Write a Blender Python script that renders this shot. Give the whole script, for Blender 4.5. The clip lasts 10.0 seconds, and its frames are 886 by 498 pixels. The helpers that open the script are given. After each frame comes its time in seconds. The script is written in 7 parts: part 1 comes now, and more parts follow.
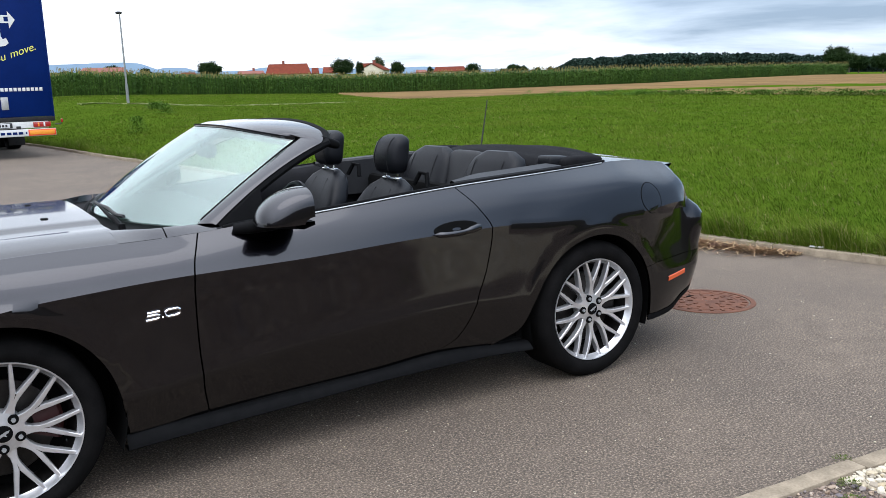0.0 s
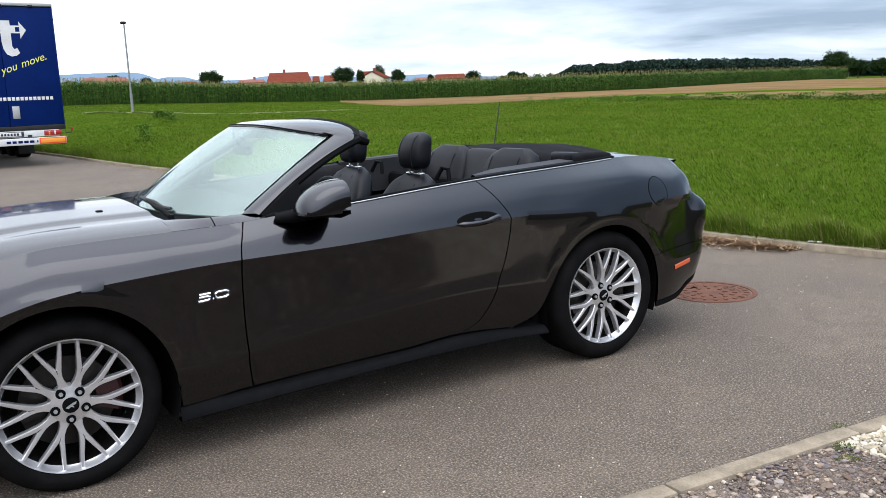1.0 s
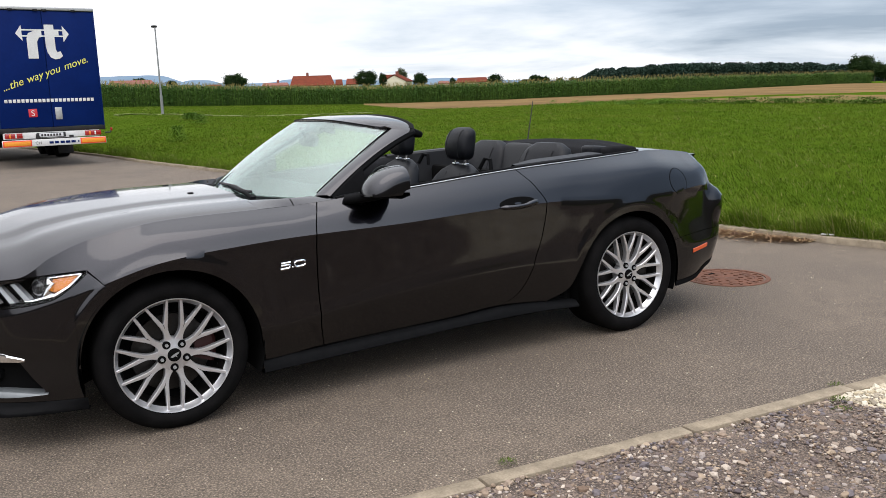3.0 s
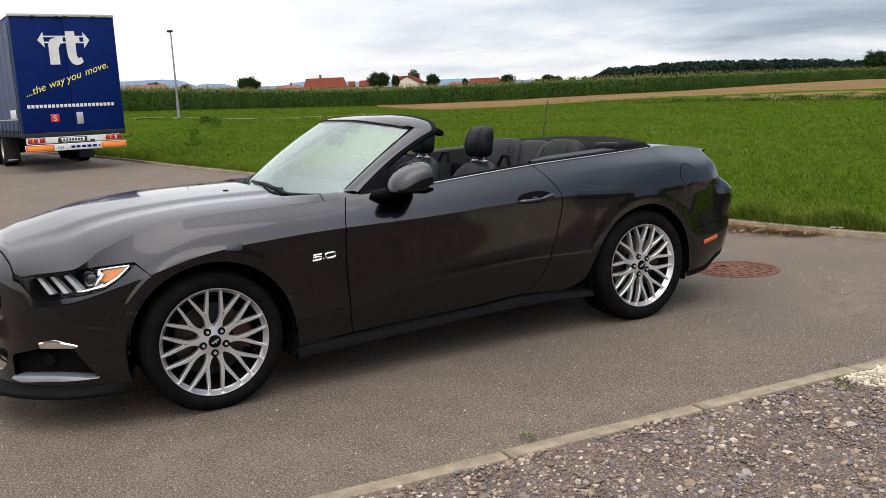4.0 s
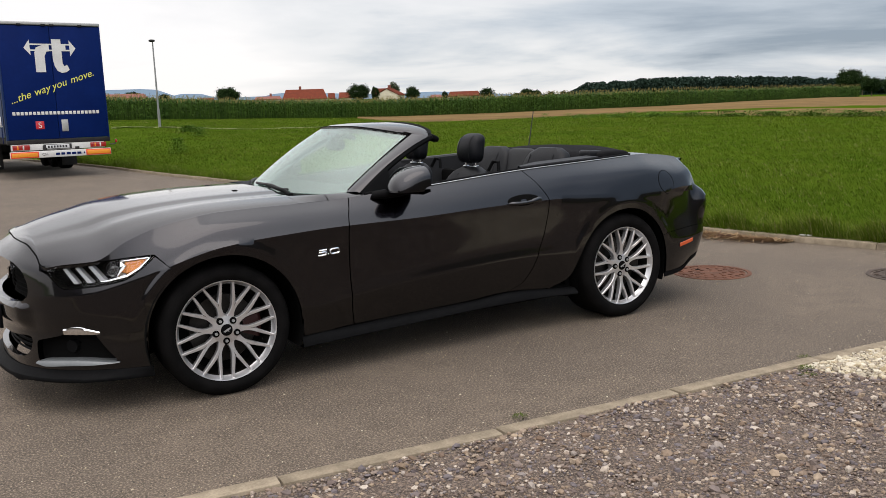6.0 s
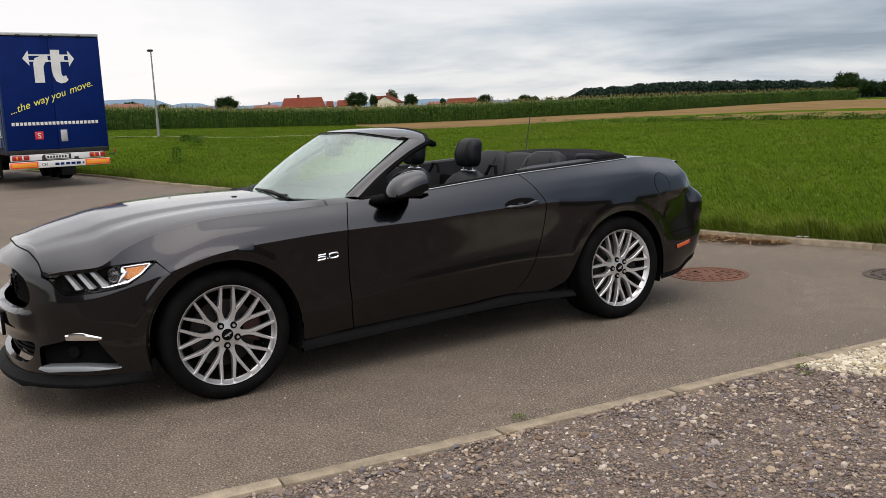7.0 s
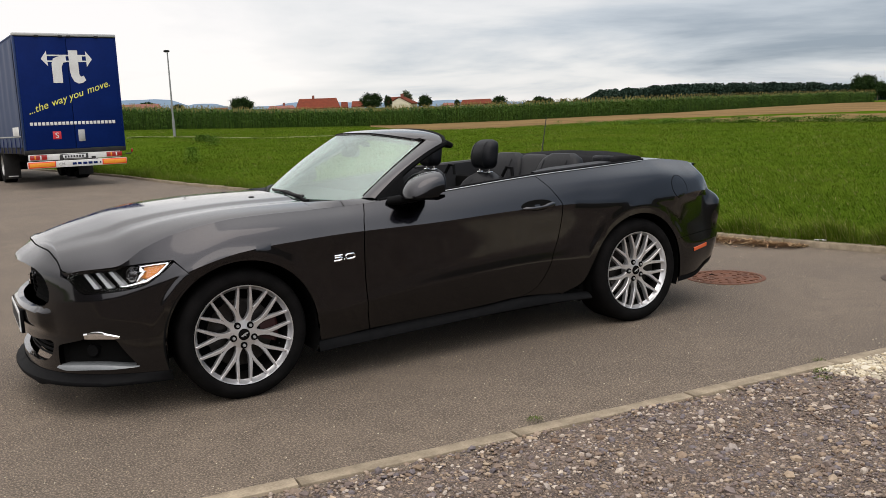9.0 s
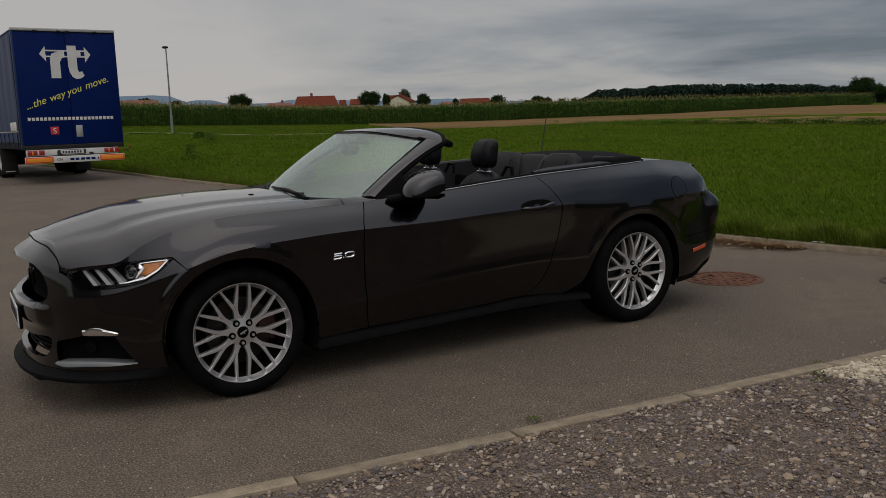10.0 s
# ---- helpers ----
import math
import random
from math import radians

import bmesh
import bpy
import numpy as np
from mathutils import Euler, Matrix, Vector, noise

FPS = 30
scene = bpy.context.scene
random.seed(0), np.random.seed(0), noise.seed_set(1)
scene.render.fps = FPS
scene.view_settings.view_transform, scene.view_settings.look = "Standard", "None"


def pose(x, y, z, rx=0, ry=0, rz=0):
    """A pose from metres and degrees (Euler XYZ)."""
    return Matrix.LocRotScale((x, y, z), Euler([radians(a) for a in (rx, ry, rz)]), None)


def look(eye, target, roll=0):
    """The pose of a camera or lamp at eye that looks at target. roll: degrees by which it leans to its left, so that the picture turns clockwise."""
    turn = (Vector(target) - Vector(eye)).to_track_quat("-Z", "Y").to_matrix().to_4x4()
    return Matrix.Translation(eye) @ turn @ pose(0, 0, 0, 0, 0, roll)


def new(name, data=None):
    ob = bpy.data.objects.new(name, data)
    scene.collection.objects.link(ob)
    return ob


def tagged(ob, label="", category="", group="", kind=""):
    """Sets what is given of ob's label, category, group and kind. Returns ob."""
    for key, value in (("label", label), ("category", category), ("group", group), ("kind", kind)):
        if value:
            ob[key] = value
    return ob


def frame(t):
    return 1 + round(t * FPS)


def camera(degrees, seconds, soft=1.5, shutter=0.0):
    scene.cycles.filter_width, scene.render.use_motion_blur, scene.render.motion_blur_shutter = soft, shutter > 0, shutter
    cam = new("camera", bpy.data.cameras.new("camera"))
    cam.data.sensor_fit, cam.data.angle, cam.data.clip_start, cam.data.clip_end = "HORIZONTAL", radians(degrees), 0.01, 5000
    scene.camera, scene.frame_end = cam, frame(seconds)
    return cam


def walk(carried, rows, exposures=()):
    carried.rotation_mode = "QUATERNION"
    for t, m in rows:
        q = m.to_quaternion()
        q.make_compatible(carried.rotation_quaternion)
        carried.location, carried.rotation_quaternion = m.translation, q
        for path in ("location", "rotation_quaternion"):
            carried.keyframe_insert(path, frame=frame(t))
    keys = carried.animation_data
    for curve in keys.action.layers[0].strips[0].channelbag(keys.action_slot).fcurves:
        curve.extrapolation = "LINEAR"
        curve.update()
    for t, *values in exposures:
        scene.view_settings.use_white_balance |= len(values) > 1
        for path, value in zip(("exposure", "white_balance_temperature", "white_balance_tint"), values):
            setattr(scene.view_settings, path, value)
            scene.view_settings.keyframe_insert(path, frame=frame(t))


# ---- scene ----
cam = camera(55.6, 10.0, soft=0.8)
PATH = [
    (0, (-0.144, -4.075, 1.493), (0.894, -2.407, 1.117), -1.8),
    (0.5, (-0.257, -4.172, 1.49), (0.776, -2.5, 1.121), -1.5),
    (1, (-0.392, -4.27, 1.463), (0.646, -2.598, 1.104), -2.2),
    (1.5, (-0.521, -4.366, 1.459), (0.52, -2.696, 1.098), -2.6),
    (2, (-0.626, -4.473, 1.467), (0.413, -2.802, 1.104), -2.8),
    (2.5, (-0.717, -4.572, 1.445), (0.299, -2.886, 1.092), -2.1),
    (4, (-0.961, -4.866, 1.438), (0.008, -3.151, 1.092), -2.7),
    (4.5, (-1.046, -4.925, 1.431), (-0.065, -3.214, 1.1), -3.1),
    (5, (-1.113, -4.974, 1.415), (-0.118, -3.272, 1.083), -2.9),
    (5.5, (-1.18, -5.05, 1.419), (-0.166, -3.357, 1.094), -1.9),
    (7, (-1.23, -5.143, 1.402), (-0.21, -3.449, 1.099), -2.6),
    (7.5, (-1.233, -5.152, 1.402), (-0.224, -3.451, 1.101), -2.7),
    (8, (-1.234, -5.147, 1.404), (-0.234, -3.441, 1.105), -2.4),
    (8.5, (-1.241, -5.15, 1.404), (-0.246, -3.441, 1.107), -2.6),
    (9, (-1.243, -5.134, 1.404), (-0.25, -3.423, 1.105), -2.4),
    (9.5, (-1.246, -5.126, 1.403), (-0.253, -3.416, 1.1), -2.4),
    (10, (-1.253, -5.123, 1.406), (-0.255, -3.417, 1.104), -1.9),
]
walk(cam, [(t, look(eye, target, roll)) for t, eye, target, roll in PATH],
     exposures=[(0.0, 0.13, 6050, 11), (1.5, 0.09, 6200, 11), (2.7, -0.01, 6500, 12), (4.5, -0.20, 6800, 13), (7.0, -0.36, 6900, 13), (9.5, -0.34, 7000, 13), (9.7, -0.59, 7000, 13), (9.85, -1.09, 7000, 13), (10.0, -1.54, 7000, 13)])

# ---- world and sun ----
SUN_EL, SUN_ROT = radians(72), radians(197)
SUN_DIR = Vector((-0.090, -0.296, 0.951))
world = bpy.data.worlds.new("overcast_sky")
scene.world = world
world.use_nodes = True
wn, wl = world.node_tree.nodes, world.node_tree.links
wn.clear()


def wnode(kind, **props):
    n = wn.new(kind)
    for k, v in props.items():
        n.inputs[k].default_value = v
    return n


w_out, w_bg = wn.new("ShaderNodeOutputWorld"), wn.new("ShaderNodeBackground")
w_sky = wn.new("ShaderNodeTexSky")
w_sky.sky_type, w_sky.sun_disc = "NISHITA", False
w_sky.sun_elevation, w_sky.sun_rotation = SUN_EL, SUN_ROT
w_co, w_sep = wn.new("ShaderNodeTexCoord"), wn.new("ShaderNodeSeparateXYZ")
wl.new(w_co.outputs["Generated"], w_sep.inputs[0])
# cloud deck: directions laid on a high flat layer
w_zp = wn.new("ShaderNodeMath")
w_zp.operation = "MAXIMUM"
w_zp.inputs[1].default_value = 0.0
wl.new(w_sep.outputs[2], w_zp.inputs[0])
w_za = wn.new("ShaderNodeMath")
w_za.operation = "ADD"
w_za.inputs[1].default_value = 0.09
wl.new(w_zp.outputs[0], w_za.inputs[0])
w_div = wn.new("ShaderNodeVectorMath")
w_div.operation = "DIVIDE"
w_com = wn.new("ShaderNodeCombineXYZ")
for k in range(3):
    wl.new(w_za.outputs[0], w_com.inputs[k])
wl.new(w_co.outputs["Generated"], w_div.inputs[0])
wl.new(w_com.outputs[0], w_div.inputs[1])
w_n1 = wnode("ShaderNodeTexNoise", Scale=0.42, Detail=7.0, Roughness=0.55, Distortion=0.3)
w_n2 = wnode("ShaderNodeTexNoise", Scale=0.16, Detail=2.0)
for n in (w_n1, w_n2):
    wl.new(w_div.outputs[0], n.inputs["Vector"])
w_mul = wn.new("ShaderNodeMath")
w_mul.operation = "MULTIPLY_ADD"
w_mul.inputs[1].default_value = 0.55
wl.new(w_n2.outputs[0], w_mul.inputs[0])
wl.new(w_n1.outputs[0], w_mul.inputs[2])
# pale haze low over the horizon thins the cloud shading
w_haze = wnode("ShaderNodeMapRange")
w_haze.inputs[1].default_value, w_haze.inputs[2].default_value = 0.02, 0.11
w_haze.inputs[3].default_value, w_haze.inputs[4].default_value = -0.20, 0.0
wl.new(w_zp.outputs[0], w_haze.inputs[0])
# the deck thickens towards the east
w_bank = wnode("ShaderNodeMapRange")
w_bank.inputs[1].default_value, w_bank.inputs[2].default_value = 0.2, 0.95
w_bank.inputs[3].default_value, w_bank.inputs[4].default_value = -0.26, 0.31
wl.new(w_sep.outputs[0], w_bank.inputs[0])
w_bh = wn.new("ShaderNodeMath")
wl.new(w_haze.outputs[0], w_bh.inputs[0])
wl.new(w_bank.outputs[0], w_bh.inputs[1])
w_cl = wn.new("ShaderNodeMath")
wl.new(w_mul.outputs[0], w_cl.inputs[0])
wl.new(w_bh.outputs[0], w_cl.inputs[1])
w_ramp = wn.new("ShaderNodeValToRGB")
r = w_ramp.color_ramp
r.elements[0].position, r.elements[0].color = 0.50, (0.93, 0.95, 0.98, 1)
r.elements[1].position, r.elements[1].color = 0.98, (0.25, 0.32, 0.41, 1)
e = r.elements.new(0.70)
e.color = (0.74, 0.785, 0.83, 1)
e = r.elements.new(0.83)
e.color = (0.50, 0.575, 0.66, 1)
wl.new(w_cl.outputs[0], w_ramp.inputs[0])
# the Nishita sky at 0.1 shows through the deck
w_skys = wn.new("ShaderNodeVectorMath")
w_skys.operation = "SCALE"
w_skys.inputs["Scale"].default_value = 0.10
wl.new(w_sky.outputs[0], w_skys.inputs[0])
w_mix = wn.new("ShaderNodeMix")
w_mix.data_type = "RGBA"
w_mix.inputs[0].default_value = 0.86
wl.new(w_skys.outputs[0], w_mix.inputs[6])
wl.new(w_ramp.outputs[0], w_mix.inputs[7])
# overcast brightness: brighter overhead than at the horizon, and round the veiled sun
w_dot = wn.new("ShaderNodeVectorMath")
w_dot.operation = "DOT_PRODUCT"
w_dot.inputs[1].default_value = SUN_DIR
wl.new(w_co.outputs["Generated"], w_dot.inputs[0])
w_glow = wnode("ShaderNodeMapRange")
w_glow.inputs[1].default_value, w_glow.inputs[2].default_value = 0.2, 1.0
w_glow.inputs[3].default_value, w_glow.inputs[4].default_value = 0.0, 1.5
w_glow.interpolation_type = "SMOOTHSTEP"
wl.new(w_dot.outputs["Value"], w_glow.inputs[0])
w_lift = wn.new("ShaderNodeMath")
w_lift.operation = "MULTIPLY_ADD"
w_lift.inputs[1].default_value, w_lift.inputs[2].default_value = 0.10, 1.0
w_sq = wn.new("ShaderNodeMath")
w_sq.operation = "POWER"
w_sq.inputs[1].default_value = 1.7
wl.new(w_zp.outputs[0], w_sq.inputs[0])
wl.new(w_sq.outputs[0], w_lift.inputs[0])
w_sum = wn.new("ShaderNodeMath")
wl.new(w_lift.outputs[0], w_sum.inputs[0])
wl.new(w_glow.outputs[0], w_sum.inputs[1])
w_scale = wn.new("ShaderNodeVectorMath")
w_scale.operation = "SCALE"
wl.new(w_mix.outputs[2], w_scale.inputs[0])
wl.new(w_sum.outputs[0], w_scale.inputs["Scale"])
wl.new(w_scale.outputs[0], w_bg.inputs[0])
w_bg.inputs[1].default_value = 1.42
wl.new(w_bg.outputs[0], w_out.inputs[0])

sun = new("sun", bpy.data.lights.new("sun", "SUN"))
sun.data.energy, sun.data.angle, sun.data.color = 1.0, radians(52), (1.0, 0.95, 0.88)
sun.matrix_world = look(30 * SUN_DIR, (0, 0, 0))


# ---- materials ----
def mat(name, color, rough=0.5, metal=0.0, var=None, scale=6.0, detail=4.0, bump=0.0, bump_scale=40.0, coat=0.0, spec=0.5, island=0.0, rand=0.0, coords="Object"):
    """A principled material. var: second colour mixed in by noise; bump: height of fine relief in metres; island/rand: brightness spread."""
    m = bpy.data.materials.new(name)
    m.use_nodes = True
    nt = m.node_tree
    b = nt.nodes["Principled BSDF"]
    b.inputs["Roughness"].default_value, b.inputs["Metallic"].default_value = rough, metal
    b.inputs["Coat Weight"].default_value, b.inputs["Coat Roughness"].default_value = coat, 0.07
    b.inputs["Specular IOR Level"].default_value = spec
    b.inputs["Base Color"].default_value = (*color, 1)
    co = nt.nodes.new("ShaderNodeTexCoord")
    src = None
    if var is not None:
        n1 = nt.nodes.new("ShaderNodeTexNoise")
        n1.inputs["Scale"].default_value, n1.inputs["Detail"].default_value = scale, detail
        nt.links.new(co.outputs[coords], n1.inputs["Vector"])
        n2 = nt.nodes.new("ShaderNodeTexNoise")
        n2.inputs["Scale"].default_value, n2.inputs["Detail"].default_value = scale * 9, 3
        nt.links.new(co.outputs[coords], n2.inputs["Vector"])
        ad = nt.nodes.new("ShaderNodeMath")
        ad.operation = "MULTIPLY_ADD"
        ad.inputs[1].default_value = 0.5
        nt.links.new(n2.outputs[0], ad.inputs[0])
        nt.links.new(n1.outputs[0], ad.inputs[2])
        rp = nt.nodes.new("ShaderNodeMapRange")
        rp.inputs[1].default_value, rp.inputs[2].default_value = 0.55, 0.95
        nt.links.new(ad.outputs[0], rp.inputs[0])
        mx = nt.nodes.new("ShaderNodeMix")
        mx.data_type = "RGBA"
        mx.inputs[6].default_value, mx.inputs[7].default_value = (*color, 1), (*var, 1)
        nt.links.new(rp.outputs[0], mx.inputs[0])
        src = mx.outputs[2]
    if island or rand:
        if island:
            rn = nt.nodes.new("ShaderNodeNewGeometry").outputs["Random Per Island"]
        else:
            rn = nt.nodes.new("ShaderNodeObjectInfo").outputs["Random"]
        amount = island or rand
        mr = nt.nodes.new("ShaderNodeMapRange")
        mr.inputs[3].default_value, mr.inputs[4].default_value = 1 - amount, 1 + amount
        nt.links.new(rn, mr.inputs[0])
        sc = nt.nodes.new("ShaderNodeVectorMath")
        sc.operation = "SCALE"
        if src is not None:
            nt.links.new(src, sc.inputs[0])
        else:
            sc.inputs[0].default_value = color
        nt.links.new(mr.outputs[0], sc.inputs["Scale"])
        src = sc.outputs[0]
    if src is not None:
        nt.links.new(src, b.inputs["Base Color"])
    if bump:
        n3 = nt.nodes.new("ShaderNodeTexNoise")
        n3.inputs["Scale"].default_value, n3.inputs["Detail"].default_value = bump_scale, 5
        nt.links.new(co.outputs[coords], n3.inputs["Vector"])
        bp = nt.nodes.new("ShaderNodeBump")
        bp.inputs["Strength"].default_value, bp.inputs["Distance"].default_value = 1.0, bump
        nt.links.new(n3.outputs[0], bp.inputs["Height"])
        nt.links.new(bp.outputs[0], b.inputs["Normal"])
    return m


def glass(name, color, rough=0.0, ior=1.45):
    m = bpy.data.materials.new(name)
    m.use_nodes = True
    b = m.node_tree.nodes["Principled BSDF"]
    b.inputs["Base Color"].default_value = (*color, 1)
    b.inputs["Transmission Weight"].default_value, b.inputs["Roughness"].default_value = 1.0, rough
    b.inputs["IOR"].default_value = ior
    return m


def sheet_glass(name, color):
    """Laminated sheet: clear straight through, glossier at grazing angles."""
    m = bpy.data.materials.new(name)
    m.use_nodes = True
    nt = m.node_tree
    nt.nodes.remove(nt.nodes["Principled BSDF"])
    tr, gl = nt.nodes.new("ShaderNodeBsdfTransparent"), nt.nodes.new("ShaderNodeBsdfGlossy")
    tr.inputs[0].default_value = (*color, 1)
    gl.inputs["Color"].default_value, gl.inputs["Roughness"].default_value = (0.93, 1.0, 0.97, 1), 0.03
    lw, pw, ma = nt.nodes.new("ShaderNodeLayerWeight"), nt.nodes.new("ShaderNodeMath"), nt.nodes.new("ShaderNodeMath")
    lw.inputs[0].default_value = 0.5
    pw.operation, pw.inputs[1].default_value = "POWER", 4.0
    ma.operation, ma.inputs[1].default_value, ma.inputs[2].default_value = "MULTIPLY_ADD", 0.88, 0.12
    mx = nt.nodes.new("ShaderNodeMixShader")
    nt.links.new(lw.outputs["Facing"], pw.inputs[0])
    nt.links.new(pw.outputs[0], ma.inputs[0])
    nt.links.new(ma.outputs[0], mx.inputs[0])
    nt.links.new(tr.outputs[0], mx.inputs[1])
    nt.links.new(gl.outputs[0], mx.inputs[2])
    nt.links.new(mx.outputs[0], nt.nodes["Material Output"].inputs[0])
    return m


# car
PAINT = mat("graphite_paint", (0.0105, 0.0102, 0.0130), 0.24, 1.0, var=(0.0145, 0.014, 0.0175), scale=900, coat=1.0)
BLACK = mat("satin_black_plastic", (0.0035, 0.0037, 0.0040), 0.6, spec=0.05, var=(0.0055, 0.0055, 0.006), scale=30, bump=0.0004, bump_scale=300)
GLOSSB = mat("gloss_black", (0.008, 0.008, 0.009), 0.12, coat=0.6)
VOID = mat("dark_cavity", (0.004, 0.004, 0.004), 0.95, spec=0.05)
RUBBER = mat("tyre_rubber", (0.004, 0.004, 0.004), 0.85, spec=0.05, var=(0.008, 0.0075, 0.0075), scale=12, bump=0.0008, bump_scale=120)
ALLOY = mat("silver_alloy", (0.70, 0.70, 0.71), 0.28, 0.75, var=(0.62, 0.62, 0.63), scale=14, coat=0.3)
STEEL = mat("brushed_steel", (0.045, 0.042, 0.040), 0.45, 0.9, var=(0.028, 0.026, 0.024), scale=18)
CHROME = mat("chrome", (0.86, 0.86, 0.87), 0.07, 1.0)
SILVER = mat("matt_silver_trim", (0.40, 0.41, 0.42), 0.35, 0.5)
LEATHER = mat("black_leather", (0.0045, 0.0050, 0.0062), 0.40, spec=0.16, var=(0.0065, 0.007, 0.009), scale=10, bump=0.0006, bump_scale=260)
FABRIC = mat("black_canvas", (0.005, 0.005, 0.006), 0.92, spec=0.12, var=(0.009, 0.009, 0.010), scale=22, bump=0.0008, bump_scale=500)
DARKTRIM = mat("dark_cabin_trim", (0.009, 0.009, 0.010), 0.65, spec=0.12, var=(0.013, 0.013, 0.015), scale=14, bump=0.0005, bump_scale=220)
STITCH = mat("grey_stitching", (0.022, 0.022, 0.023), 0.9, spec=0.05)
GREYLEATHER = mat("grey_leather", (0.016, 0.0165, 0.018), 0.5, spec=0.25, var=(0.013, 0.0135, 0.015), scale=10, bump=0.0006, bump_scale=260)
WINDSCREEN = sheet_glass("windscreen_glass", (0.86, 0.96, 0.92))
CLEAR = glass("clear_lens", (0.95, 0.96, 0.97), ior=1.22)
AMBER = mat("amber_reflector", (0.80, 0.27, 0.02), 0.22, var=(0.66, 0.19, 0.015), scale=120, coat=0.6)
REDLENS = mat("red_lens", (0.30, 0.012, 0.01), 0.18, coat=0.6)
CALIPER = mat("red_caliper", (0.035, 0.004, 0.0035), 0.6)
PLATE = mat("white_plate", (0.62, 0.63, 0.63), 0.4, var=(0.55, 0.55, 0.55), scale=20)
INK = mat("black_ink", (0.015, 0.015, 0.015), 0.6)
# ground
CONCRETE = mat("kerb_concrete", (0.30, 0.247, 0.178), 0.95, spec=0.2, var=(0.175, 0.142, 0.102), scale=11, bump=0.003, bump_scale=90, rand=0.10)


# ---- mesh helpers ----
def part(name, bm, material, parent=None, label="", smooth=True, angle=35):
    me = bpy.data.meshes.new(name)
    bm.to_mesh(me)
    bm.free()
    ob = new(name, me)
    for m in material if isinstance(material, (list, tuple)) else [material]:
        me.materials.append(m)
    if smooth:
        me.shade_smooth()
        me.set_sharp_from_angle(angle=radians(angle))
    if parent is not None:
        ob.parent = parent
    if label:
        ob["label"] = label
    return ob


def empty(name, m=None):
    ob = new(name)
    ob.empty_display_size = 0.2
    if m is not None:
        ob.matrix_world = m
    return ob


def box(bm, c, size, bevel=0.0, seg=2, m=None):
    """A box with bevelled edges added to bm."""
    g = bmesh.ops.create_cube(bm, size=1.0)
    vs = g["verts"]
    for v in vs:
        v.co = Vector((v.co.x * size[0], v.co.y * size[1], v.co.z * size[2]))
    if bevel:
        es = {e for v in vs for e in v.link_edges}
        r = bmesh.ops.bevel(bm, geom=list(es), offset=bevel, segments=seg, profile=0.5, affect="EDGES")
        vs = list({v for f in r["faces"] for v in f.verts} | {v for v in vs if v.is_valid})
    mm = Matrix.Translation(c) @ (m if m is not None else Matrix())
    bmesh.ops.transform(bm, matrix=mm, verts=vs)
    return vs


def cyl(bm, a, b, r1, r2=None, n=16, caps=True):
    """A tapered rod from a to b."""
    a, b = Vector(a), Vector(b)
    d = b - a
    q = d.to_track_quat("Z", "Y").to_matrix()
    r2 = r1 if r2 is None else r2
    ra = [bm.verts.new(a + q @ Vector((r1 * math.cos(2 * math.pi * k / n), r1 * math.sin(2 * math.pi * k / n), 0))) for k in range(n)]
    rb = [bm.verts.new(b + q @ Vector((r2 * math.cos(2 * math.pi * k / n), r2 * math.sin(2 * math.pi * k / n), 0))) for k in range(n)]
    for k in range(n):
        bm.faces.new((ra[k], ra[(k + 1) % n], rb[(k + 1) % n], rb[k]))
    if caps:
        bm.faces.new(ra[::-1])
        bm.faces.new(rb)


def grid(bm, pts, close_u=False, close_v=False):
    """Quads over a 2D array of points; returns the vertices."""
    vs = [[bm.verts.new(p) for p in row] for row in pts]
    nu, nv = len(vs), len(vs[0])
    for i in range(nu if close_u else nu - 1):
        for j in range(nv if close_v else nv - 1):
            q = (vs[i][j], vs[(i + 1) % nu][j], vs[(i + 1) % nu][(j + 1) % nv], vs[i][(j + 1) % nv])
            if len({v for v in q}) == 4:
                bm.faces.new(q)
    return vs


def lathe(bm, prof, n=48, axis="y"):
    """Turns a profile of (radius, height) round the axis."""
    rows = []
    for r_, h in prof:
        row = []
        for k in range(n):
            a = 2 * math.pi * k / n
            row.append((r_ * math.cos(a), h, r_ * math.sin(a)) if axis == "y" else (r_ * math.cos(a), r_ * math.sin(a), h))
        rows.append(row)
    return grid(bm, rows, close_v=True)


def prism(bm, poly, d0, d1, to3d):
    """A solid from a closed outline between two depths; to3d(a, b, d) gives the place."""
    v0 = [bm.verts.new(to3d(a, b, d0)) for a, b in poly]
    v1 = [bm.verts.new(to3d(a, b, d1)) for a, b in poly]
    n = len(poly)
    bm.faces.new(v0)
    bm.faces.new(v1[::-1])
    for k in range(n):
        bm.faces.new((v0[k], v1[k], v1[(k + 1) % n], v0[(k + 1) % n]))


def tube(bm, pts, r_, n=8, closed=False):
    """A round bar along a polyline; r_ a number or one per point."""
    pts = [Vector(p) for p in pts]
    rows, m_ = [], len(pts)
    up = Vector((0, 0, 1))
    for k, p in enumerate(pts):
        a = pts[(k - 1) % m_] if closed or k else p
        b = pts[(k + 1) % m_] if closed or k < m_ - 1 else p
        t = (b - a).normalized()
        u = t.cross(up)
        u = u.normalized() if u.length > 1e-4 else Vector((1, 0, 0))
        w = u.cross(t)
        rr = r_[k] if isinstance(r_, (list, tuple)) else r_
        rows.append([p + u * rr * math.cos(2 * math.pi * j / n) + w * rr * math.sin(2 * math.pi * j / n) for j in range(n)])
    vs = grid(bm, rows, close_u=closed, close_v=True)
    if not closed:
        bm.faces.new(vs[0][::-1])
        bm.faces.new(vs[-1])


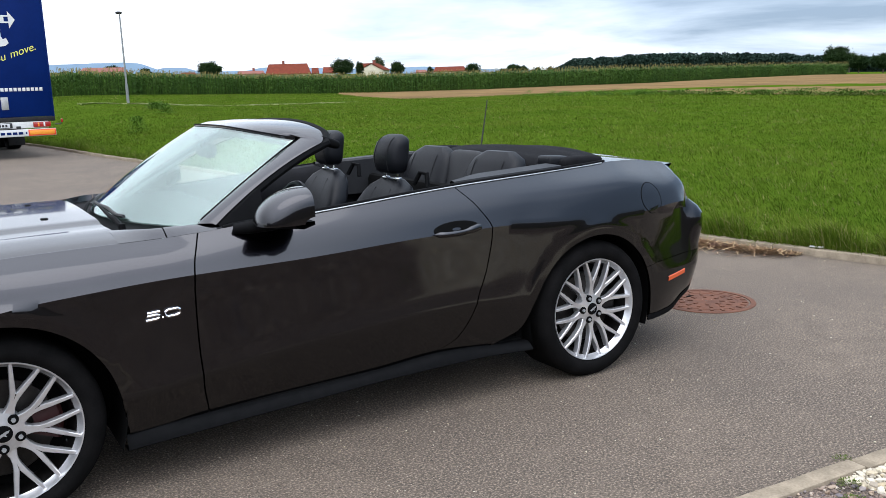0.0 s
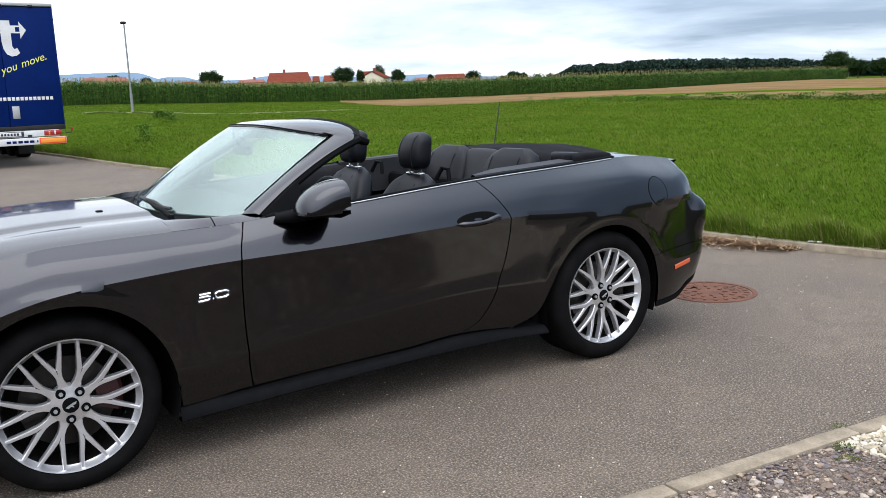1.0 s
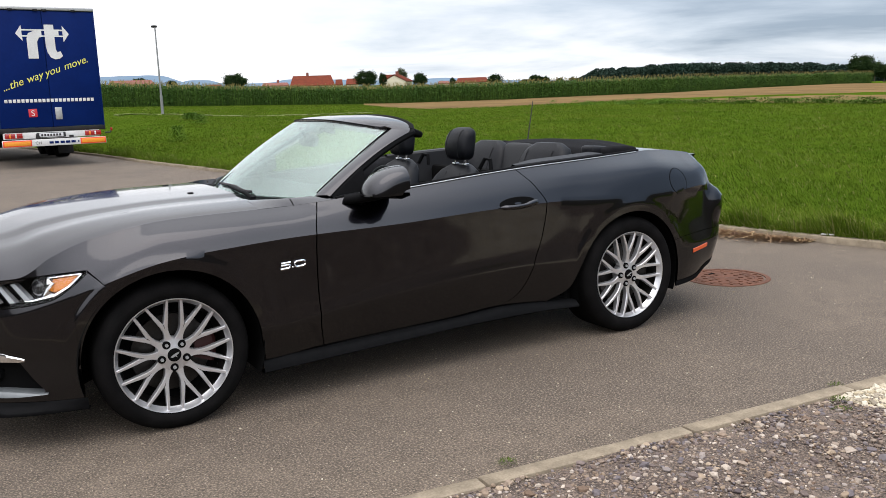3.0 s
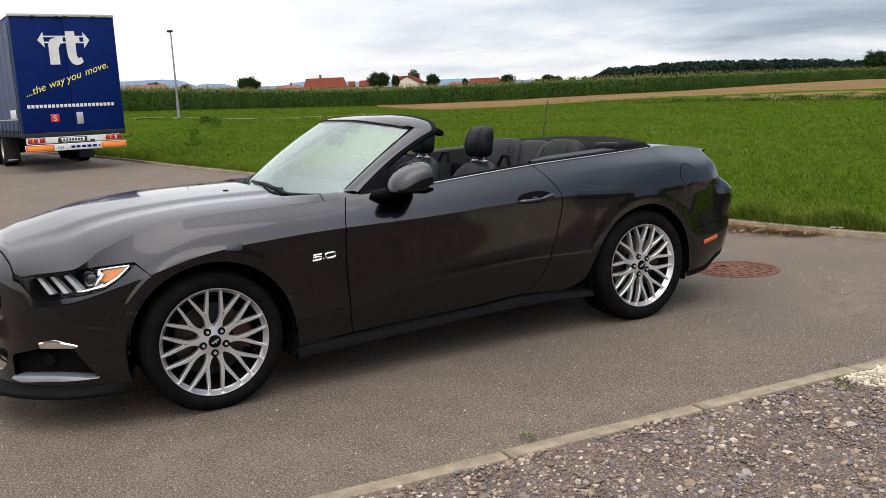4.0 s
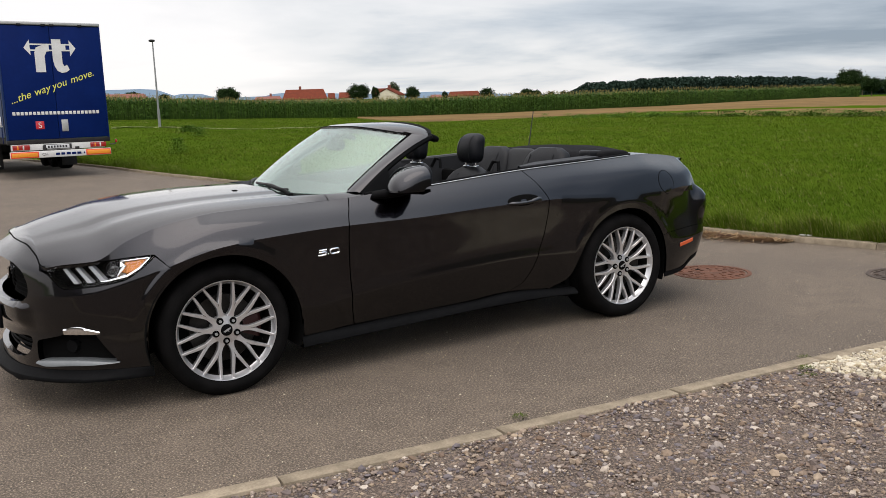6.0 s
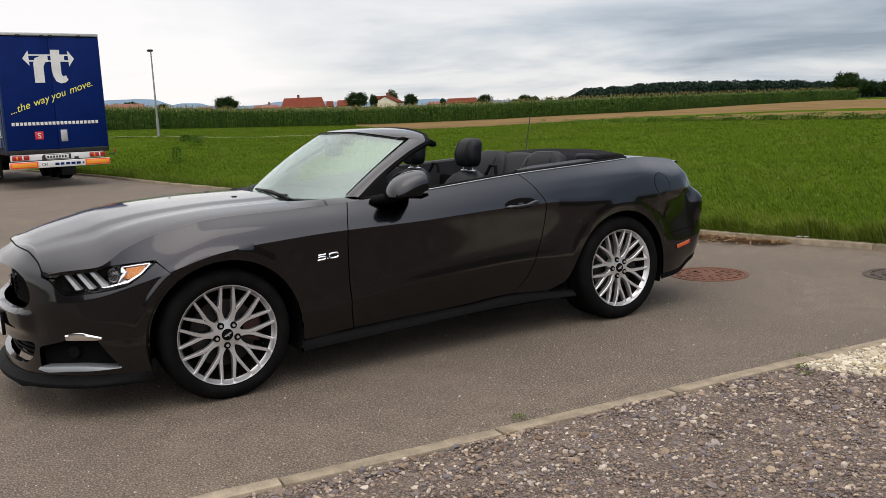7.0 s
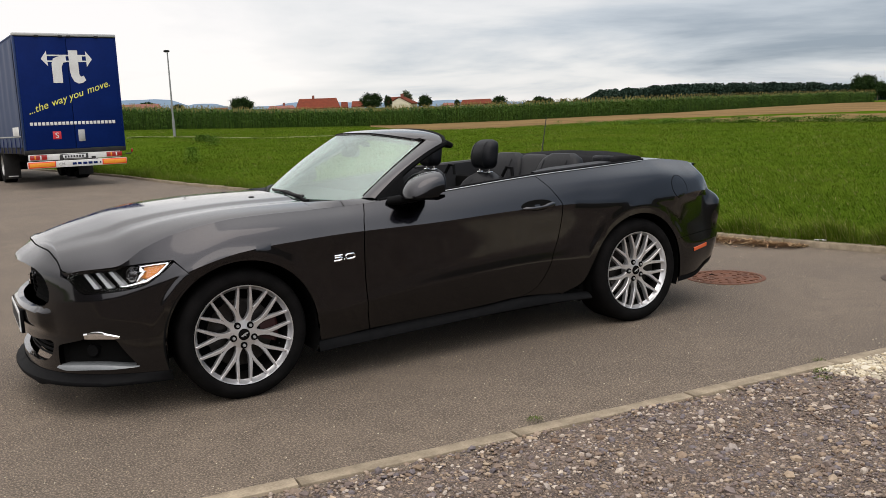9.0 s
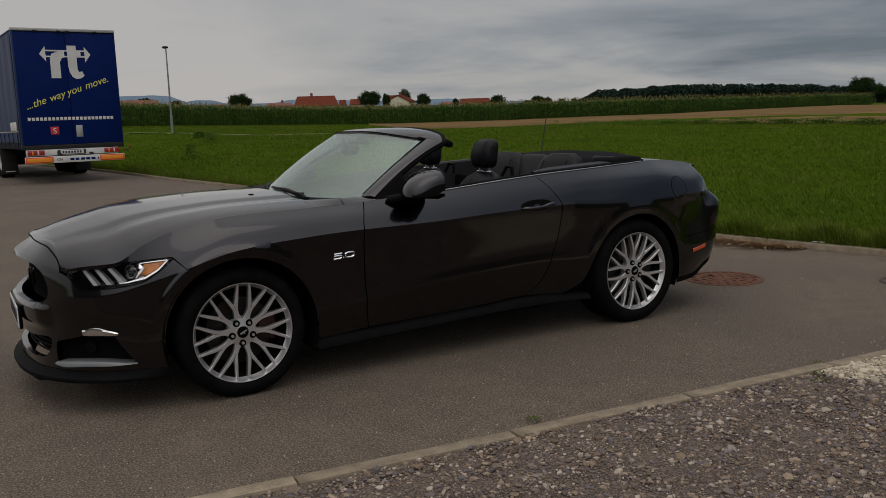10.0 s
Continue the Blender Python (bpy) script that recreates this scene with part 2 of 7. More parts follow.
def normals_out(bm):
    bmesh.ops.recalc_face_normals(bm, faces=bm.faces)


def spl(x, xs, ys):
    """Smooth monotone interpolation through points."""
    if x <= xs[0]:
        return ys[0]
    if x >= xs[-1]:
        return ys[-1]
    k = 0
    while x > xs[k + 1]:
        k += 1
    h = xs[k + 1] - xs[k]

    def slope(i):
        if i <= 0 or i >= len(xs) - 1:
            j = 0 if i <= 0 else len(xs) - 2
            return (ys[j + 1] - ys[j]) / (xs[j + 1] - xs[j])
        d0, d1 = (ys[i] - ys[i - 1]) / (xs[i] - xs[i - 1]), (ys[i + 1] - ys[i]) / (xs[i + 1] - xs[i])
        return 0.0 if d0 * d1 <= 0 else 2 * d0 * d1 / (d0 + d1)

    t, m0, m1 = (x - xs[k]) / h, slope(k), slope(k + 1)
    return (2 * t**3 - 3 * t**2 + 1) * ys[k] + (t**3 - 2 * t**2 + t) * h * m0 + (-2 * t**3 + 3 * t**2) * ys[k + 1] + (t**3 - t**2) * h * m1


def smooth(a, b, x):
    t = min(1.0, max(0.0, (x - a) / (b - a)))
    return t * t * (3 - 2 * t)


def dense(points, n=14):
    """A Catmull-Rom curve through points."""
    p = [Vector(a) for a in points]
    p = [2 * p[0] - p[1]] + p + [2 * p[-1] - p[-2]]
    out = []
    for k in range(1, len(p) - 2):
        a, b, c, d = p[k - 1 : k + 3]
        for j in range(n):
            t = j / n
            out.append(0.5 * (2 * b + (c - a) * t + (2 * a - 5 * b + 4 * c - d) * t * t + (3 * b - a - 3 * c + d) * t**3))
    out.append(p[-2])
    return out



# ---- ground ----
# far terrain by compass heading from the stand: degrees, distance of the maize edge, height there
HEAD = [-20, 2, 10.2, 13.7, 19.8, 27.3, 35, 40.5, 46, 51, 55.8, 57, 75, 100]
DIST = [76, 76, 76, 82, 96, 94, 93, 98, 105, 130, 155, 165, 165, 165]
HIGH = [0.0, 1.5, 1.71, 1.63, 1.42, 1.09, 1.07, 1.16, 1.20, 1.45, 1.62, 1.56, 0.8, 0.0]
STAND = (-1.24, -5.13)


KERB_GRASS = [(8.3, -14.0), (7.55, -8.0), (6.92, -4.0), (6.30, -0.45), (6.10, 0.70), (5.30, 6.5), (4.42, 13.0), (3.70, 17.5), (2.88, 25.0), (1.2, 37.0), (-2.2, 60.0)]


def pave_z(x, y):
    return 0.15 * smooth(5.0, 24.0, y)


def terrain(x, y):
    dx, dy = x - STAND[0], y - STAND[1]
    r_, h = math.hypot(dx, dy), math.degrees(math.atan2(dx, dy))
    d, zc = float(np.interp(h, HEAD, DIST)), float(np.interp(h, HEAD, HIGH))
    fade = smooth(-40, 0, h) * smooth(110, 75, h)
    lean = (-0.0127 * math.sin(radians(h)) + 0.0292 * math.cos(radians(h))) * fade
    gap = x - float(np.interp(y, [p[1] for p in KERB_GRASS], [p[0] for p in KERB_GRASS]))
    z = zc * fade * smooth(8, d, r_) * (smooth(-0.5, 9, gap) if y < 60 else 1.0)
    if r_ > d:
        z += lean * (r_ - d)
    return z + pave_z(x, y) * smooth(70, 25, r_)


def kerb_grass_x(y):
    return float(np.interp(y, [p[1] for p in KERB_GRASS], [p[0] for p in KERB_GRASS]))


def kerb_gravel_y(x):
    """Far (road-side) edge of the edging stones by the gravel."""
    return float(np.interp(x, [-30, -0.559, 0.261, 1.117, 2.15, 3.379, 30], [1.0, -1.995, -2.065, -2.142, -2.236, -2.330, -4.9]))


def speckle(name, base_col, dark, chips, chip_scale, chip_amount, bump, rough=0.9, stain=None):
    """Aggregate surface: ground colour, fine grain, bright chips and large stains."""
    m = mat(name, base_col, rough)
    nt = m.node_tree
    b = nt.nodes["Principled BSDF"]
    co = nt.nodes.new("ShaderNodeTexCoord")

    def noise_node(scale, detail=4.0):
        n = nt.nodes.new("ShaderNodeTexNoise")
        n.inputs["Scale"].default_value, n.inputs["Detail"].default_value = scale, detail
        nt.links.new(co.outputs["Object"], n.inputs["Vector"])
        return n

    def mixed(fac, c0, c1):
        x = nt.nodes.new("ShaderNodeMix")
        x.data_type = "RGBA"
        nt.links.new(fac, x.inputs[0])
        for i, c in ((6, c0), (7, c1)):
            if isinstance(c, tuple):
                x.inputs[i].default_value = (*c, 1)
            else:
                nt.links.new(c, x.inputs[i])
        return x.outputs[2]

    def ranged(sock, a, b_):
        r_ = nt.nodes.new("ShaderNodeMapRange")
        r_.inputs[1].default_value, r_.inputs[2].default_value = a, b_
        nt.links.new(sock, r_.inputs[0])
        return r_.outputs[0]

    big, mid, fine = noise_node(0.8, 6), noise_node(6.0, 6), noise_node(110, 3)
    col = mixed(ranged(mid.outputs[0], 0.3, 0.7), base_col, dark)
    if stain:
        col = mixed(ranged(big.outputs[0], 0.42, 0.64), col, stain)
    col = mixed(ranged(fine.outputs[0], 0.47, 0.68), col, tuple(min(1, c * 2.2) for c in base_col))
    pit = noise_node(70, 3)
    col = mixed(ranged(pit.outputs[0], 0.56, 0.70), col, tuple(c * 0.5 for c in dark))
    vo = nt.nodes.new("ShaderNodeTexVoronoi")
    vo.inputs["Scale"].default_value = chip_scale
    nt.links.new(co.outputs["Object"], vo.inputs["Vector"])
    sep = nt.nodes.new("ShaderNodeSeparateColor")
    nt.links.new(vo.outputs["Color"], sep.inputs[0])
    pick = ranged(sep.outputs[0], 1 - chip_amount, 1 - chip_amount + 0.02)
    near = ranged(vo.outputs["Distance"], 0.34, 0.22)
    mul = nt.nodes.new("ShaderNodeMath")
    mul.operation = "MULTIPLY"
    nt.links.new(pick, mul.inputs[0])
    nt.links.new(near, mul.inputs[1])
    bright = nt.nodes.new("ShaderNodeVectorMath")
    bright.operation = "SCALE"
    bright.inputs[0].default_value = chips
    nt.links.new(ranged(sep.outputs[1], -0.8, 1.2), bright.inputs["Scale"])
    col = mixed(mul.outputs[0], col, bright.outputs[0])
    nt.links.new(col, b.inputs["Base Color"])
    ad = nt.nodes.new("ShaderNodeMath")
    nt.links.new(fine.outputs[0], ad.inputs[0])
    nt.links.new(mul.outputs[0], ad.inputs[1])
    bp = nt.nodes.new("ShaderNodeBump")
    bp.inputs["Distance"].default_value = bump
    nt.links.new(ad.outputs[0], bp.inputs["Height"])
    nt.links.new(bp.outputs[0], b.inputs["Normal"])
    return m


ASPHALT = speckle("worn_asphalt", (0.113, 0.087, 0.064), (0.064, 0.049, 0.035), (0.42, 0.34, 0.26), 88, 0.28, 0.008, 0.9, (0.062, 0.048, 0.036))
GRAVELBED = speckle("gravel_bed", (0.1125, 0.0828, 0.063), (0.0468, 0.0333, 0.027), (0.297, 0.243, 0.198), 85, 0.65, 0.012, 0.95)
GRASSBED = mat("meadow_ground", (0.055, 0.090, 0.008), 0.9, spec=0.0, var=(0.040, 0.070, 0.006), scale=0.35, detail=6, bump=0.03, bump_scale=9)
STUBBLE = mat("stubble", (0.1845, 0.1188, 0.0522), 0.95, spec=0.02, var=(0.117, 0.0774, 0.0342), scale=0.25, detail=6, bump=0.05, bump_scale=3)

axis = [0.0]
step = 1.2
while axis[-1] < 2600:
    axis.append(axis[-1] + step)
    step *= 1.075
axis = [-a for a in axis[:0:-1]] + axis
bm = bmesh.new()
rows = []
for gx in axis:
    row = []
    for gy in axis:
        x, y = gx + 2.0, gy
        z = terrain(x, y) + 0.03
        on_road = x < kerb_grass_x(y) + 0.7 and y < 62 and math.hypot(x, y) < 70
        row.append((x, y, pave_z(x, y) - 0.25 if on_road else z))
    rows.append(row)
grid(bm, rows)
ground = part("ground", bm, GRASSBED)
tagged(ground, "green meadow and farmland stretching to the horizon", "ground", kind="structure")

# asphalt apron: between the gravel edging and the grass kerb
bm = bmesh.new()
rows = []
for k in range(61):
    t = k / 60
    row = []
    for j in range(61):
        y = -14 + 74 * (j / 60) ** 1.6
        xr = kerb_grass_x(y)
        xl = -30.0
        x = xl + (xr - xl) * t
        row.append(Vector((x, y, pave_z(x, y))))
    rows.append(row)
grid(bm, rows)
road = part("road", bm, ASPHALT)
tagged(road, "worn grey-brown asphalt yard with pale stone chips", "road", kind="structure")
# gravel strip lies on the near side of the edging
bm = bmesh.new()
rows = []
for k in range(121):
    x = -12 + 22 * k / 120
    row = []
    for j in range(41):
        t = j / 40
        y = kerb_gravel_y(x) - 0.085 - t * 7.5
        z = 0.012 + 0.012 * noise.noise(Vector((x * 1.7, y * 1.7, 0))) + 0.010 * noise.noise(Vector((x * 6, y * 6, 3)))
        row.append((x, y, z - 0.012 * (j == 0)))
    rows.append(row)
grid(bm, rows)
gravel_ground = part("gravel_ground", bm, GRAVELBED)
tagged(gravel_ground, "brown earth under loose gravel beside the asphalt", "gravel ground", kind="structure")


# edging stones along the gravel, one metre each
def kerb_stone(length, width, height):
    bm = bmesh.new()
    box(bm, (0, 0, 0), (length - 0.006, width, height), 0.008, 2)
    bmesh.ops.subdivide_edges(bm, edges=[e for e in bm.edges if e.calc_length() > 0.4], cuts=5)
    for v in bm.verts:
        v.co += 0.0025 * noise.noise_vector(v.co * 9)
    return bm


edging = empty("kerb_edging")
tagged(edging, "row of weathered concrete edging stones between asphalt and gravel", "kerb", kind="structure")
first = None
for k in range(-6, 14):
    x0, x1 = 0.815 + 0.997 * (k), 0.815 + 0.997 * (k + 1)
    y0, y1 = kerb_gravel_y(x0) - 0.045, kerb_gravel_y(x1) - 0.045
    if first is None:
        first = part("kerb_stone", kerb_stone(1.0, 0.085, 0.20), CONCRETE, edging, angle=30)
        ob = first
    else:
        ob = new("kerb_stone", first.data)
        ob.parent = edging
    ob.matrix_local = Matrix.Translation(((x0 + x1) / 2, (y0 + y1) / 2, -0.086 + 0.003 * math.sin(k * 2.1))) @ pose(0, 0, 0, 0.5 * math.sin(k * 3.0), 0, math.degrees(math.atan2(y1 - y0, x1 - x0)) + 0.25 * math.sin(k * 1.3))

border = empty("grass_kerb")
tagged(border, "low concrete kerb between asphalt and meadow", "kerb", kind="structure")
first = None
pts = dense(KERB_GRASS, 40)
last = pts[0]
for q in pts[1:]:
    if (q - last).length >= 1.0:
        mid, d = (q + last) / 2, q - last
        if first is None:
            first = part("kerb_stone", kerb_stone(1.0, 0.12, 0.24), CONCRETE, border, angle=30)
            ob = first
        else:
            ob = new("kerb_stone", first.data)
            ob.parent = border
        ob.matrix_local = Matrix.Translation((mid.x + 0.05, mid.y, pave_z(0, mid.y) - 0.06)) @ pose(0, 0, 0, 0, 0, math.degrees(math.atan2(d.y, d.x))) @ Matrix.Diagonal((d.length, 1, 1, 1))
        last = q


# unseen walls added behind the camera's stand to shape the paint's reflections
WALLGREY = mat("added_wall_grey", (0.185, 0.165, 0.140), 0.9, var=(0.150, 0.135, 0.115), spec=0.1, scale=0.6)
bm = bmesh.new()
box(bm, (20.0, -13.0, 1.4), (84.0, 0.4, 3.2), 0.03, 1)
tagged(part("wall_south", bm, WALLGREY), "plain grey wall added out of view for the car's side to reflect", "wall", kind="structure")
bm = bmesh.new()
box(bm, (-22.0, -8.0, 2.0), (0.4, 9.6, 4.4), 0.03, 1)
tagged(part("wall_west", bm, WALLGREY), "plain grey wall added out of view for the car's nose to reflect", "wall", kind="structure")

# ---- the car ----
# Nose towards -x, driver's side towards -y, wheel hubs at x = 0 and x = 2.72.
BASE = [(-0.985, 0.0), (-0.975, -0.20), (-0.935, -0.40), (-0.86, -0.56), (-0.76, -0.68), (-0.62, -0.785), (-0.42, -0.865), (-0.2, -0.915),
        (0.0, -0.935), (0.3, -0.936), (0.6, -0.930), (1.0, -0.926), (1.4, -0.926), (1.9, -0.932), (2.3, -0.946), (2.72, -0.955), (3.0, -0.952),
        (3.2, -0.940), (3.4, -0.914), (3.50, -0.890), (3.57, -0.842), (3.62, -0.775), (3.71, -0.63), (3.78, -0.42), (3.81, 0.0)]


_c = np.array([tuple(v) for v in dense(BASE)])
_s = np.r_[0, np.cumsum(np.hypot(*np.diff(_c, axis=0).T))]
_s -= np.interp(0.0, _c[:, 0], _s)
_tan = np.gradient(_c, _s, axis=0)
P0, P1 = float(_s[0]), float(_s[-1])


def base(p):
    x, y = np.interp(p, _s, _c[:, 0]), np.interp(p, _s, _c[:, 1])
    tx, ty = np.interp(p, _s, _tan[:, 0]), np.interp(p, _s, _tan[:, 1])
    ln = math.hypot(tx, ty)
    return float(x), float(y), ty / ln, -tx / ln


ARCH = [(0.0, 0.345, 0.400), (2.72, 0.352, 0.394)]
LZ = [
    ([P0, -0.45, 0.40, 1.0, 1.5, 1.8, 2.25, 3.1, 3.3, 3.45, 3.7, P1], [0.20, 0.21, 0.245, 0.255, 0.268, 0.285, 0.26, 0.225, 0.235, 0.30, 0.34, 0.36]),
    ([P0, -0.45, 0.4, 1.0, 2.0, 3.1, 3.5, P1], [0.30, 0.30, 0.33, 0.34, 0.37, 0.34, 0.40, 0.44]),
    ([P0, -0.45, 0.5, 0.7, 1.07, 1.47, 1.85, 2.3, 3.1, P1], [0.42, 0.40, 0.396, 0.418, 0.460, 0.484, 0.500, 0.49, 0.48, 0.52]),
    ([P0, -0.6, 0.0, 0.5, 1.0, 1.5, 2.0, 2.4, 3.1, P1], [0.50, 0.52, 0.62, 0.50, 0.545, 0.575, 0.595, 0.61, 0.64, 0.66]),
    ([P0, -1.0, -0.7, -0.45, 0.0, 0.24, 0.68, 1.08, 1.67, 2.06, 2.33, 2.72, 3.1, 3.3, 3.5, P1], [0.57, 0.585, 0.60, 0.66, 0.79, 0.811, 0.826, 0.828, 0.847, 0.853, 0.842, 0.818, 0.836, 0.848, 0.842, 0.80]),
    ([P0, -1.0, -0.62, -0.33, 0.0, 0.68, 1.7, 2.4, 2.9, 3.3, P1], [0.778, 0.72, 0.69, 0.76, 0.885, 0.90, 0.955, 0.98, 0.985, 0.94, 0.90]),
    ([P0, -1.0, -0.90, -0.62, -0.47, -0.32, -0.15, 0.03, 0.28, 0.60, 0.75, 0.95, 1.28, 1.75, 2.06, 2.43, 2.78, 2.95, 3.1, 3.3, 3.5, 3.7, P1],
     [0.852, 0.800, 0.765, 0.765, 0.845, 0.901, 0.933, 0.952, 0.957, 0.958, 0.966, 0.982, 1.002, 1.036, 1.054, 1.068, 1.080, 1.086, 1.082, 1.066, 1.040, 1.010, 0.995]),
]
LD = [
    ([P0, -0.6, 0.4, 1.0, 2.0, 2.4, 3.1, 3.4, P1], [0.0, 0.015, 0.055, 0.070, 0.072, 0.05, 0.03, 0.04, 0.05]),
    ([P0, -0.6, 0.4, 1.0, 2.0, 2.4, 3.1, 3.4, P1], [0.0, 0.01, 0.038, 0.046, 0.050, 0.035, 0.02, 0.01, 0.02]),
    ([P0, -0.6, 0.4, 0.8, 1.4, 2.0, 2.4, 3.1, 3.4, P1], [0.012, 0.01, 0.018, 0.014, 0.012, 0.013, 0.020, 0.018, 0.0, 0.01]),
    ([P0, -0.6, 0.0, 0.5, 1.0, 2.0, 2.4, 3.1, P1], [0.008, 0.0, 0.018, 0.020, 0.0185, 0.0190, 0.020, 0.022, 0.02]),
    ([P0, -0.6, 0.0, 3.1, 3.35, 3.5, P1], [0.0, 0.0, 0.0, 0.0, 0.012, 0.048, 0.06]),
    ([P0, -0.9, -0.45, 0.0, 0.6, 1.2, 1.9, 2.4, 2.8, 3.3, 3.6, P1], [0.004, 0.015, 0.014, 0.040, 0.044, 0.044, 0.046, 0.050, 0.048, 0.050, 0.085, 0.09]),
    ([P0, -1.0, -0.87, -0.62, -0.47, -0.3, 0.0, 0.6, 0.8, 1.3, 1.9, 2.4, 2.9, 3.3, 3.5, 3.7, P1], [0.098, 0.062, 0.03, 0.02, 0.045, 0.085, 0.132, 0.134, 0.110, 0.100, 0.108, 0.130, 0.175, 0.205, 0.19, 0.15, 0.13]),
]


def line(k, p):
    return spl(p, *LZ[k])


def arch_z(p):
    """Height of the wheel opening over p, or 0."""
    best = 0.0
    for cx, cz, r_ in ARCH:
        if abs(p - cx) < r_:
            best = max(best, cz + math.sqrt(r_ * r_ - (p - cx) ** 2))
    return best


def inset(p, z):
    """Distance of the skin inside the base outline."""
    zs, ds = [line(k, p) for k in range(7)], [spl(p, *LD[k]) for k in range(7)]
    for a, b in ((0, 2), (2, 4), (4, 6)):
        if z <= zs[b] or b == 6:
            d = spl(z, zs[a : b + 1], ds[a : b + 1])
            break
    if z > zs[6]:
        d = ds[6] + (z - zs[6]) * 0.6
    for cx, cz, r_ in ARCH:
        rr = math.hypot(p - cx, z - cz)
        d -= 0.010 * (1 - smooth(r_ + 0.046, r_ + 0.078, rr)) * smooth(0.42, 0.62, z)
        d -= 0.012 * (1 - smooth(r_ + 0.05, r_ + 0.32, rr))
    if p > 3.04:
        d += 0.020 * smooth(3.02, 3.40, p) * smooth(zs[4] + 0.001, zs[4] - 0.014, z) * smooth(0.56, 0.83, z) * smooth(3.60, 3.46, p)
        d -= smooth(3.40, 3.55, p) * smooth(zs[4], zs[4] - 0.06, z) * (0.045 * smooth(0.55, 0.74, z) + 0.022 * smooth(0.38, 0.58, z))
    if p < -0.95:
        d -= 0.026 * smooth(-0.98, -1.10, p) * smooth(0.40, 0.47, z) * smooth(0.552, 0.530, z)
    return d


def skin(p, z, off=0.0):
    """A place on the body's side; off: metres outward."""
    x, y, nx, ny = base(p)
    d = off - inset(p, z)
    return Vector((x + nx * d, y + ny * d, z))


def flip(v, side):
    return Vector((v[0], v[1] * side, v[2]))


def stations(a, b, step=0.03):
    """Stations along the body, closer together at the ends of the wheel openings."""
    ps = {a, b}
    n = max(2, int((b - a) / step))
    ps |= {a + (b - a) * k / n for k in range(n + 1)}
    for cx, cz, r_ in ARCH:
        ps |= {cx + r_ * math.cos(math.pi * k / 48) for k in range(49)}
    ps = sorted(p for p in ps if a <= p <= b)
    out = [ps[0]]
    for p in ps[1:]:
        if p - out[-1] > 0.0008:
            out.append(p)
    out[-1] = b
    return out


def panel(name, material, parent, left, right, low=None, high=None, sub=5, side=1, thick=0.014, label="", step=0.03, off=0.0, ends=True):
    """A piece of the skin between the edges left(z), right(z), low(p) and high(p), with folded-in borders. side -1: the mirror image."""
    low = low or (lambda p: max(line(0, p), arch_z(p)))
    high = high or (lambda p: line(6, p))
    zm = 0.6
    a, b = left(zm), right(zm)
    rows = []
    for pn in stations(a, b, step):
        s = (pn - a) / (b - a)
        at = lambda z: pn + (left(z) - a) * (1 - s) + (right(z) - b) * s
        zs = []
        for k in range(7):
            zs.append(line(k, pn))
        lo, hi = low(pn), high(pn)
        for _ in range(2):
            lo, hi = low(at(lo)), high(at(hi))
        lo = min(lo, hi)
        marks = [lo] + [min(max(z, lo), hi) for z in zs[1:6]] + [hi]
        row = []
        for m0, m1 in zip(marks[:-1], marks[1:]):
            row += [m0 + (m1 - m0) * j / sub for j in range(sub)]
        row.append(hi)
        rows.append([(at(z), max(z, arch_z(at(z)) + 0.0002 * (j > 0))) for j, z in enumerate(row)])
    bm = bmesh.new()
    out = lambda p, z: flip(skin(p, z, off), side)
    inner = lambda p, z: flip(skin(p, z, off - thick), side)
    full = []
    if ends:
        full.append([inner(*rows[0][0])] + [inner(*q) for q in rows[0]] + [inner(*rows[0][-1])])
    for row in rows:
        full.append([inner(*row[0])] + [out(*q) for q in row] + [inner(*row[-1])])
    if ends:
        full.append([inner(*rows[-1][0])] + [inner(*q) for q in rows[-1]] + [inner(*rows[-1][-1])])
    grid(bm, full)
    bmesh.ops.remove_doubles(bm, verts=bm.verts, dist=0.0003)
    bmesh.ops.dissolve_degenerate(bm, edges=bm.edges, dist=0.0001)
    normals_out(bm)
    if sum(f.normal.y * f.calc_area() for f in bm.faces) * side > 0:
        bmesh.ops.reverse_faces(bm, faces=bm.faces)
    return part(name, bm, material, parent, label, angle=24)


car = empty("convertible_car")
tagged(car, "dark graphite grey convertible car, soft top folded, parked on asphalt", "car")
GAP = 0.003


def door_front(z):
    return spl(z, [0.22, 0.267, 0.402, 0.629, 0.789, 0.868, 0.959, 1.02], [0.735, 0.728, 0.708, 0.700, 0.699, 0.712, 0.755, 0.79])


def door_rear(z):
    return spl(z, [0.22, 0.275, 0.300, 0.334, 0.419, 0.542, 0.646, 0.844, 0.938, 1.06], [1.60, 1.74, 1.83, 1.905, 1.968, 2.012, 2.055, 2.084, 2.035, 1.93])


def fender_front(z):
    return spl(z, [0.60, 0.70, 0.776, 0.80], [-0.20, -0.262, -0.335, -0.36])


LAMP_TOP = ([-0.93, -0.88, -0.80, -0.62, -0.48, -0.33], [0.727, 0.732, 0.744, 0.758, 0.769, 0.778])
NOSE_Z = ([P0, -1.15, -1.0, -0.965, -0.93, -0.88, -0.80, -0.62], [0.852, 0.836, 0.792, 0.770, 0.743, 0.737, 0.748, 0.763])
LAMP_LOW = ([-0.93, -0.88, -0.83, -0.78, -0.63, -0.49, -0.39, -0.33], [0.722, 0.705, 0.66, 0.634, 0.642, 0.664, 0.722, 0.772])


def bumper_top(p):
    if p > -0.33:
        return max(arch_z(p) + 0.004, spl(p, [-0.335, -0.262, -0.20], [0.770, 0.700, 0.60]))
    if p > -0.93:
        return spl(p, *LAMP_LOW) - GAP
    return spl(p, *NOSE_Z) - GAP


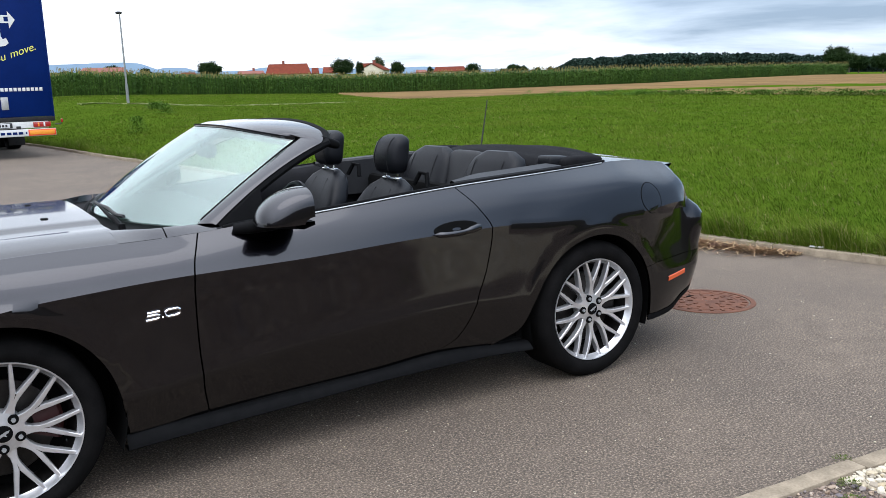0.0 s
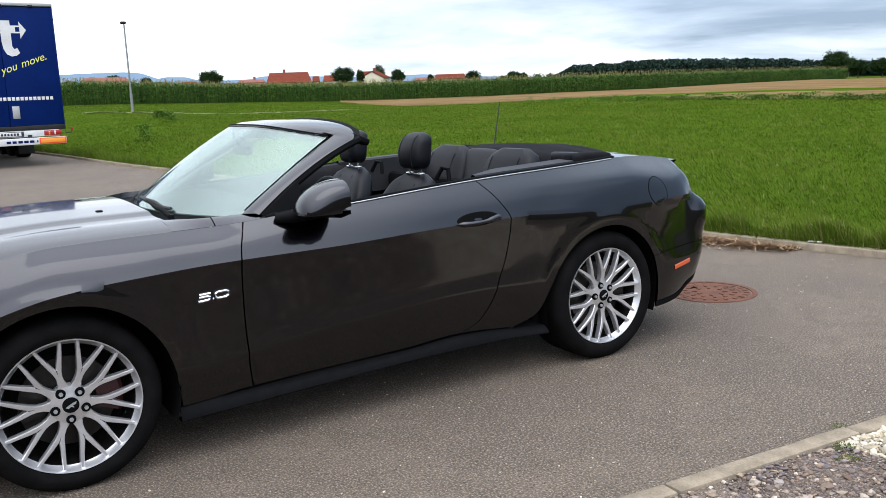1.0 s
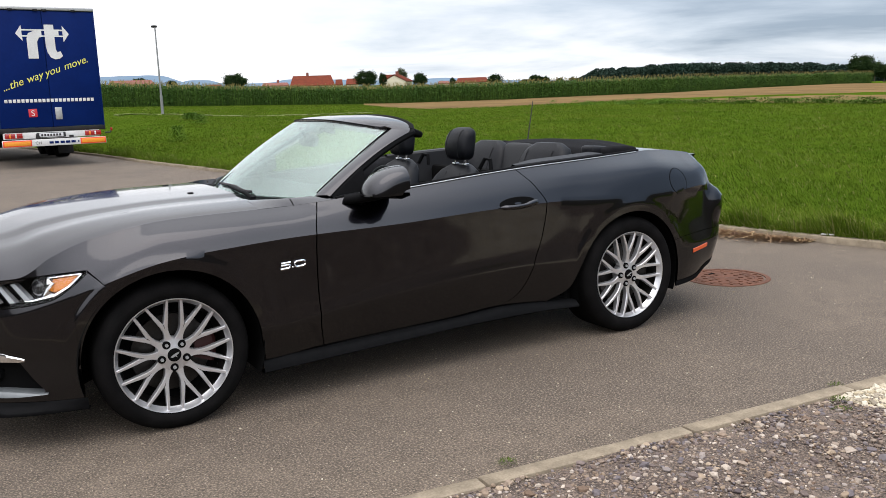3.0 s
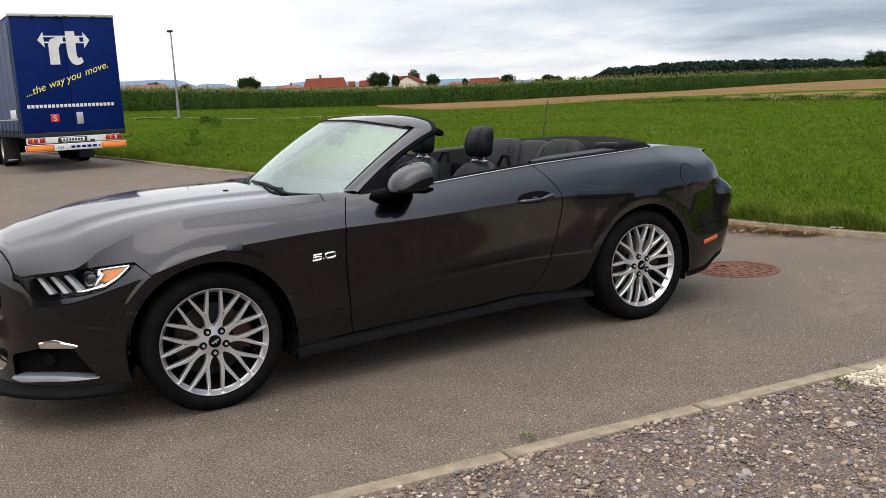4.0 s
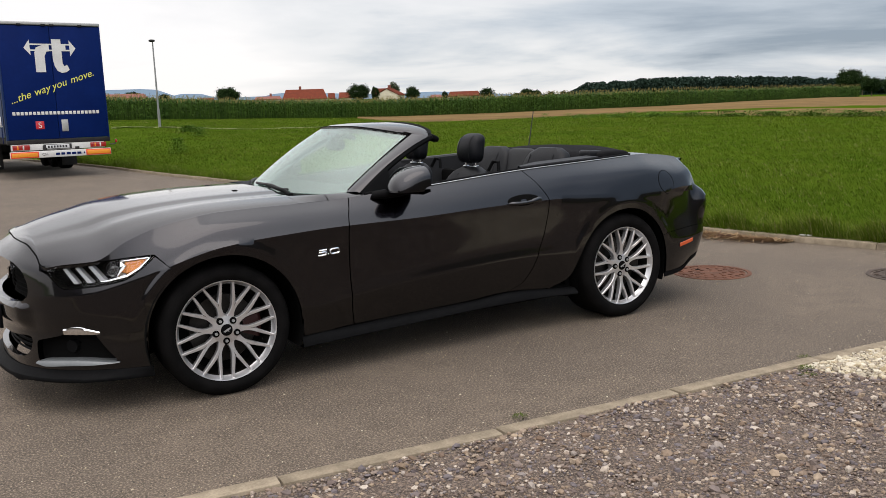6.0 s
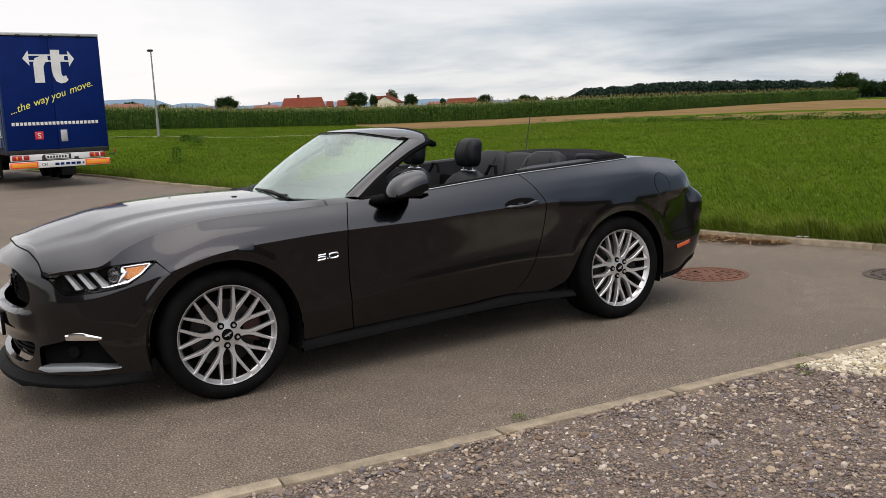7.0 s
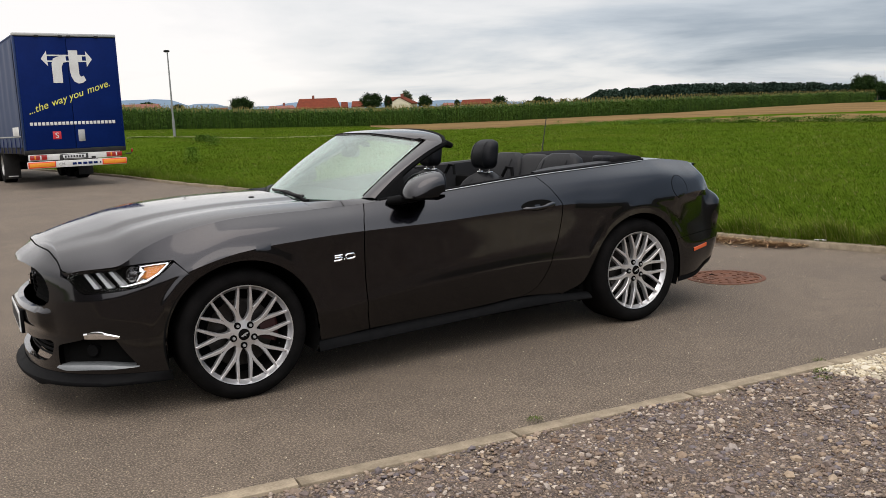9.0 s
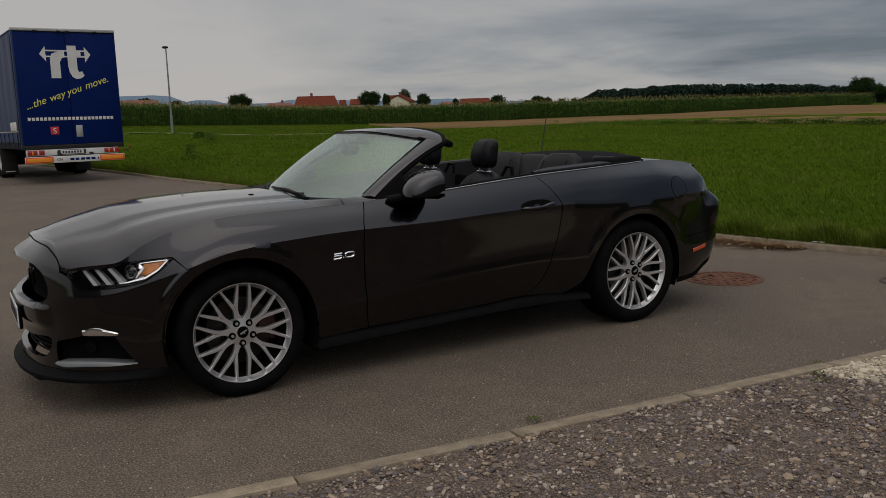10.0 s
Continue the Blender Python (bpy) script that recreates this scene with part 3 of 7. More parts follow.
def hood_edge(p):
    """The hood's border in plan and height, from the nose (P0) to the cowl."""
    if p < -0.62:
        z = spl(p, *NOSE_Z)
    else:
        z = line(6, p)
    return skin(p, z)



def fender_low(p):
    if p < -0.333:
        return spl(p, *LAMP_TOP) + GAP
    if p < -0.20:
        return max(arch_z(p), spl(p, [-0.333, -0.262, -0.20], [0.778, 0.703, 0.60]))
    return max(line(0, p), arch_z(p))


def const(v):
    return lambda z: v


def tail_low(p):
    return max(spl(p, [3.0, 3.08, 3.2, 3.45, 3.7, P1], [0.50, 0.53, 0.545, 0.56, 0.57, 0.58]), arch_z(p))


def tail_high(p):
    return spl(p, [3.0, 3.08, 3.2, 3.45, 3.7, P1], [0.50, 0.53, 0.545, 0.56, 0.57, 0.58]) - GAP


for side in (1, -1):
    panel("front_fender", PAINT, car, const(-0.60), lambda z: door_front(z) - GAP, low=fender_low, side=side, step=0.022)
    door = panel("door", PAINT, car, lambda z: door_front(z) + GAP, lambda z: door_rear(z) - GAP, side=side)
    panel("quarter_panel", PAINT, car, lambda z: door_rear(z) + GAP, const(3.62), low=lambda p: tail_low(p) if p > 3.0 else max(line(0, p), arch_z(p)), side=side, step=0.022)
    panel("rear_bumper", PAINT, car, const(3.02), const(P1), high=tail_high, side=side, step=0.022)
    panel("tail_panel", BLACK, car, const(3.63), const(P1), low=tail_low, side=side)
    # sill skirt
    bm = bmesh.new()
    rows = []
    for k in range(41):
        p = 0.405 + (2.315 - 0.405) * k / 40
        zb = spl(p, [0.4, 0.68, 1.04, 1.65, 2.0, 2.32], [0.180, 0.190, 0.200, 0.218, 0.220, 0.212])
        zt = line(0, p) - 0.004
        w = 0.016 * smooth(0.4, 0.75, p) + 0.004
        x, y, nx, ny = base(p)
        d = spl(p, *LD[0])
        rows.append([flip(Vector((x, y + q, z)), side) for q, z in ((d + 0.03, zt), (d - 0.004, zt), (d - 0.014 - w * 0.5, zt - 0.012), (d - 0.024 - w * 0.8, zb + 0.014), (d - 0.026 - w * 0.8, zb + 0.006), (d - 0.018 - w * 0.8, zb), (d + 0.05, zb - 0.002))])
    grid(bm, rows)
    normals_out(bm)
    part("sill_skirt", bm, BLACK, car, "satin black side skirt")


# front bumper: a fine sheet over (p, z), with the openings cut out and folded inwards
def inside(poly, a, b):
    n, hit = len(poly), False
    for k in range(n):
        (x0, y0), (x1, y1) = poly[k], poly[(k + 1) % n]
        if (y0 > b) != (y1 > b) and a < (x1 - x0) * (b - y0) / (y1 - y0) + x0:
            hit = not hit
    return hit


def nearest(poly, a, b):
    best = None
    n = len(poly)
    for k in range(n):
        (x0, y0), (x1, y1) = poly[k], poly[(k + 1) % n]
        dx, dy = x1 - x0, y1 - y0
        t = max(0, min(1, ((a - x0) * dx + (b - y0) * dy) / (dx * dx + dy * dy + 1e-12)))
        q = (x0 + t * dx, y0 + t * dy)
        d = math.hypot(q[0] - a, q[1] - b)
        if best is None or d < best[0]:
            best = (d, q)
    return best


def mirror_poly(poly):
    """Closes an outline given for the driver's half (from the middle and back to it)."""
    return poly + [(2 * P0 - a, b) for a, b in poly[::-1]]


def rounded(poly, r_=0.012, n=4):
    out = []
    m_ = len(poly)
    for k in range(m_):
        a, b, c = Vector(poly[k - 1]), Vector(poly[k]), Vector(poly[(k + 1) % m_])
        ra, rc = min(r_, (a - b).length * 0.45), min(r_, (c - b).length * 0.45)
        p0, p1 = b + (a - b).normalized() * ra, b + (c - b).normalized() * rc
        for j in range(n + 1):
            t = j / n
            out.append(tuple(p0 * (1 - t) ** 2 + b * 2 * t * (1 - t) + p1 * t * t))
    return out


def front(p, z, off=0.0):
    """The nose skin, across the middle: p below P0 is the passenger's half."""
    if p < P0:
        return flip(skin(2 * P0 - p, z, off), -1)
    return skin(p, z, off)


GRILLE = rounded(mirror_poly([(P0, 0.545), (-1.20, 0.548), (-1.06, 0.560), (-1.015, 0.585), (-1.01, 0.645), (-1.055, 0.712), (-1.14, 0.748), (-1.3, 0.764), (P0, 0.768)]), 0.03)
LOWER = rounded(mirror_poly([(P0, 0.262), (-1.2, 0.262), (-1.10, 0.272), (-1.04, 0.31), (-1.02, 0.37), (-1.05, 0.385), (-1.25, 0.372), (P0, 0.37)]), 0.025)
FOG = rounded([(-0.99, 0.262), (-0.80, 0.250), (-0.545, 0.262), (-0.60, 0.33), (-0.66, 0.42), (-0.72, 0.445), (-0.79, 0.438), (-0.82, 0.40), (-0.99, 0.365)], 0.022)
FOG_R = [(2 * P0 - a, b) for a, b in FOG[::-1]]

bm = bmesh.new()
half = stations(P0, -0.205, 0.012)
ps = [2 * P0 - p for p in half[:0:-1]] + half
verts = []
NZ = 62
for p in ps:
    q = p if p >= P0 else 2 * P0 - p
    lo = max(0.205, arch_z(q))
    hi = bumper_top(q)
    if q > -0.40 and q <= -0.205:
        lo = min(max(lo, arch_z(q)), hi)
    verts.append([[p, lo + (hi - lo) * k / NZ] for k in range(NZ + 1)])
holes = [GRILLE, LOWER, FOG, FOG_R]
for row in verts:
    for q in row:
        for h in holes:
            d, t = nearest(h, *q)
            if d < 0.0075:
                q[0], q[1] = t
lay = bm.verts.layers.float_vector.new("pz")
bv = [[bm.verts.new(front(*q)) for q in row] for row in verts]
for row, qr in zip(bv, verts):
    for v, q in zip(row, qr):
        v[lay] = (q[0], q[1], 0)
for i in range(len(ps) - 1):
    for j in range(NZ):
        cs = [verts[i][j], verts[i + 1][j], verts[i + 1][j + 1], verts[i][j + 1]]
        ca, cb = sum(c[0] for c in cs) / 4, sum(c[1] for c in cs) / 4
        if any(inside(h, ca, cb) for h in holes):
            continue
        try:
            bm.faces.new((bv[i][j], bv[i + 1][j], bv[i + 1][j + 1], bv[i][j + 1]))
        except ValueError:
            pass
bmesh.ops.delete(bm, geom=[v for v in bm.verts if not v.link_faces], context="VERTS")
bmesh.ops.remove_doubles(bm, verts=bm.verts, dist=0.0004)
rim = [e for e in bm.edges if len(e.link_faces) == 1]
g = bmesh.ops.extrude_edge_only(bm, edges=rim)
for v in g["geom"]:
    if isinstance(v, bmesh.types.BMVert):
        p, z, _ = v[lay]
        v.co = front(p, z, -0.03)
normals_out(bm)
if sum(f.normal.x * f.calc_area() for f in bm.faces) > 0:
    bmesh.ops.reverse_faces(bm, faces=bm.faces)
front_bumper = part("front_bumper", bm, PAINT, car, "", angle=30)

# hood: stations across the car, domed, falling to its border
bm = bmesh.new()
edge = [hood_edge(P0 + (0.615 - P0) * k / 160) for k in range(161)]
ex = [max(v.x, edge[0].x) for v in edge]
for k in range(1, 161):
    ex[k] = max(ex[k], ex[k - 1] + 1e-5)
ey, ez = [-v.y for v in edge], [v.z for v in edge]
HZ = ([-0.93, -0.89, -0.85, -0.774, -0.607, -0.452, -0.131, 0.21, 0.45, 0.62], [0.838, 0.853, 0.872, 0.903, 0.947, 0.977, 1.002, 1.012, 1.012, 1.006])


def hood_z(x, q):
    """Height of the hood; q: 0 in the middle, 1 at its border."""
    zc, zb = spl(x, *HZ), float(np.interp(x, ex, ez))
    fall = spl(q, [0, 0.15, 0.30, 0.52, 0.60, 0.78, 0.90, 0.96, 1.0], [0, 0.025, 0.09, 0.21, 0.27, 0.43, 0.65, 0.82, 1.0])
    dome = 0.011 * smooth(-0.9, -0.4, x) * (smooth(0.590, 0.520, q) - 0.45 * smooth(0.78, 0.66, q))
    return zc - (zc - zb) * fall + dome * smooth(1.0, 0.9, q)


rows = []
NXH = 90
for k in range(NXH + 1):
    t = k / NXH
    x = ex[0] + 0.0025 + (0.475 - ex[0] - 0.0025) * t**1.7
    yb = float(np.interp(x, ex, ey)) - 0.0025
    row = []
    for j in range(61):
        q = -1 + 2 * j / 60
        q = math.copysign(1 - (1 - abs(q)) ** 1.25, q)
        xx = x + 0.03 * smooth(0.1, 0.44, x) * q * q - 0.02 * smooth(0.1, 0.44, x)
        row.append(Vector((xx, q * yb, hood_z(xx, abs(q)))))
    rows.append(row)
full = [[p + Vector((0.004, 0, -0.02)) for p in rows[0]]] + rows + [[p + Vector((0.0, 0, -0.02)) for p in rows[-1]]]
full = [[r_[0] + Vector((0, 0.006, -0.02))] + r_ + [r_[-1] + Vector((0, -0.006, -0.02))] for r_ in full]
grid(bm, full)
normals_out(bm)
if sum(f.normal.z * f.calc_area() for f in bm.faces) < 0:
    bmesh.ops.reverse_faces(bm, faces=bm.faces)
bmesh.ops.recalc_face_normals(bm, faces=bm.faces)
hood = part("hood", bm, PAINT, car, "", angle=40)
for side in (1, -1):
    bm = bmesh.new()
    tube(bm, [flip(hood_edge(P0 + (-0.90 - P0) * k / 40) + Vector((0.0005, 0, 0.001)), side) for k in range(41)], 0.0028, 6)
    normals_out(bm)
    part("hood_gap", bm, VOID, hood)


# wheels
def wheel_mesh(car, cx, y_lip, r_tyre, side, width, turn):
    """One wheel: tyre, rim, ten split spokes, hub cap, nuts, disc and caliper. y_lip: the rim's outer edge."""
    w = empty("wheel")
    w.parent = car
    w.matrix_local = Matrix.Translation((cx, y_lip * side, r_tyre - 0.004)) @ Matrix.Diagonal((1, side, 1, 1))
    bm = bmesh.new()
    R = r_tyre
    prof = [(0.252, 0.012), (0.262, 0.004), (0.268, -0.006), (0.286, -0.018), (R - 0.045, -0.020), (R - 0.022, -0.012), (R - 0.008, 0.004), (R, 0.022), (R, width - 0.022), (R - 0.01, width - 0.004), (R - 0.03, width + 0.01), (0.262, width), (0.246, width - 0.012)]
    lathe(bm, prof, 72)
    normals_out(bm)
    part("tyre", bm, RUBBER, w, angle=50)
    bm = bmesh.new()
    lathe(bm, [(0.2590, 0.004), (0.2635, 0.000), (0.2655, -0.005), (0.2640, -0.0085), (0.2605, -0.0075), (0.2560, 0.002), (0.2510, 0.014), (0.2430, 0.024)], 80)
    normals_out(bm)
    rim_ob = part("rim", bm, ALLOY, w, angle=40)
    # inner barrel in dark steel, painting the shade behind the spokes
    bm = bmesh.new()
    lathe(bm, [(0.2418, 0.0245), (0.2405, 0.030), (0.2330, 0.060), (0.2260, 0.12), (0.2300, 0.19), (0.2450, 0.20)], 64)
    normals_out(bm)
    part("rim_barrel", bm, STEEL, w, "rim barrel coloured dark for the shade behind the spokes", angle=40)
    yf = lambda r_: spl(r_, [0.03, 0.07, 0.12, 0.20, 0.245], [0.020, 0.022, 0.016, 0.004, 0.003])
    # spoke in its own plane, pointing up (+z)
    bm = bmesh.new()

    # half outline: the middle line up to the fork, then the inner edge of one arm; and the outer edge
    mid_line = [(0, 0.045), (0, 0.075), (0, 0.098), (0, 0.124), (0, 0.150), (0.0140, 0.184), (0.0282, 0.218), (0.0422, 0.2525)]
    out_line = [(0.0190, 0.050), (0.0190, 0.074), (0.0132, 0.096), (0.0125, 0.118), (0.0165, 0.138), (0.0292, 0.175), (0.0418, 0.212), (0.0543, 0.2487)]
    for sg in (-1, 1):
        rows = []
        for k, (a, b) in enumerate(zip(mid_line, out_line)):
            L, R = Vector((a[0] * sg, a[1])), Vector((b[0] * sg, b[1]))
            d = (R - L).normalized() * 0.0022
            y0 = yf((L + R).length / 2)
            split = k >= 4
            row = [(L, y0 + 0.032), (L, y0 + (0.003 if split else 0.0)), (L + d * (1 if split else 0), y0), (R - d, y0), (R, y0 + 0.003), (R, y0 + 0.032)]
            rows.append([bm.verts.new((q.x, yy, q.y)) for q, yy in row])
        for k in range(7):
            for j in range(5):
                if j < 2 and k < 4:
                    continue
                bm.faces.new((rows[k][j], rows[k + 1][j], rows[k + 1][j + 1], rows[k][j + 1]))
    bmesh.ops.remove_doubles(bm, verts=bm.verts, dist=0.0002)
    bmesh.ops.delete(bm, geom=[v for v in bm.verts if not v.link_faces], context="VERTS")
    normals_out(bm)
    if sum(f.normal.y * f.calc_area() for f in bm.faces if abs(f.normal.y) > 0.7) > 0:
        bmesh.ops.reverse_faces(bm, faces=bm.faces)
    sp0 = part("spoke", bm, ALLOY, w, angle=30)
    sp0.matrix_local = pose(0, 0, 0, 0, turn + 18, 0)
    for k in range(1, 10):
        sp = new("spoke", sp0.data)
        sp.parent = w
        sp.matrix_local = pose(0, 0, 0, 0, turn + 18 + 36 * k, 0)
    bm = bmesh.new()
    lathe(bm, [(0.0, 0.014), (0.030, 0.014), (0.036, 0.016), (0.060, 0.019), (0.074, 0.022), (0.078, 0.030), (0.078, 0.07), (0.0, 0.07)], 40)
    normals_out(bm)
    part("hub", bm, ALLOY, w, angle=30)
    bm = bmesh.new()
    lathe(bm, [(0.0, 0.008), (0.026, 0.008), (0.0295, 0.010), (0.031, 0.014), (0.031, 0.022)], 36)
    normals_out(bm)
    cap = part("hub_cap", bm, VOID, w, "black hub cap with a silver emblem")
    bm = bmesh.new()
    prism(bm, [(-0.020, -0.006), (-0.006, 0.003), (0.008, 0.010), (0.021, 0.013), (0.017, 0.004), (0.006, -0.001), (0.011, -0.010), (0.0, -0.005), (-0.011, -0.011)], 0.0065, 0.010, lambda a, b, d: (a, d, b))
    normals_out(bm)
    part("emblem", bm, SILVER, cap, smooth=False)
    bm = bmesh.new()
    cyl(bm, (0, 0.007, 0), (0, 0.035, 0), 0.0080, 0.0095, 6)
    normals_out(bm)
    nut0 = None
    for k in range(5):
        a = radians(turn + 72 * k)
        if nut0 is None:
            nut0 = part("lug_nut", bm, SILVER, w, "bright steel wheel nut", smooth=False)
            ob = nut0
        else:
            ob = new("lug_nut", nut0.data)
            ob.parent = w
            ob["label"] = "bright steel wheel nut"
        ob.matrix_local = Matrix.Translation((0.058 * math.sin(a), 0, 0.058 * math.cos(a)))
    # near-black discs under the nuts stand in for shaded pockets
    bm = bmesh.new()
    lathe(bm, [(0.0, 0.0165), (0.0175, 0.0135), (0.0185, 0.018), (0.0185, 0.03)], 18)
    normals_out(bm)
    pk = part("nut_pocket", bm, VOID, w)
    for k in range(5):
        a = radians(turn + 72 * k)
        ob = pk if k == 0 else new("nut_pocket", pk.data)
        ob.parent = w
        ob.matrix_local = Matrix.Translation((0.058 * math.sin(a), 0, 0.058 * math.cos(a)))
    bm = bmesh.new()
    lathe(bm, [(0.06, 0.085), (0.178, 0.085), (0.180, 0.088), (0.180, 0.112), (0.178, 0.115), (0.06, 0.115)], 56)
    normals_out(bm)
    part("brake_disc", bm, STEEL, w, "grey steel brake disc", angle=30)
    bm = bmesh.new()
    rows = []
    for k in range(9):
        a = radians(72 + 40 * k / 8)
        rows.append([(r_ * math.sin(a), yy, r_ * math.cos(a)) for r_, yy in ((0.105, 0.065), (0.19, 0.060), (0.205, 0.072), (0.205, 0.14), (0.105, 0.14))])
    vs = grid(bm, rows, close_v=True)
    bm.faces.new(vs[0])
    bm.faces.new(vs[-1][::-1])
    normals_out(bm)
    part("brake_caliper", bm, CALIPER if cx < 1 else STEEL, w, angle=30)
    bm = bmesh.new()
    lathe(bm, [(0.0, 0.118), (0.226, 0.118), (0.228, 0.125)], 40)
    normals_out(bm)
    part("backing_plate", bm, VOID, w)
    # balance-weight strip on the barrel
    bm = bmesh.new()
    cyl(bm, (0.226 * math.sin(2.0), 0.07, 0.226 * math.cos(2.0)), (0.222 * math.sin(2.0), 0.07, 0.222 * math.cos(2.0)), 0.006, 0.005, 8)
    normals_out(bm)
    part("valve", bm, INK, w)
    return w


for side in (1, -1):
    wheel_mesh(car, 0.0, -0.888, 0.347, side, 0.245, 40)
    wheel_mesh(car, 2.72, -0.926, 0.355, side, 0.265, 54)

# wheel-house liners, floor pan and inner shell that close the body
for side in (1, -1):
    for cx, cz, r_ in ARCH:
        bm = bmesh.new()
        rows = []
        for k in range(33):
            a = math.pi * (-0.12 + 1.24 * k / 32)
            rr = r_ + 0.012
            x, z = cx + rr * math.cos(a), cz + rr * math.sin(a)
            rows.append([flip((x, -0.915, z), side), flip((x, -0.60, z), side), flip((cx + 0.02 * math.cos(a), -0.60, cz + 0.02 * math.sin(a)), side)])
        grid(bm, rows)
        part("wheel_liner", bm, VOID, car)
for c_, s_ in (((1.36, 0, 0.235), (1.9, 1.72, 0.07)), ((-0.60, 0, 0.24), (0.40, 1.05, 0.06)), ((3.25, 0, 0.32), (0.6, 1.50, 0.10)), ((1.45, 0, 0.31), (4.0, 1.05, 0.10))):
    bm = bmesh.new()
    box(bm, c_, s_, 0.02)
    part("underbody_panel", bm, VOID, car)
for name, c_, s_ in (("engine_block", (-0.38, 0, 0.55), (0.74, 1.05, 0.44)), ("engine_bay", (0.33, 0, 0.60), (0.70, 1.15, 0.66)), ("bulkhead", (0.55, 0, 0.58), (0.28, 1.74, 0.62)), ("rear_bulkhead", (2.30, 0, 0.58), (0.06, 1.70, 0.80)), ("boot_floor", (3.15, 0, 0.66), (0.95, 1.15, 0.62))):
    bm = bmesh.new()
    box(bm, c_, s_, 0.03)
    part(name, bm, VOID, car)


# ---- car: glass, cabin and fittings ----
def puff(bm, c, size, m=None, e1=0.45, e2=0.45, nu=28, nv=16):
    """A soft rounded block (superellipsoid)."""
    f = lambda a, e: math.copysign(abs(a) ** e, a)
    rows = []
    mm = Matrix.Translation(c) @ (m if m is not None else Matrix())
    for i in range(nv + 1):
        a = -math.pi / 2 + math.pi * i / nv
        a = max(-math.pi / 2 + 0.01, min(math.pi / 2 - 0.01, a))
        rows.append([mm @ Vector((size[0] / 2 * f(math.cos(a), e1) * f(math.cos(b), e2), size[1] / 2 * f(math.cos(a), e1) * f(math.sin(b), e2), size[2] / 2 * f(math.sin(a), e1)))
                     for b in (2 * math.pi * j / nu for j in range(nu))])
    vs = grid(bm, rows, close_v=True)
    bm.faces.new(vs[0][::-1])
    bm.faces.new(vs[-1])


def solid_part(name, build, material, parent, label="", angle=35):
    bm = bmesh.new()
    build(bm)
    normals_out(bm)
    return part(name, bm, material, parent, label, angle=angle)


# windscreen: border curves from the driver's pillar foot over the header to the other foot
def ws_low(s):
    """Lower edge, s from -1 to 1 across the car."""
    return Vector((0.520 + 0.253 * s * s, 0.728 * s, 0.984 - 0.006 * s * s))


def ws_top(s):
    return Vector((1.085 + 0.213 * abs(s) ** 4.2, 0.570 * s, 1.348 - 0.058 * abs(s) ** 3.5))


def ws(s, t, off=0.0):
    a, b = ws_low(s), ws_top(s)
    q = a.lerp(b, t)
    n = Vector((-0.55, 0.25 * s, 0.8)).normalized()
    return q + n * (0.022 * (1 - 0.7 * s * s) * 4 * t * (1 - t) + off)


bm = bmesh.new()
rows = [[ws(-1 + 2 * i / 28, j / 18) for j in range(19)] for i in range(29)]
inner_rows = [[ws(-1 + 2 * i / 28, j / 18, -0.005) for j in range(19)] for i in range(29)]
ring_o = [r_[0] for r_ in rows] + rows[-1][1:] + [r_[-1] for r_ in rows[-2::-1]] + rows[0][-2:0:-1]
ring_i = [r_[0] for r_ in inner_rows] + inner_rows[-1][1:] + [r_[-1] for r_ in inner_rows[-2::-1]] + inner_rows[0][-2:0:-1]
grid(bm, rows)
grid(bm, inner_rows)
grid(bm, [ring_o, ring_i], close_v=True)
bmesh.ops.remove_doubles(bm, verts=bm.verts, dist=0.0002)
bmesh.ops.recalc_face_normals(bm, faces=bm.faces)
windscreen = part("windscreen", bm, WINDSCREEN, car, "raked clear windscreen reflecting the bright sky")
windscreen.visible_shadow = False
# black printed border inside the glass
bm = bmesh.new()
bord = []
for k in range(121):
    t = k / 120
    if t < 0.3:
        s_, v_, si, vi = -1, t / 0.3, -0.965, 0.05 + 0.915 * t / 0.3
    elif t < 0.7:
        u = (t - 0.3) / 0.4
        s_, v_, si, vi = -1 + 2 * u, 1, -0.965 + 1.93 * u, 0.965
    else:
        u = (t - 0.7) / 0.3
        s_, v_, si, vi = 1, 1 - u, 0.965, 0.965 - 0.915 * u
    bord.append([ws(s_, v_, -0.009), ws(si, vi, -0.009)])
bord += [[ws(1 - 2 * k / 30, 0, -0.009), ws(0.965 - 1.93 * k / 30, 0.03, -0.009)] for k in range(1, 31)]
grid(bm, bord)
part("glass_border", bm, INK, windscreen, "black printed glass border")


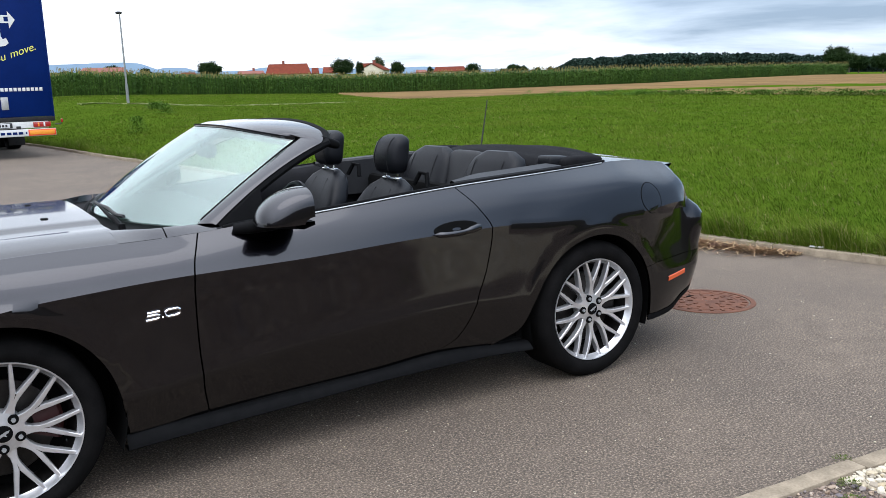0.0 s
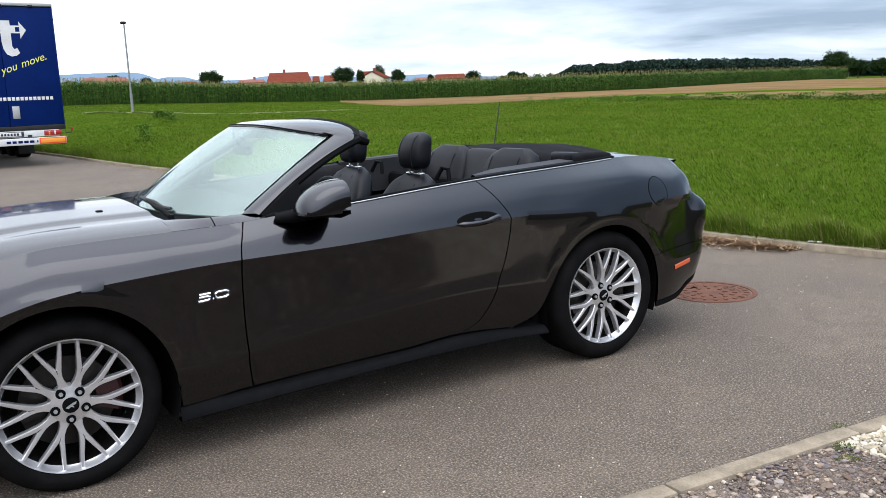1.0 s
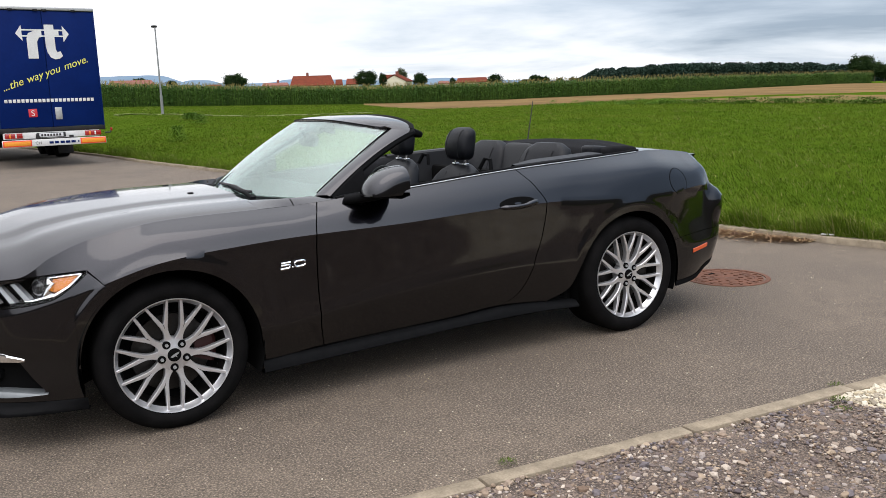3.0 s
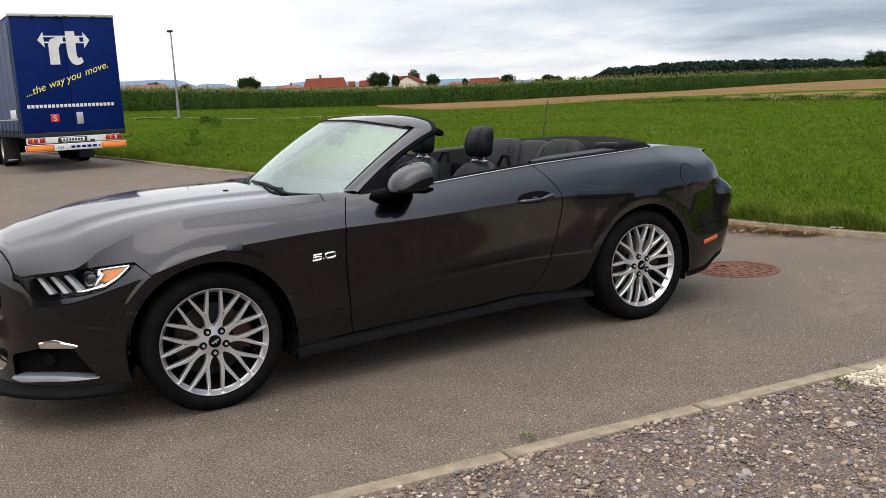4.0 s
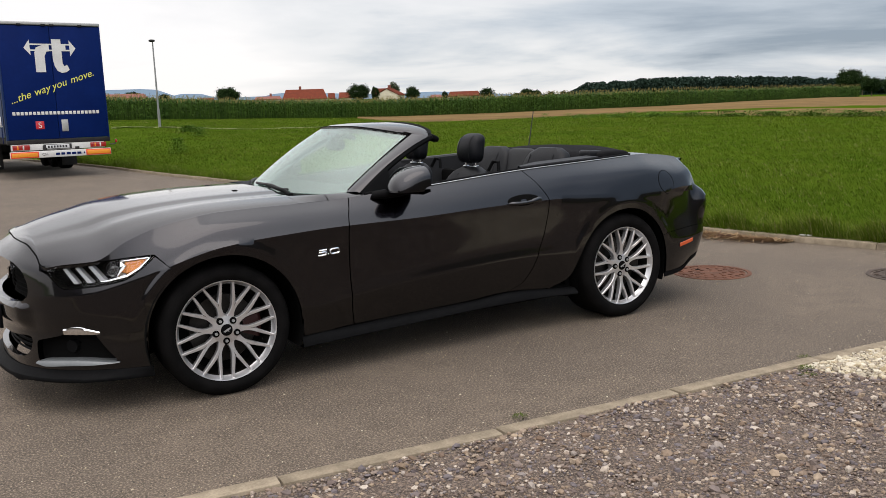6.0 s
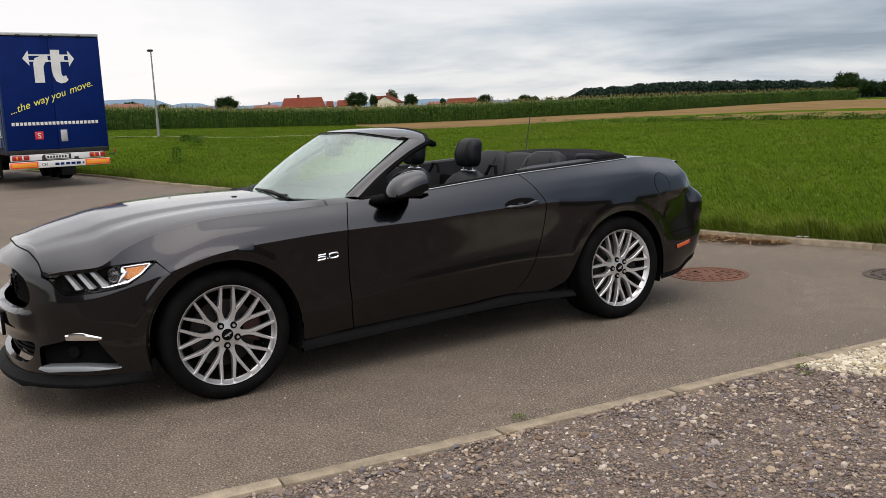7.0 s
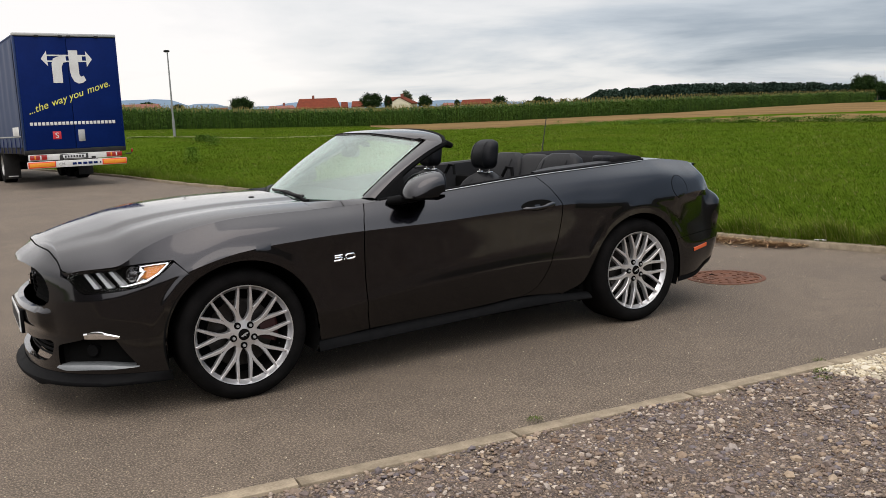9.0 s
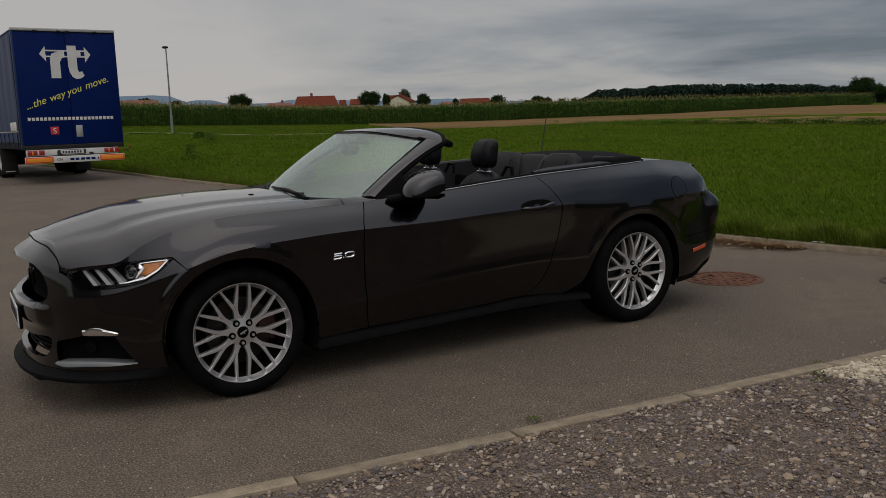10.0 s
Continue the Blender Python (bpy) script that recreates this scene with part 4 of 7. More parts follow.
# painted frame: pillars and header as one swept section
def frame_at(t):
    """Section points at t (0: driver's foot, 1: passenger's foot): glass edge, crown, outer edge, under edge, inner edge."""
    if t < 0.36:
        u = t / 0.36
        g_ = ws(-1, u, 0.004)
        o = Vector((0.838 + 0.532 * u, -0.795 + 0.135 * u, 0.987 + 0.288 * u + 0.112 * u * (1 - u)))
        crown = g_.lerp(o, 0.60) + Vector((-0.005, -0.005, 0.009))
        under = o + Vector((0.030, 0.040, -0.018))
        inn = ws(-0.95, u, -0.03) + Vector((0.01, 0.03, -0.01))
    elif t <= 0.64:
        u = (t - 0.36) / 0.28
        s_ = -1 + 2 * u
        g_ = ws(s_, 1, 0.004)
        rear = Vector((1.415, 0.640 * s_, 1.364 - 0.062 * abs(s_) ** 3))
        o = rear
        if abs(s_) > 0.86:
            k_ = (abs(s_) - 0.86) / 0.14
            o = rear.lerp(Vector((1.370, math.copysign(0.660, s_), 1.275)), k_**1.6)
        crown = g_.lerp(o, 0.5) + Vector((0, 0, 0.012))
        under = o + Vector((-0.01, 0, -0.030))
        inn = ws(s_, 0.97, -0.035)
    else:
        return [flip(v, -1) for v in frame_at(1 - t)]
    return [g_, g_ + (crown - g_) * 0.4 + Vector((-0.004, 0, 0.006)), crown, crown.lerp(o, 0.6) + Vector((0.0, 0, 0.004)), o, under, inn]


bm = bmesh.new()
ts = sorted({k / 110 for k in range(111)} | {0.36 + 0.28 * (0.5 - 0.5 * math.cos(math.pi * k / 50)) for k in range(51)})
vs = grid(bm, [frame_at(t) for t in ts], close_v=True)
normals_out(bm)
part("windscreen_frame", bm, PAINT, car, "painted windscreen pillars and header", angle=40)
# rubber seals along the frame
bm = bmesh.new()
tube(bm, [frame_at(t)[4] + Vector((0.016 if abs(t - 0.5) > 0.15 else 0.026, 0.018 if t < 0.5 else -0.018, -0.012)) for t in [k / 80 for k in range(81)]], 0.019, 8)
normals_out(bm)
part("rubber_seal", bm, BLACK, car, "black rubber seal")
bm = bmesh.new()
tube(bm, [frame_at(t)[0] + Vector((0.0, 0, 0.003)) for t in [0.02 + 0.96 * k / 90 for k in range(91)]], 0.003, 6)
normals_out(bm)
part("glass_seal", bm, BLACK, car, "black rubber seal")
# hooks on the header for the folded top
for s_ in (-1, 1):
    solid_part("header_cap", lambda bm: puff(bm, (1.432, 0.595 * s_, 1.272), (0.11, 0.075, 0.040), pose(0, 0, 0, 0, 22, 0), 0.6, 0.6), BLACK, car)

# painted corners between hood, fender and pillar foot
for side in (1, -1):
    for x0, x1 in ((0.462, 0.640), (0.645, 0.835)):
        bm = bmesh.new()
        rows = []
        for i in range(13):
            x = x0 + (x1 - x0) * i / 12
            zo = line(6, x)
            yo = -abs(skin(x, zo).y)
            yi = -0.735 + 0.10 * smooth(0.62, 0.46, x)
            zi = 0.990 - 0.004 * smooth(0.62, 0.46, x)
            rows.append([flip((x, yo + (yi - yo) * j / 6, zo + 0.001 + (zi - zo) * (1 - (1 - j / 6) ** 1.6) - 0.0 * j), side) for j in range(7)] + [flip((x, yi + 0.01, zi - 0.03), side)])
        grid(bm, [[p + Vector((0, 0, -0.02)) for p in rows[0]]] + rows + [[p + Vector((0, 0, -0.02)) for p in rows[-1]]])
        normals_out(bm)
        if sum(f.normal.z * f.calc_area() for f in bm.faces) < 0:
            bmesh.ops.reverse_faces(bm, faces=bm.faces)
        part("cowl_corner", bm, PAINT, car, angle=50)
# cowl with wiper arms
bm = bmesh.new()
rows = []
for i in range(41):
    s_ = -1 + 2 * i / 40
    low = ws_low(s_)
    y = 0.72 * s_
    xf = 0.40 + 0.05 * s_ * s_
    rows.append([Vector((xf, y, 0.960)), Vector((xf + 0.03, y, 0.955)), Vector((low.x - 0.02, y * 0.985, 0.962)), Vector((low.x + 0.02, y * 0.97, 0.970)), Vector((low.x + 0.08, y * 0.95, 0.960))])
grid(bm, rows)
part("cowl", bm, BLACK, car, "black plastic cowl below the windscreen")


def wiper(y0, y1, x_off):
    w = empty("wiper")
    w.parent = car
    a = Vector((0.475 + 0.26 * y0 * y0, y0, 0.972))
    b = ws(y1 / 0.735, 0.045, 0.018)
    mid = a.lerp(b, 0.45) + Vector((-0.01, 0, 0.012))
    solid_part("wiper_arm", lambda bm: tube(bm, [a, a.lerp(mid, 0.5) + Vector((0, 0, 0.01)), mid, b], [0.012, 0.011, 0.009, 0.006], 8), BLACK, w)
    solid_part("pivot", lambda bm: cyl(bm, a - Vector((0, 0, 0.03)), a + Vector((0, 0, 0.018)), 0.017, 0.013, 14), BLACK, w)
    d = (b - a).normalized()
    s0, s1 = (b - d * 0.27), (b + d * 0.20)
    pts = []
    for k in range(9):
        q = s0.lerp(s1, k / 8)
        sg = max(-1, min(1, q.y / 0.735))
        base_q = ws(sg, max(0.02, min(0.06, (q.z - 0.99) / 0.33)), 0.010)
        pts.append(Vector((base_q.x, q.y, base_q.z)))
    solid_part("wiper_blade", lambda bm: tube(bm, pts, 0.008, 6), INK, w)


wiper(0.02, 0.46, 0)
wiper(-0.50, -0.08, 0)
# washer jets and hood bump stops
for y in (-0.28, 0.28):
    solid_part("washer_jet", lambda bm: puff(bm, (0.28, y, spl(0.28, *HZ) - 0.002), (0.03, 0.035, 0.012)), BLACK, car)

# cabin tub: floor, door cards, bulkhead, dashboard
solid_part("cabin_floor", lambda bm: box(bm, (1.65, 0, 0.33), (1.9, 1.60, 0.06), 0.02), DARKTRIM, car)
for side in (1, -1):
    bm = bmesh.new()
    rows = []
    for k in range(25):
        p = 0.74 + (2.36 - 0.74) * k / 24
        zt = line(6, p)
        yo = abs(skin(p, zt).y)
        rows.append([flip((p, -yo + 0.004, zt - 0.001), side), flip((p, -yo + 0.020, zt + 0.004), side), flip((p, -yo + 0.050, zt - 0.004), side), flip((p, -yo + 0.075, zt - 0.035), side), flip((p, -yo + 0.085, zt - 0.16), side),
                     flip((p, -yo + 0.05, zt - 0.22), side), flip((p, -yo + 0.11, zt - 0.30), side), flip((p, -yo + 0.10, 0.34), side)])
    grid(bm, rows)
    normals_out(bm)
    part("door_card", bm, DARKTRIM, car, "dark soft-touch door lining")
    # belt mould: black; a thin silver tube outside it imitates the edge highlight
    bm = bmesh.new()
    tube(bm, [flip(skin(p, line(6, p)) + Vector((0, 0.006, 0.004)), side) for p in [0.86 + (2.93 - 0.86) * k / 60 for k in range(61)]], 0.0075, 8)
    normals_out(bm)
    part("belt_mould", bm, BLACK, car, "black rubber belt moulding")
    bm = bmesh.new()
    tube(bm, [flip(skin(p, line(6, p)) + Vector((0, -0.006, -0.002)), side) for p in [0.90 + (2.90 - 0.90) * k / 60 for k in range(61)]], 0.0035, 6)
    normals_out(bm)
    part("belt_trim", bm, SILVER, car, "thin silver line imitating the belt edge highlight")
    # quarter trim beside the rear seat
    bm = bmesh.new()
    rows = []
    for k in range(17):
        p = 1.96 + (2.62 - 1.96) * k / 16
        zt = line(6, p)
        yo = abs(skin(p, zt).y)
        w_ = 0.10 * smooth(1.94, 2.2, p) + 0.01
        rows.append([flip((p, -yo + 0.012, zt + 0.004), side), flip((p, -yo + 0.016, zt + 0.016), side), flip((p, -yo + 0.03 + w_, zt + 0.020), side), flip((p, -yo + 0.04 + w_, zt + 0.008), side), flip((p, -yo + 0.04 + w_, zt - 0.20), side)])
    grid(bm, rows)
    normals_out(bm)
    part("quarter_trim", bm, GREYLEATHER, car, "grey quarter trim")
    # mirror sail and door-window corner
    bm = bmesh.new()
    tri = [Vector((0.85, -0.792, 0.985)), Vector((1.045, -0.790, 0.998)), Vector((1.045, -0.752, 1.118)), Vector((1.01, -0.754, 1.100))]
    v0 = [bm.verts.new(flip(v, side)) for v in tri]
    v1 = [bm.verts.new(flip(v + Vector((0, 0.018, 0)), side)) for v in tri]
    bm.faces.new(v0)
    bm.faces.new(v1[::-1])
    for k in range(4):
        bm.faces.new((v0[k], v1[k], v1[(k + 1) % 4], v0[(k + 1) % 4]))
    normals_out(bm)
    part("mirror_sail", bm, BLACK, car, "black triangular window corner", smooth=False)

bm = bmesh.new()
rows = []
for i in range(31):
    s_ = -1 + 2 * i / 30
    y = 0.74 * s_
    low = ws_low(s_)
    hump = 0.035 * math.exp(-(((y + 0.37) / 0.2) ** 2)) + 0.012
    rows.append([Vector((low.x + 0.02, y, 0.965)), Vector((low.x + 0.16, y, 0.975)), Vector((1.00, y, 0.965 + hump)), Vector((1.10, y, 0.955 + hump)), Vector((1.14, y, 0.91)), Vector((1.16, y, 0.80)), Vector((1.10, y, 0.62)), Vector((1.0, y, 0.36))])
grid(bm, rows)
normals_out(bm)
part("dashboard", bm, DARKTRIM, car, "dark moulded dashboard")
solid_part("centre_console", lambda bm: box(bm, (1.65, 0, 0.50), (1.15, 0.24, 0.34), 0.04, 3), DARKTRIM, car)
wheel_t = pose(1.30, -0.37, 0.90, 0, -68, 0)
steer = empty("steering_wheel")
steer.parent = car
steer.matrix_local = wheel_t
solid_part("wheel_rim", lambda bm: tube(bm, [(0.185 * math.cos(2 * math.pi * k / 40), 0.185 * math.sin(2 * math.pi * k / 40), 0) for k in range(40)], 0.016, 10, True), LEATHER, steer)
solid_part("wheel_boss", lambda bm: puff(bm, (0, 0, -0.01), (0.16, 0.15, 0.06)), DARKTRIM, steer)
for a in (0, 180, 270):
    solid_part("wheel_spoke", lambda bm: box(bm, (0.12 * math.cos(radians(a)), 0.12 * math.sin(radians(a)), 0), (0.13, 0.035, 0.018), 0.006, 2, pose(0, 0, 0, 0, 0, a)), SILVER, steer)
# inside mirror on the windscreen
inmir = empty("inside_mirror")
inmir.parent = car
solid_part("mirror_shell", lambda bm: puff(bm, (1.06, 0.0, 1.235), (0.045, 0.25, 0.075), pose(0, 0, 0, 0, 10, 0), 0.6, 0.6), BLACK, inmir)
solid_part("mirror_stalk", lambda bm: tube(bm, [(1.05, 0, 1.25), (1.03, 0, 1.29), (1.01, 0, 1.305)], 0.014), BLACK, inmir)


def front_seat(y):
    s_ = empty("front_seat")
    s_.parent = car
    tilt = pose(0, 0, 0, 0, 17, 0)
    solid_part("seat_cushion", lambda bm: puff(bm, (1.48, y, 0.56), (0.54, 0.50, 0.20), pose(0, 0, 0, 0, -6, 0)), LEATHER, s_)

    def back(bm):
        rows = []
        for i in range(17):
            t = i / 16
            z = 0.52 + 0.535 * t
            xc = 1.66 + 0.23 * t
            w_ = spl(t, [0, 0.3, 0.62, 0.85, 0.95, 1.0], [0.235, 0.255, 0.255, 0.205, 0.150, 0.085])
            d_ = spl(t, [0, 0.5, 0.9, 1.0], [0.085, 0.075, 0.055, 0.02])
            row = []
            for j in range(32):
                a = 2 * math.pi * j / 32
                cy, cx = math.copysign(abs(math.cos(a)) ** 0.55, math.cos(a)), math.copysign(abs(math.sin(a)) ** 0.7, math.sin(a))
                wing = -0.045 * abs(cy) ** 3 * (1 - t * 0.5) if cx < 0.2 else 0
                row.append((xc + d_ * cx + wing, y + w_ * cy, z))
            rows.append(row)
        vs = grid(bm, rows, close_v=True)
        bm.faces.new(vs[0][::-1])
        bm.faces.new(vs[-1])

    bk = solid_part("backrest", back, LEATHER, s_)
    # seams on the backrest
    for q in (-0.11, 0.11):
        solid_part("stitching", lambda bm: tube(bm, [(1.66 + 0.23 * t - spl(t, [0, 0.5, 0.9, 1.0], [0.085, 0.075, 0.055, 0.02]) * 0.985, y + q * (1 - 0.35 * t * t), 0.52 + 0.535 * t) for t in [0.3 + 0.62 * k / 12 for k in range(13)]], 0.0022, 5), STITCH, bk)

    def rest(bm):
        rows = []
        for i in range(17):
            t = i / 16
            z = 1.082 + 0.192 * t
            w_ = spl(t, [0, 0.08, 0.3, 0.75, 0.93, 1.0], [0.070, 0.098, 0.112, 0.108, 0.090, 0.050])
            d_ = spl(t, [0, 0.1, 0.5, 0.85, 1.0], [0.03, 0.052, 0.062, 0.052, 0.022])
            xc = 1.872 + 0.030 * t - 0.014 * math.sin(math.pi * t)
            rows.append([(xc + d_ * math.copysign(abs(math.sin(a)) ** 0.6, math.sin(a)), y + w_ * math.copysign(abs(math.cos(a)) ** 0.6, math.cos(a)), z) for a in (2 * math.pi * j / 32 for j in range(32))])
        vs = grid(bm, rows, close_v=True)
        bm.faces.new(vs[0][::-1])
        bm.faces.new(vs[-1])

    hr = solid_part("headrest", rest, LEATHER, s_)
    for q in (-0.062, 0.062):
        solid_part("stitching", lambda bm: tube(bm, [(1.872 + 0.03 * t - 0.014 * math.sin(math.pi * t) - spl(t, [0, 0.1, 0.5, 0.85, 1.0], [0.03, 0.052, 0.062, 0.052, 0.022]) * 0.97, y + q, 1.082 + 0.192 * t) for t in [0.08 + 0.86 * k / 12 for k in range(13)]], 0.0018, 5), STITCH, hr)
        solid_part("headrest_post", lambda bm: cyl(bm, (1.868, y + q * 0.95, 1.0), (1.876, y + q * 0.95, 1.10), 0.0055, n=10), CHROME, s_)
        solid_part("post_collar", lambda bm: puff(bm, (1.873, y + q * 0.95, 1.058), (0.035, 0.035, 0.014)), CHROME, s_)
    # belt guide on the shoulder
    solid_part("belt_guide", lambda bm: tube(bm, [(1.93, y - 0.12, 1.03), (1.95, y - 0.15, 1.09), (1.965, y - 0.185, 1.085), (1.96, y - 0.20, 1.02)], 0.012, 8), BLACK, s_)
    return s_


front_seat(-0.37)
front_seat(0.37)

rear = empty("rear_seat")
rear.parent = car
for y in (-0.335, 0.335):
    def rback(bm):
        rows = []
        for i in range(15):
            t = i / 14
            z = 0.62 + 0.525 * t
            xc = 2.40 + 0.175 * t
            w_ = spl(t, [0, 0.5, 0.8, 0.93, 1.0], [0.26, 0.25, 0.225, 0.19, 0.12])
            d_ = spl(t, [0, 0.6, 0.9, 1.0], [0.09, 0.08, 0.065, 0.025])
            rows.append([(xc + d_ * math.copysign(abs(math.sin(a)) ** 0.6, math.sin(a)), y + w_ * math.copysign(abs(math.cos(a)) ** 0.5, math.cos(a)), z) for a in (2 * math.pi * j / 32 for j in range(32))])
        vs = grid(bm, rows, close_v=True)
        bm.faces.new(vs[0][::-1])
        bm.faces.new(vs[-1])
    rb = solid_part("rear_backrest", rback, LEATHER, rear)
    for q in (-0.13, 0.13):
        solid_part("stitching", lambda bm: tube(bm, [(2.40 + 0.175 * t - spl(t, [0, 0.6, 0.9, 1.0], [0.09, 0.08, 0.065, 0.025]) * 0.98, y + q, 0.62 + 0.525 * t) for t in [0.4 + 0.52 * k / 10 for k in range(11)]], 0.002, 5), STITCH, rb)
    solid_part("rear_cushion", lambda bm: puff(bm, (2.22, y, 0.60), (0.50, 0.52, 0.20)), LEATHER, rear)
solid_part("rear_middle_panel", lambda bm: puff(bm, (2.545, 0, 0.865), (0.16, 0.34, 0.54), pose(0, 0, 0, 0, 18, 0), 0.3, 0.3), GREYLEATHER, rear, "grey middle panel")

# folded soft top
bm = bmesh.new()
rows = []
for i in range(27):
    s_ = -1 + 2 * i / 26
    y = 0.66 * s_
    crown = 1 - 0.28 * abs(s_) ** 4
    row = []
    for k in range(15):
        t = k / 14
        x = 2.66 + 0.64 * t - 0.05 * abs(s_) ** 3 * t
        z = spl(t, [0, 0.06, 0.35, 0.65, 0.9, 1.0], [1.085, 1.118, 1.142, 1.130, 1.088, 1.060]) - 0.055 * abs(s_) ** 3.5 + 0.004 * math.sin(9 * y + 5 * x) + 0.003 * math.sin(31 * x)
        row.append((x, y, z))
    rows.append([(row[0][0], row[0][1], 0.85)] + row + [(row[-1][0], row[-1][1], 1.0)])
grid(bm, rows)
normals_out(bm)
part("folded_soft_top", bm, FABRIC, car, "black canvas soft top folded behind the rear seats", angle=60)
for side in (1, -1):
    solid_part("top_well_cover", lambda bm: box(bm, (2.735, -0.60 * side, 1.085), (0.15, 0.13, 0.075), 0.018, 3, pose(0, 0, 0, 0, 4, -8 * side)), LEATHER, car, "grey-black plastic cover beside the folded top")
    solid_part("top_well_end", lambda bm: puff(bm, (2.86, -0.665 * side, 1.075), (0.30, 0.10, 0.09), pose(0, 0, 0, 0, 2, 6 * side), 0.6, 0.6), FABRIC, car)

# rear deck and boot lid between the quarters
bm = bmesh.new()
rows = []
for i in range(31):
    p = 2.84 + (3.70 - 2.84) * i / 30
    zb = line(6, p)
    yb = abs(skin(p, zb).y)
    xb = skin(p, zb).x
    rows.append([Vector((xb - 0.05 * (1 - q * q) + 0.10 * smooth(3.4, 3.7, p) * (1 - q * q), q * yb, zb - 0.001 + 0.020 * (1 - q * q) ** 0.7 + 0.020 * smooth(3.45, 3.62, p) * (1 - q * q))) for q in (-1 + 2 * j / 24 for j in range(25))])
grid(bm, rows)
normals_out(bm)
if sum(f.normal.z for f in bm.faces) < 0:
    bmesh.ops.reverse_faces(bm, faces=bm.faces)
part("boot_lid", bm, PAINT, car, angle=50)
bm = bmesh.new()
rows = []
for j in range(33):
    q = -1 + 2 * j / 32
    y = 0.58 * q
    x = 3.70 - 0.07 * abs(q) ** 2.5
    rows.append([(x - 0.10, y, 1.006), (x - 0.05, y, 1.014), (x + 0.0, y, 1.018), (x + 0.010, y, 1.013), (x - 0.01, y, 1.0), (x - 0.04, y, 0.985)])
grid(bm, rows)
normals_out(bm)
part("spoiler", bm, PAINT, car, angle=40)
for side in (1, -1):
    for k in range(3):
        bm = bmesh.new()
        p0 = 3.86 + 0.085 * k
        rows = []
        for i in range(7):
            p = p0 + 0.05 * i / 6
            rows.append([flip(skin(p, 0.72 + 0.17 * j / 8 - 0.02 * (i / 6), 0.014), side) for j in range(9)])
        grid(bm, rows)
        normals_out(bm)
        part("tail_light", bm, REDLENS, car, "red vertical tail-light bar")

# antenna on the far rear wing
ant = empty("antenna")
ant.parent = car
solid_part("antenna_base", lambda bm: cyl(bm, (3.165, 0.715, 1.050), (3.170, 0.715, 1.085), 0.012, 0.008, 12), BLACK, ant)
solid_part("antenna_mast", lambda bm: cyl(bm, (3.170, 0.715, 1.08), (3.232, 0.715, 1.405), 0.0055, 0.0035, 8), INK, ant)

# door mirrors
for side in (1, -1):
    mir = empty("door_mirror")
    mir.parent = car
    mir["label"] = "dark painted door mirror on a black stalk"

    def shell(bm):
        rows = []
        for i in range(23):
            a = math.pi * i / 22  # from inboard to outboard
            c, s2 = -math.cos(a), math.sin(a)
            y = -0.955 - 0.113 * math.copysign(abs(c) ** 0.80, c)
            h = 0.137 * max(s2, 0.02) ** 0.42
            dep = 0.205 * max(s2, 0.03) ** 0.45
            row = []
            for j in range(25):
                b = math.pi * (0.0 + 0.5 * j / 24)
                row.append(flip((1.148 - dep * abs(math.cos(b)) ** 1.05, y, 0.990 + h * max(0.0, math.sin(b)) ** 1.0), side))
            rows.append(row)
        vs = grid(bm, rows)
    solid_part("mirror_housing", shell, PAINT, mir, angle=60)

    def lower(bm):
        rows = []
        for i in range(19):
            t = i / 18
            y = -0.850 - 0.214 * t
            w_ = 0.145 * math.sin(math.pi * min(0.97, max(0.1, t * 0.9 + 0.08))) ** 0.5
            rows.append([flip((1.106 - w_, y, 0.992), side), flip((1.106 - w_ * 0.7, y, 0.977), side), flip((1.10, y, 0.972), side), flip((1.148, y, 0.985), side), flip((1.146, y, 1.000), side), flip((1.106 - w_ * 0.9, y, 1.000), side)])
        grid(bm, rows, close_v=True)
    solid_part("mirror_underside", lower, BLACK, mir, angle=50)
    solid_part("mirror_stalk", lambda bm: tube(bm, [flip(v, side) for v in ((0.90, -0.835, 0.968), (0.95, -0.87, 0.974), (1.02, -0.915, 0.985), (1.06, -0.95, 0.996))], [0.022, 0.026, 0.028, 0.026], 12), BLACK, mir)
    bm = bmesh.new()
    v4 = [bm.verts.new(flip(v, side)) for v in ((1.112, -0.87, 1.0), (1.112, -1.06, 1.005), (1.115, -1.05, 1.10), (1.115, -0.89, 1.105))]
    bm.faces.new(v4)
    part("mirror_glass", bm, CHROME, mir, "mirror glass", smooth=False)

    # door handle over a near-black skin patch that paints its cup's shade
    hd = empty("door_handle")
    hd.parent = car

    def cup(bm):
        rows = []
        for i in range(25):
            a = 2 * math.pi * i / 24
            row = []
            for k, (sc, off) in enumerate(((1.0, -0.003), (0.96, 0.0), (0.75, 0.0), (0.2, 0.0))):
                p = 1.892 + 0.122 * sc * math.cos(a)
                z = 0.866 + 0.034 * sc * math.sin(a) + 0.02 * (p - 1.868)
                row.append(flip(skin(p, z, off + 0.003), side))
            rows.append(row)
        grid(bm, rows)
    solid_part("handle_cup", cup, VOID, hd)

    def grip(bm):
        pts, rr = [], []
        for k in range(15):
            t = k / 14
            p = 1.770 + 0.245 * t
            pts.append(flip(skin(p, 0.853 + 0.018 * t - 0.007 * math.sin(math.pi * t), 0.012 + 0.024 * math.sin(math.pi * t) ** 0.5), side))
            rr.append(spl(t, [0, 0.06, 0.22, 0.6, 0.72, 0.93, 1.0], [0.006, 0.014, 0.0125, 0.0105, 0.016, 0.0165, 0.007]))
        tube(bm, pts, rr, 10)
    solid_part("handle_grip", grip, PAINT, hd, angle=50)

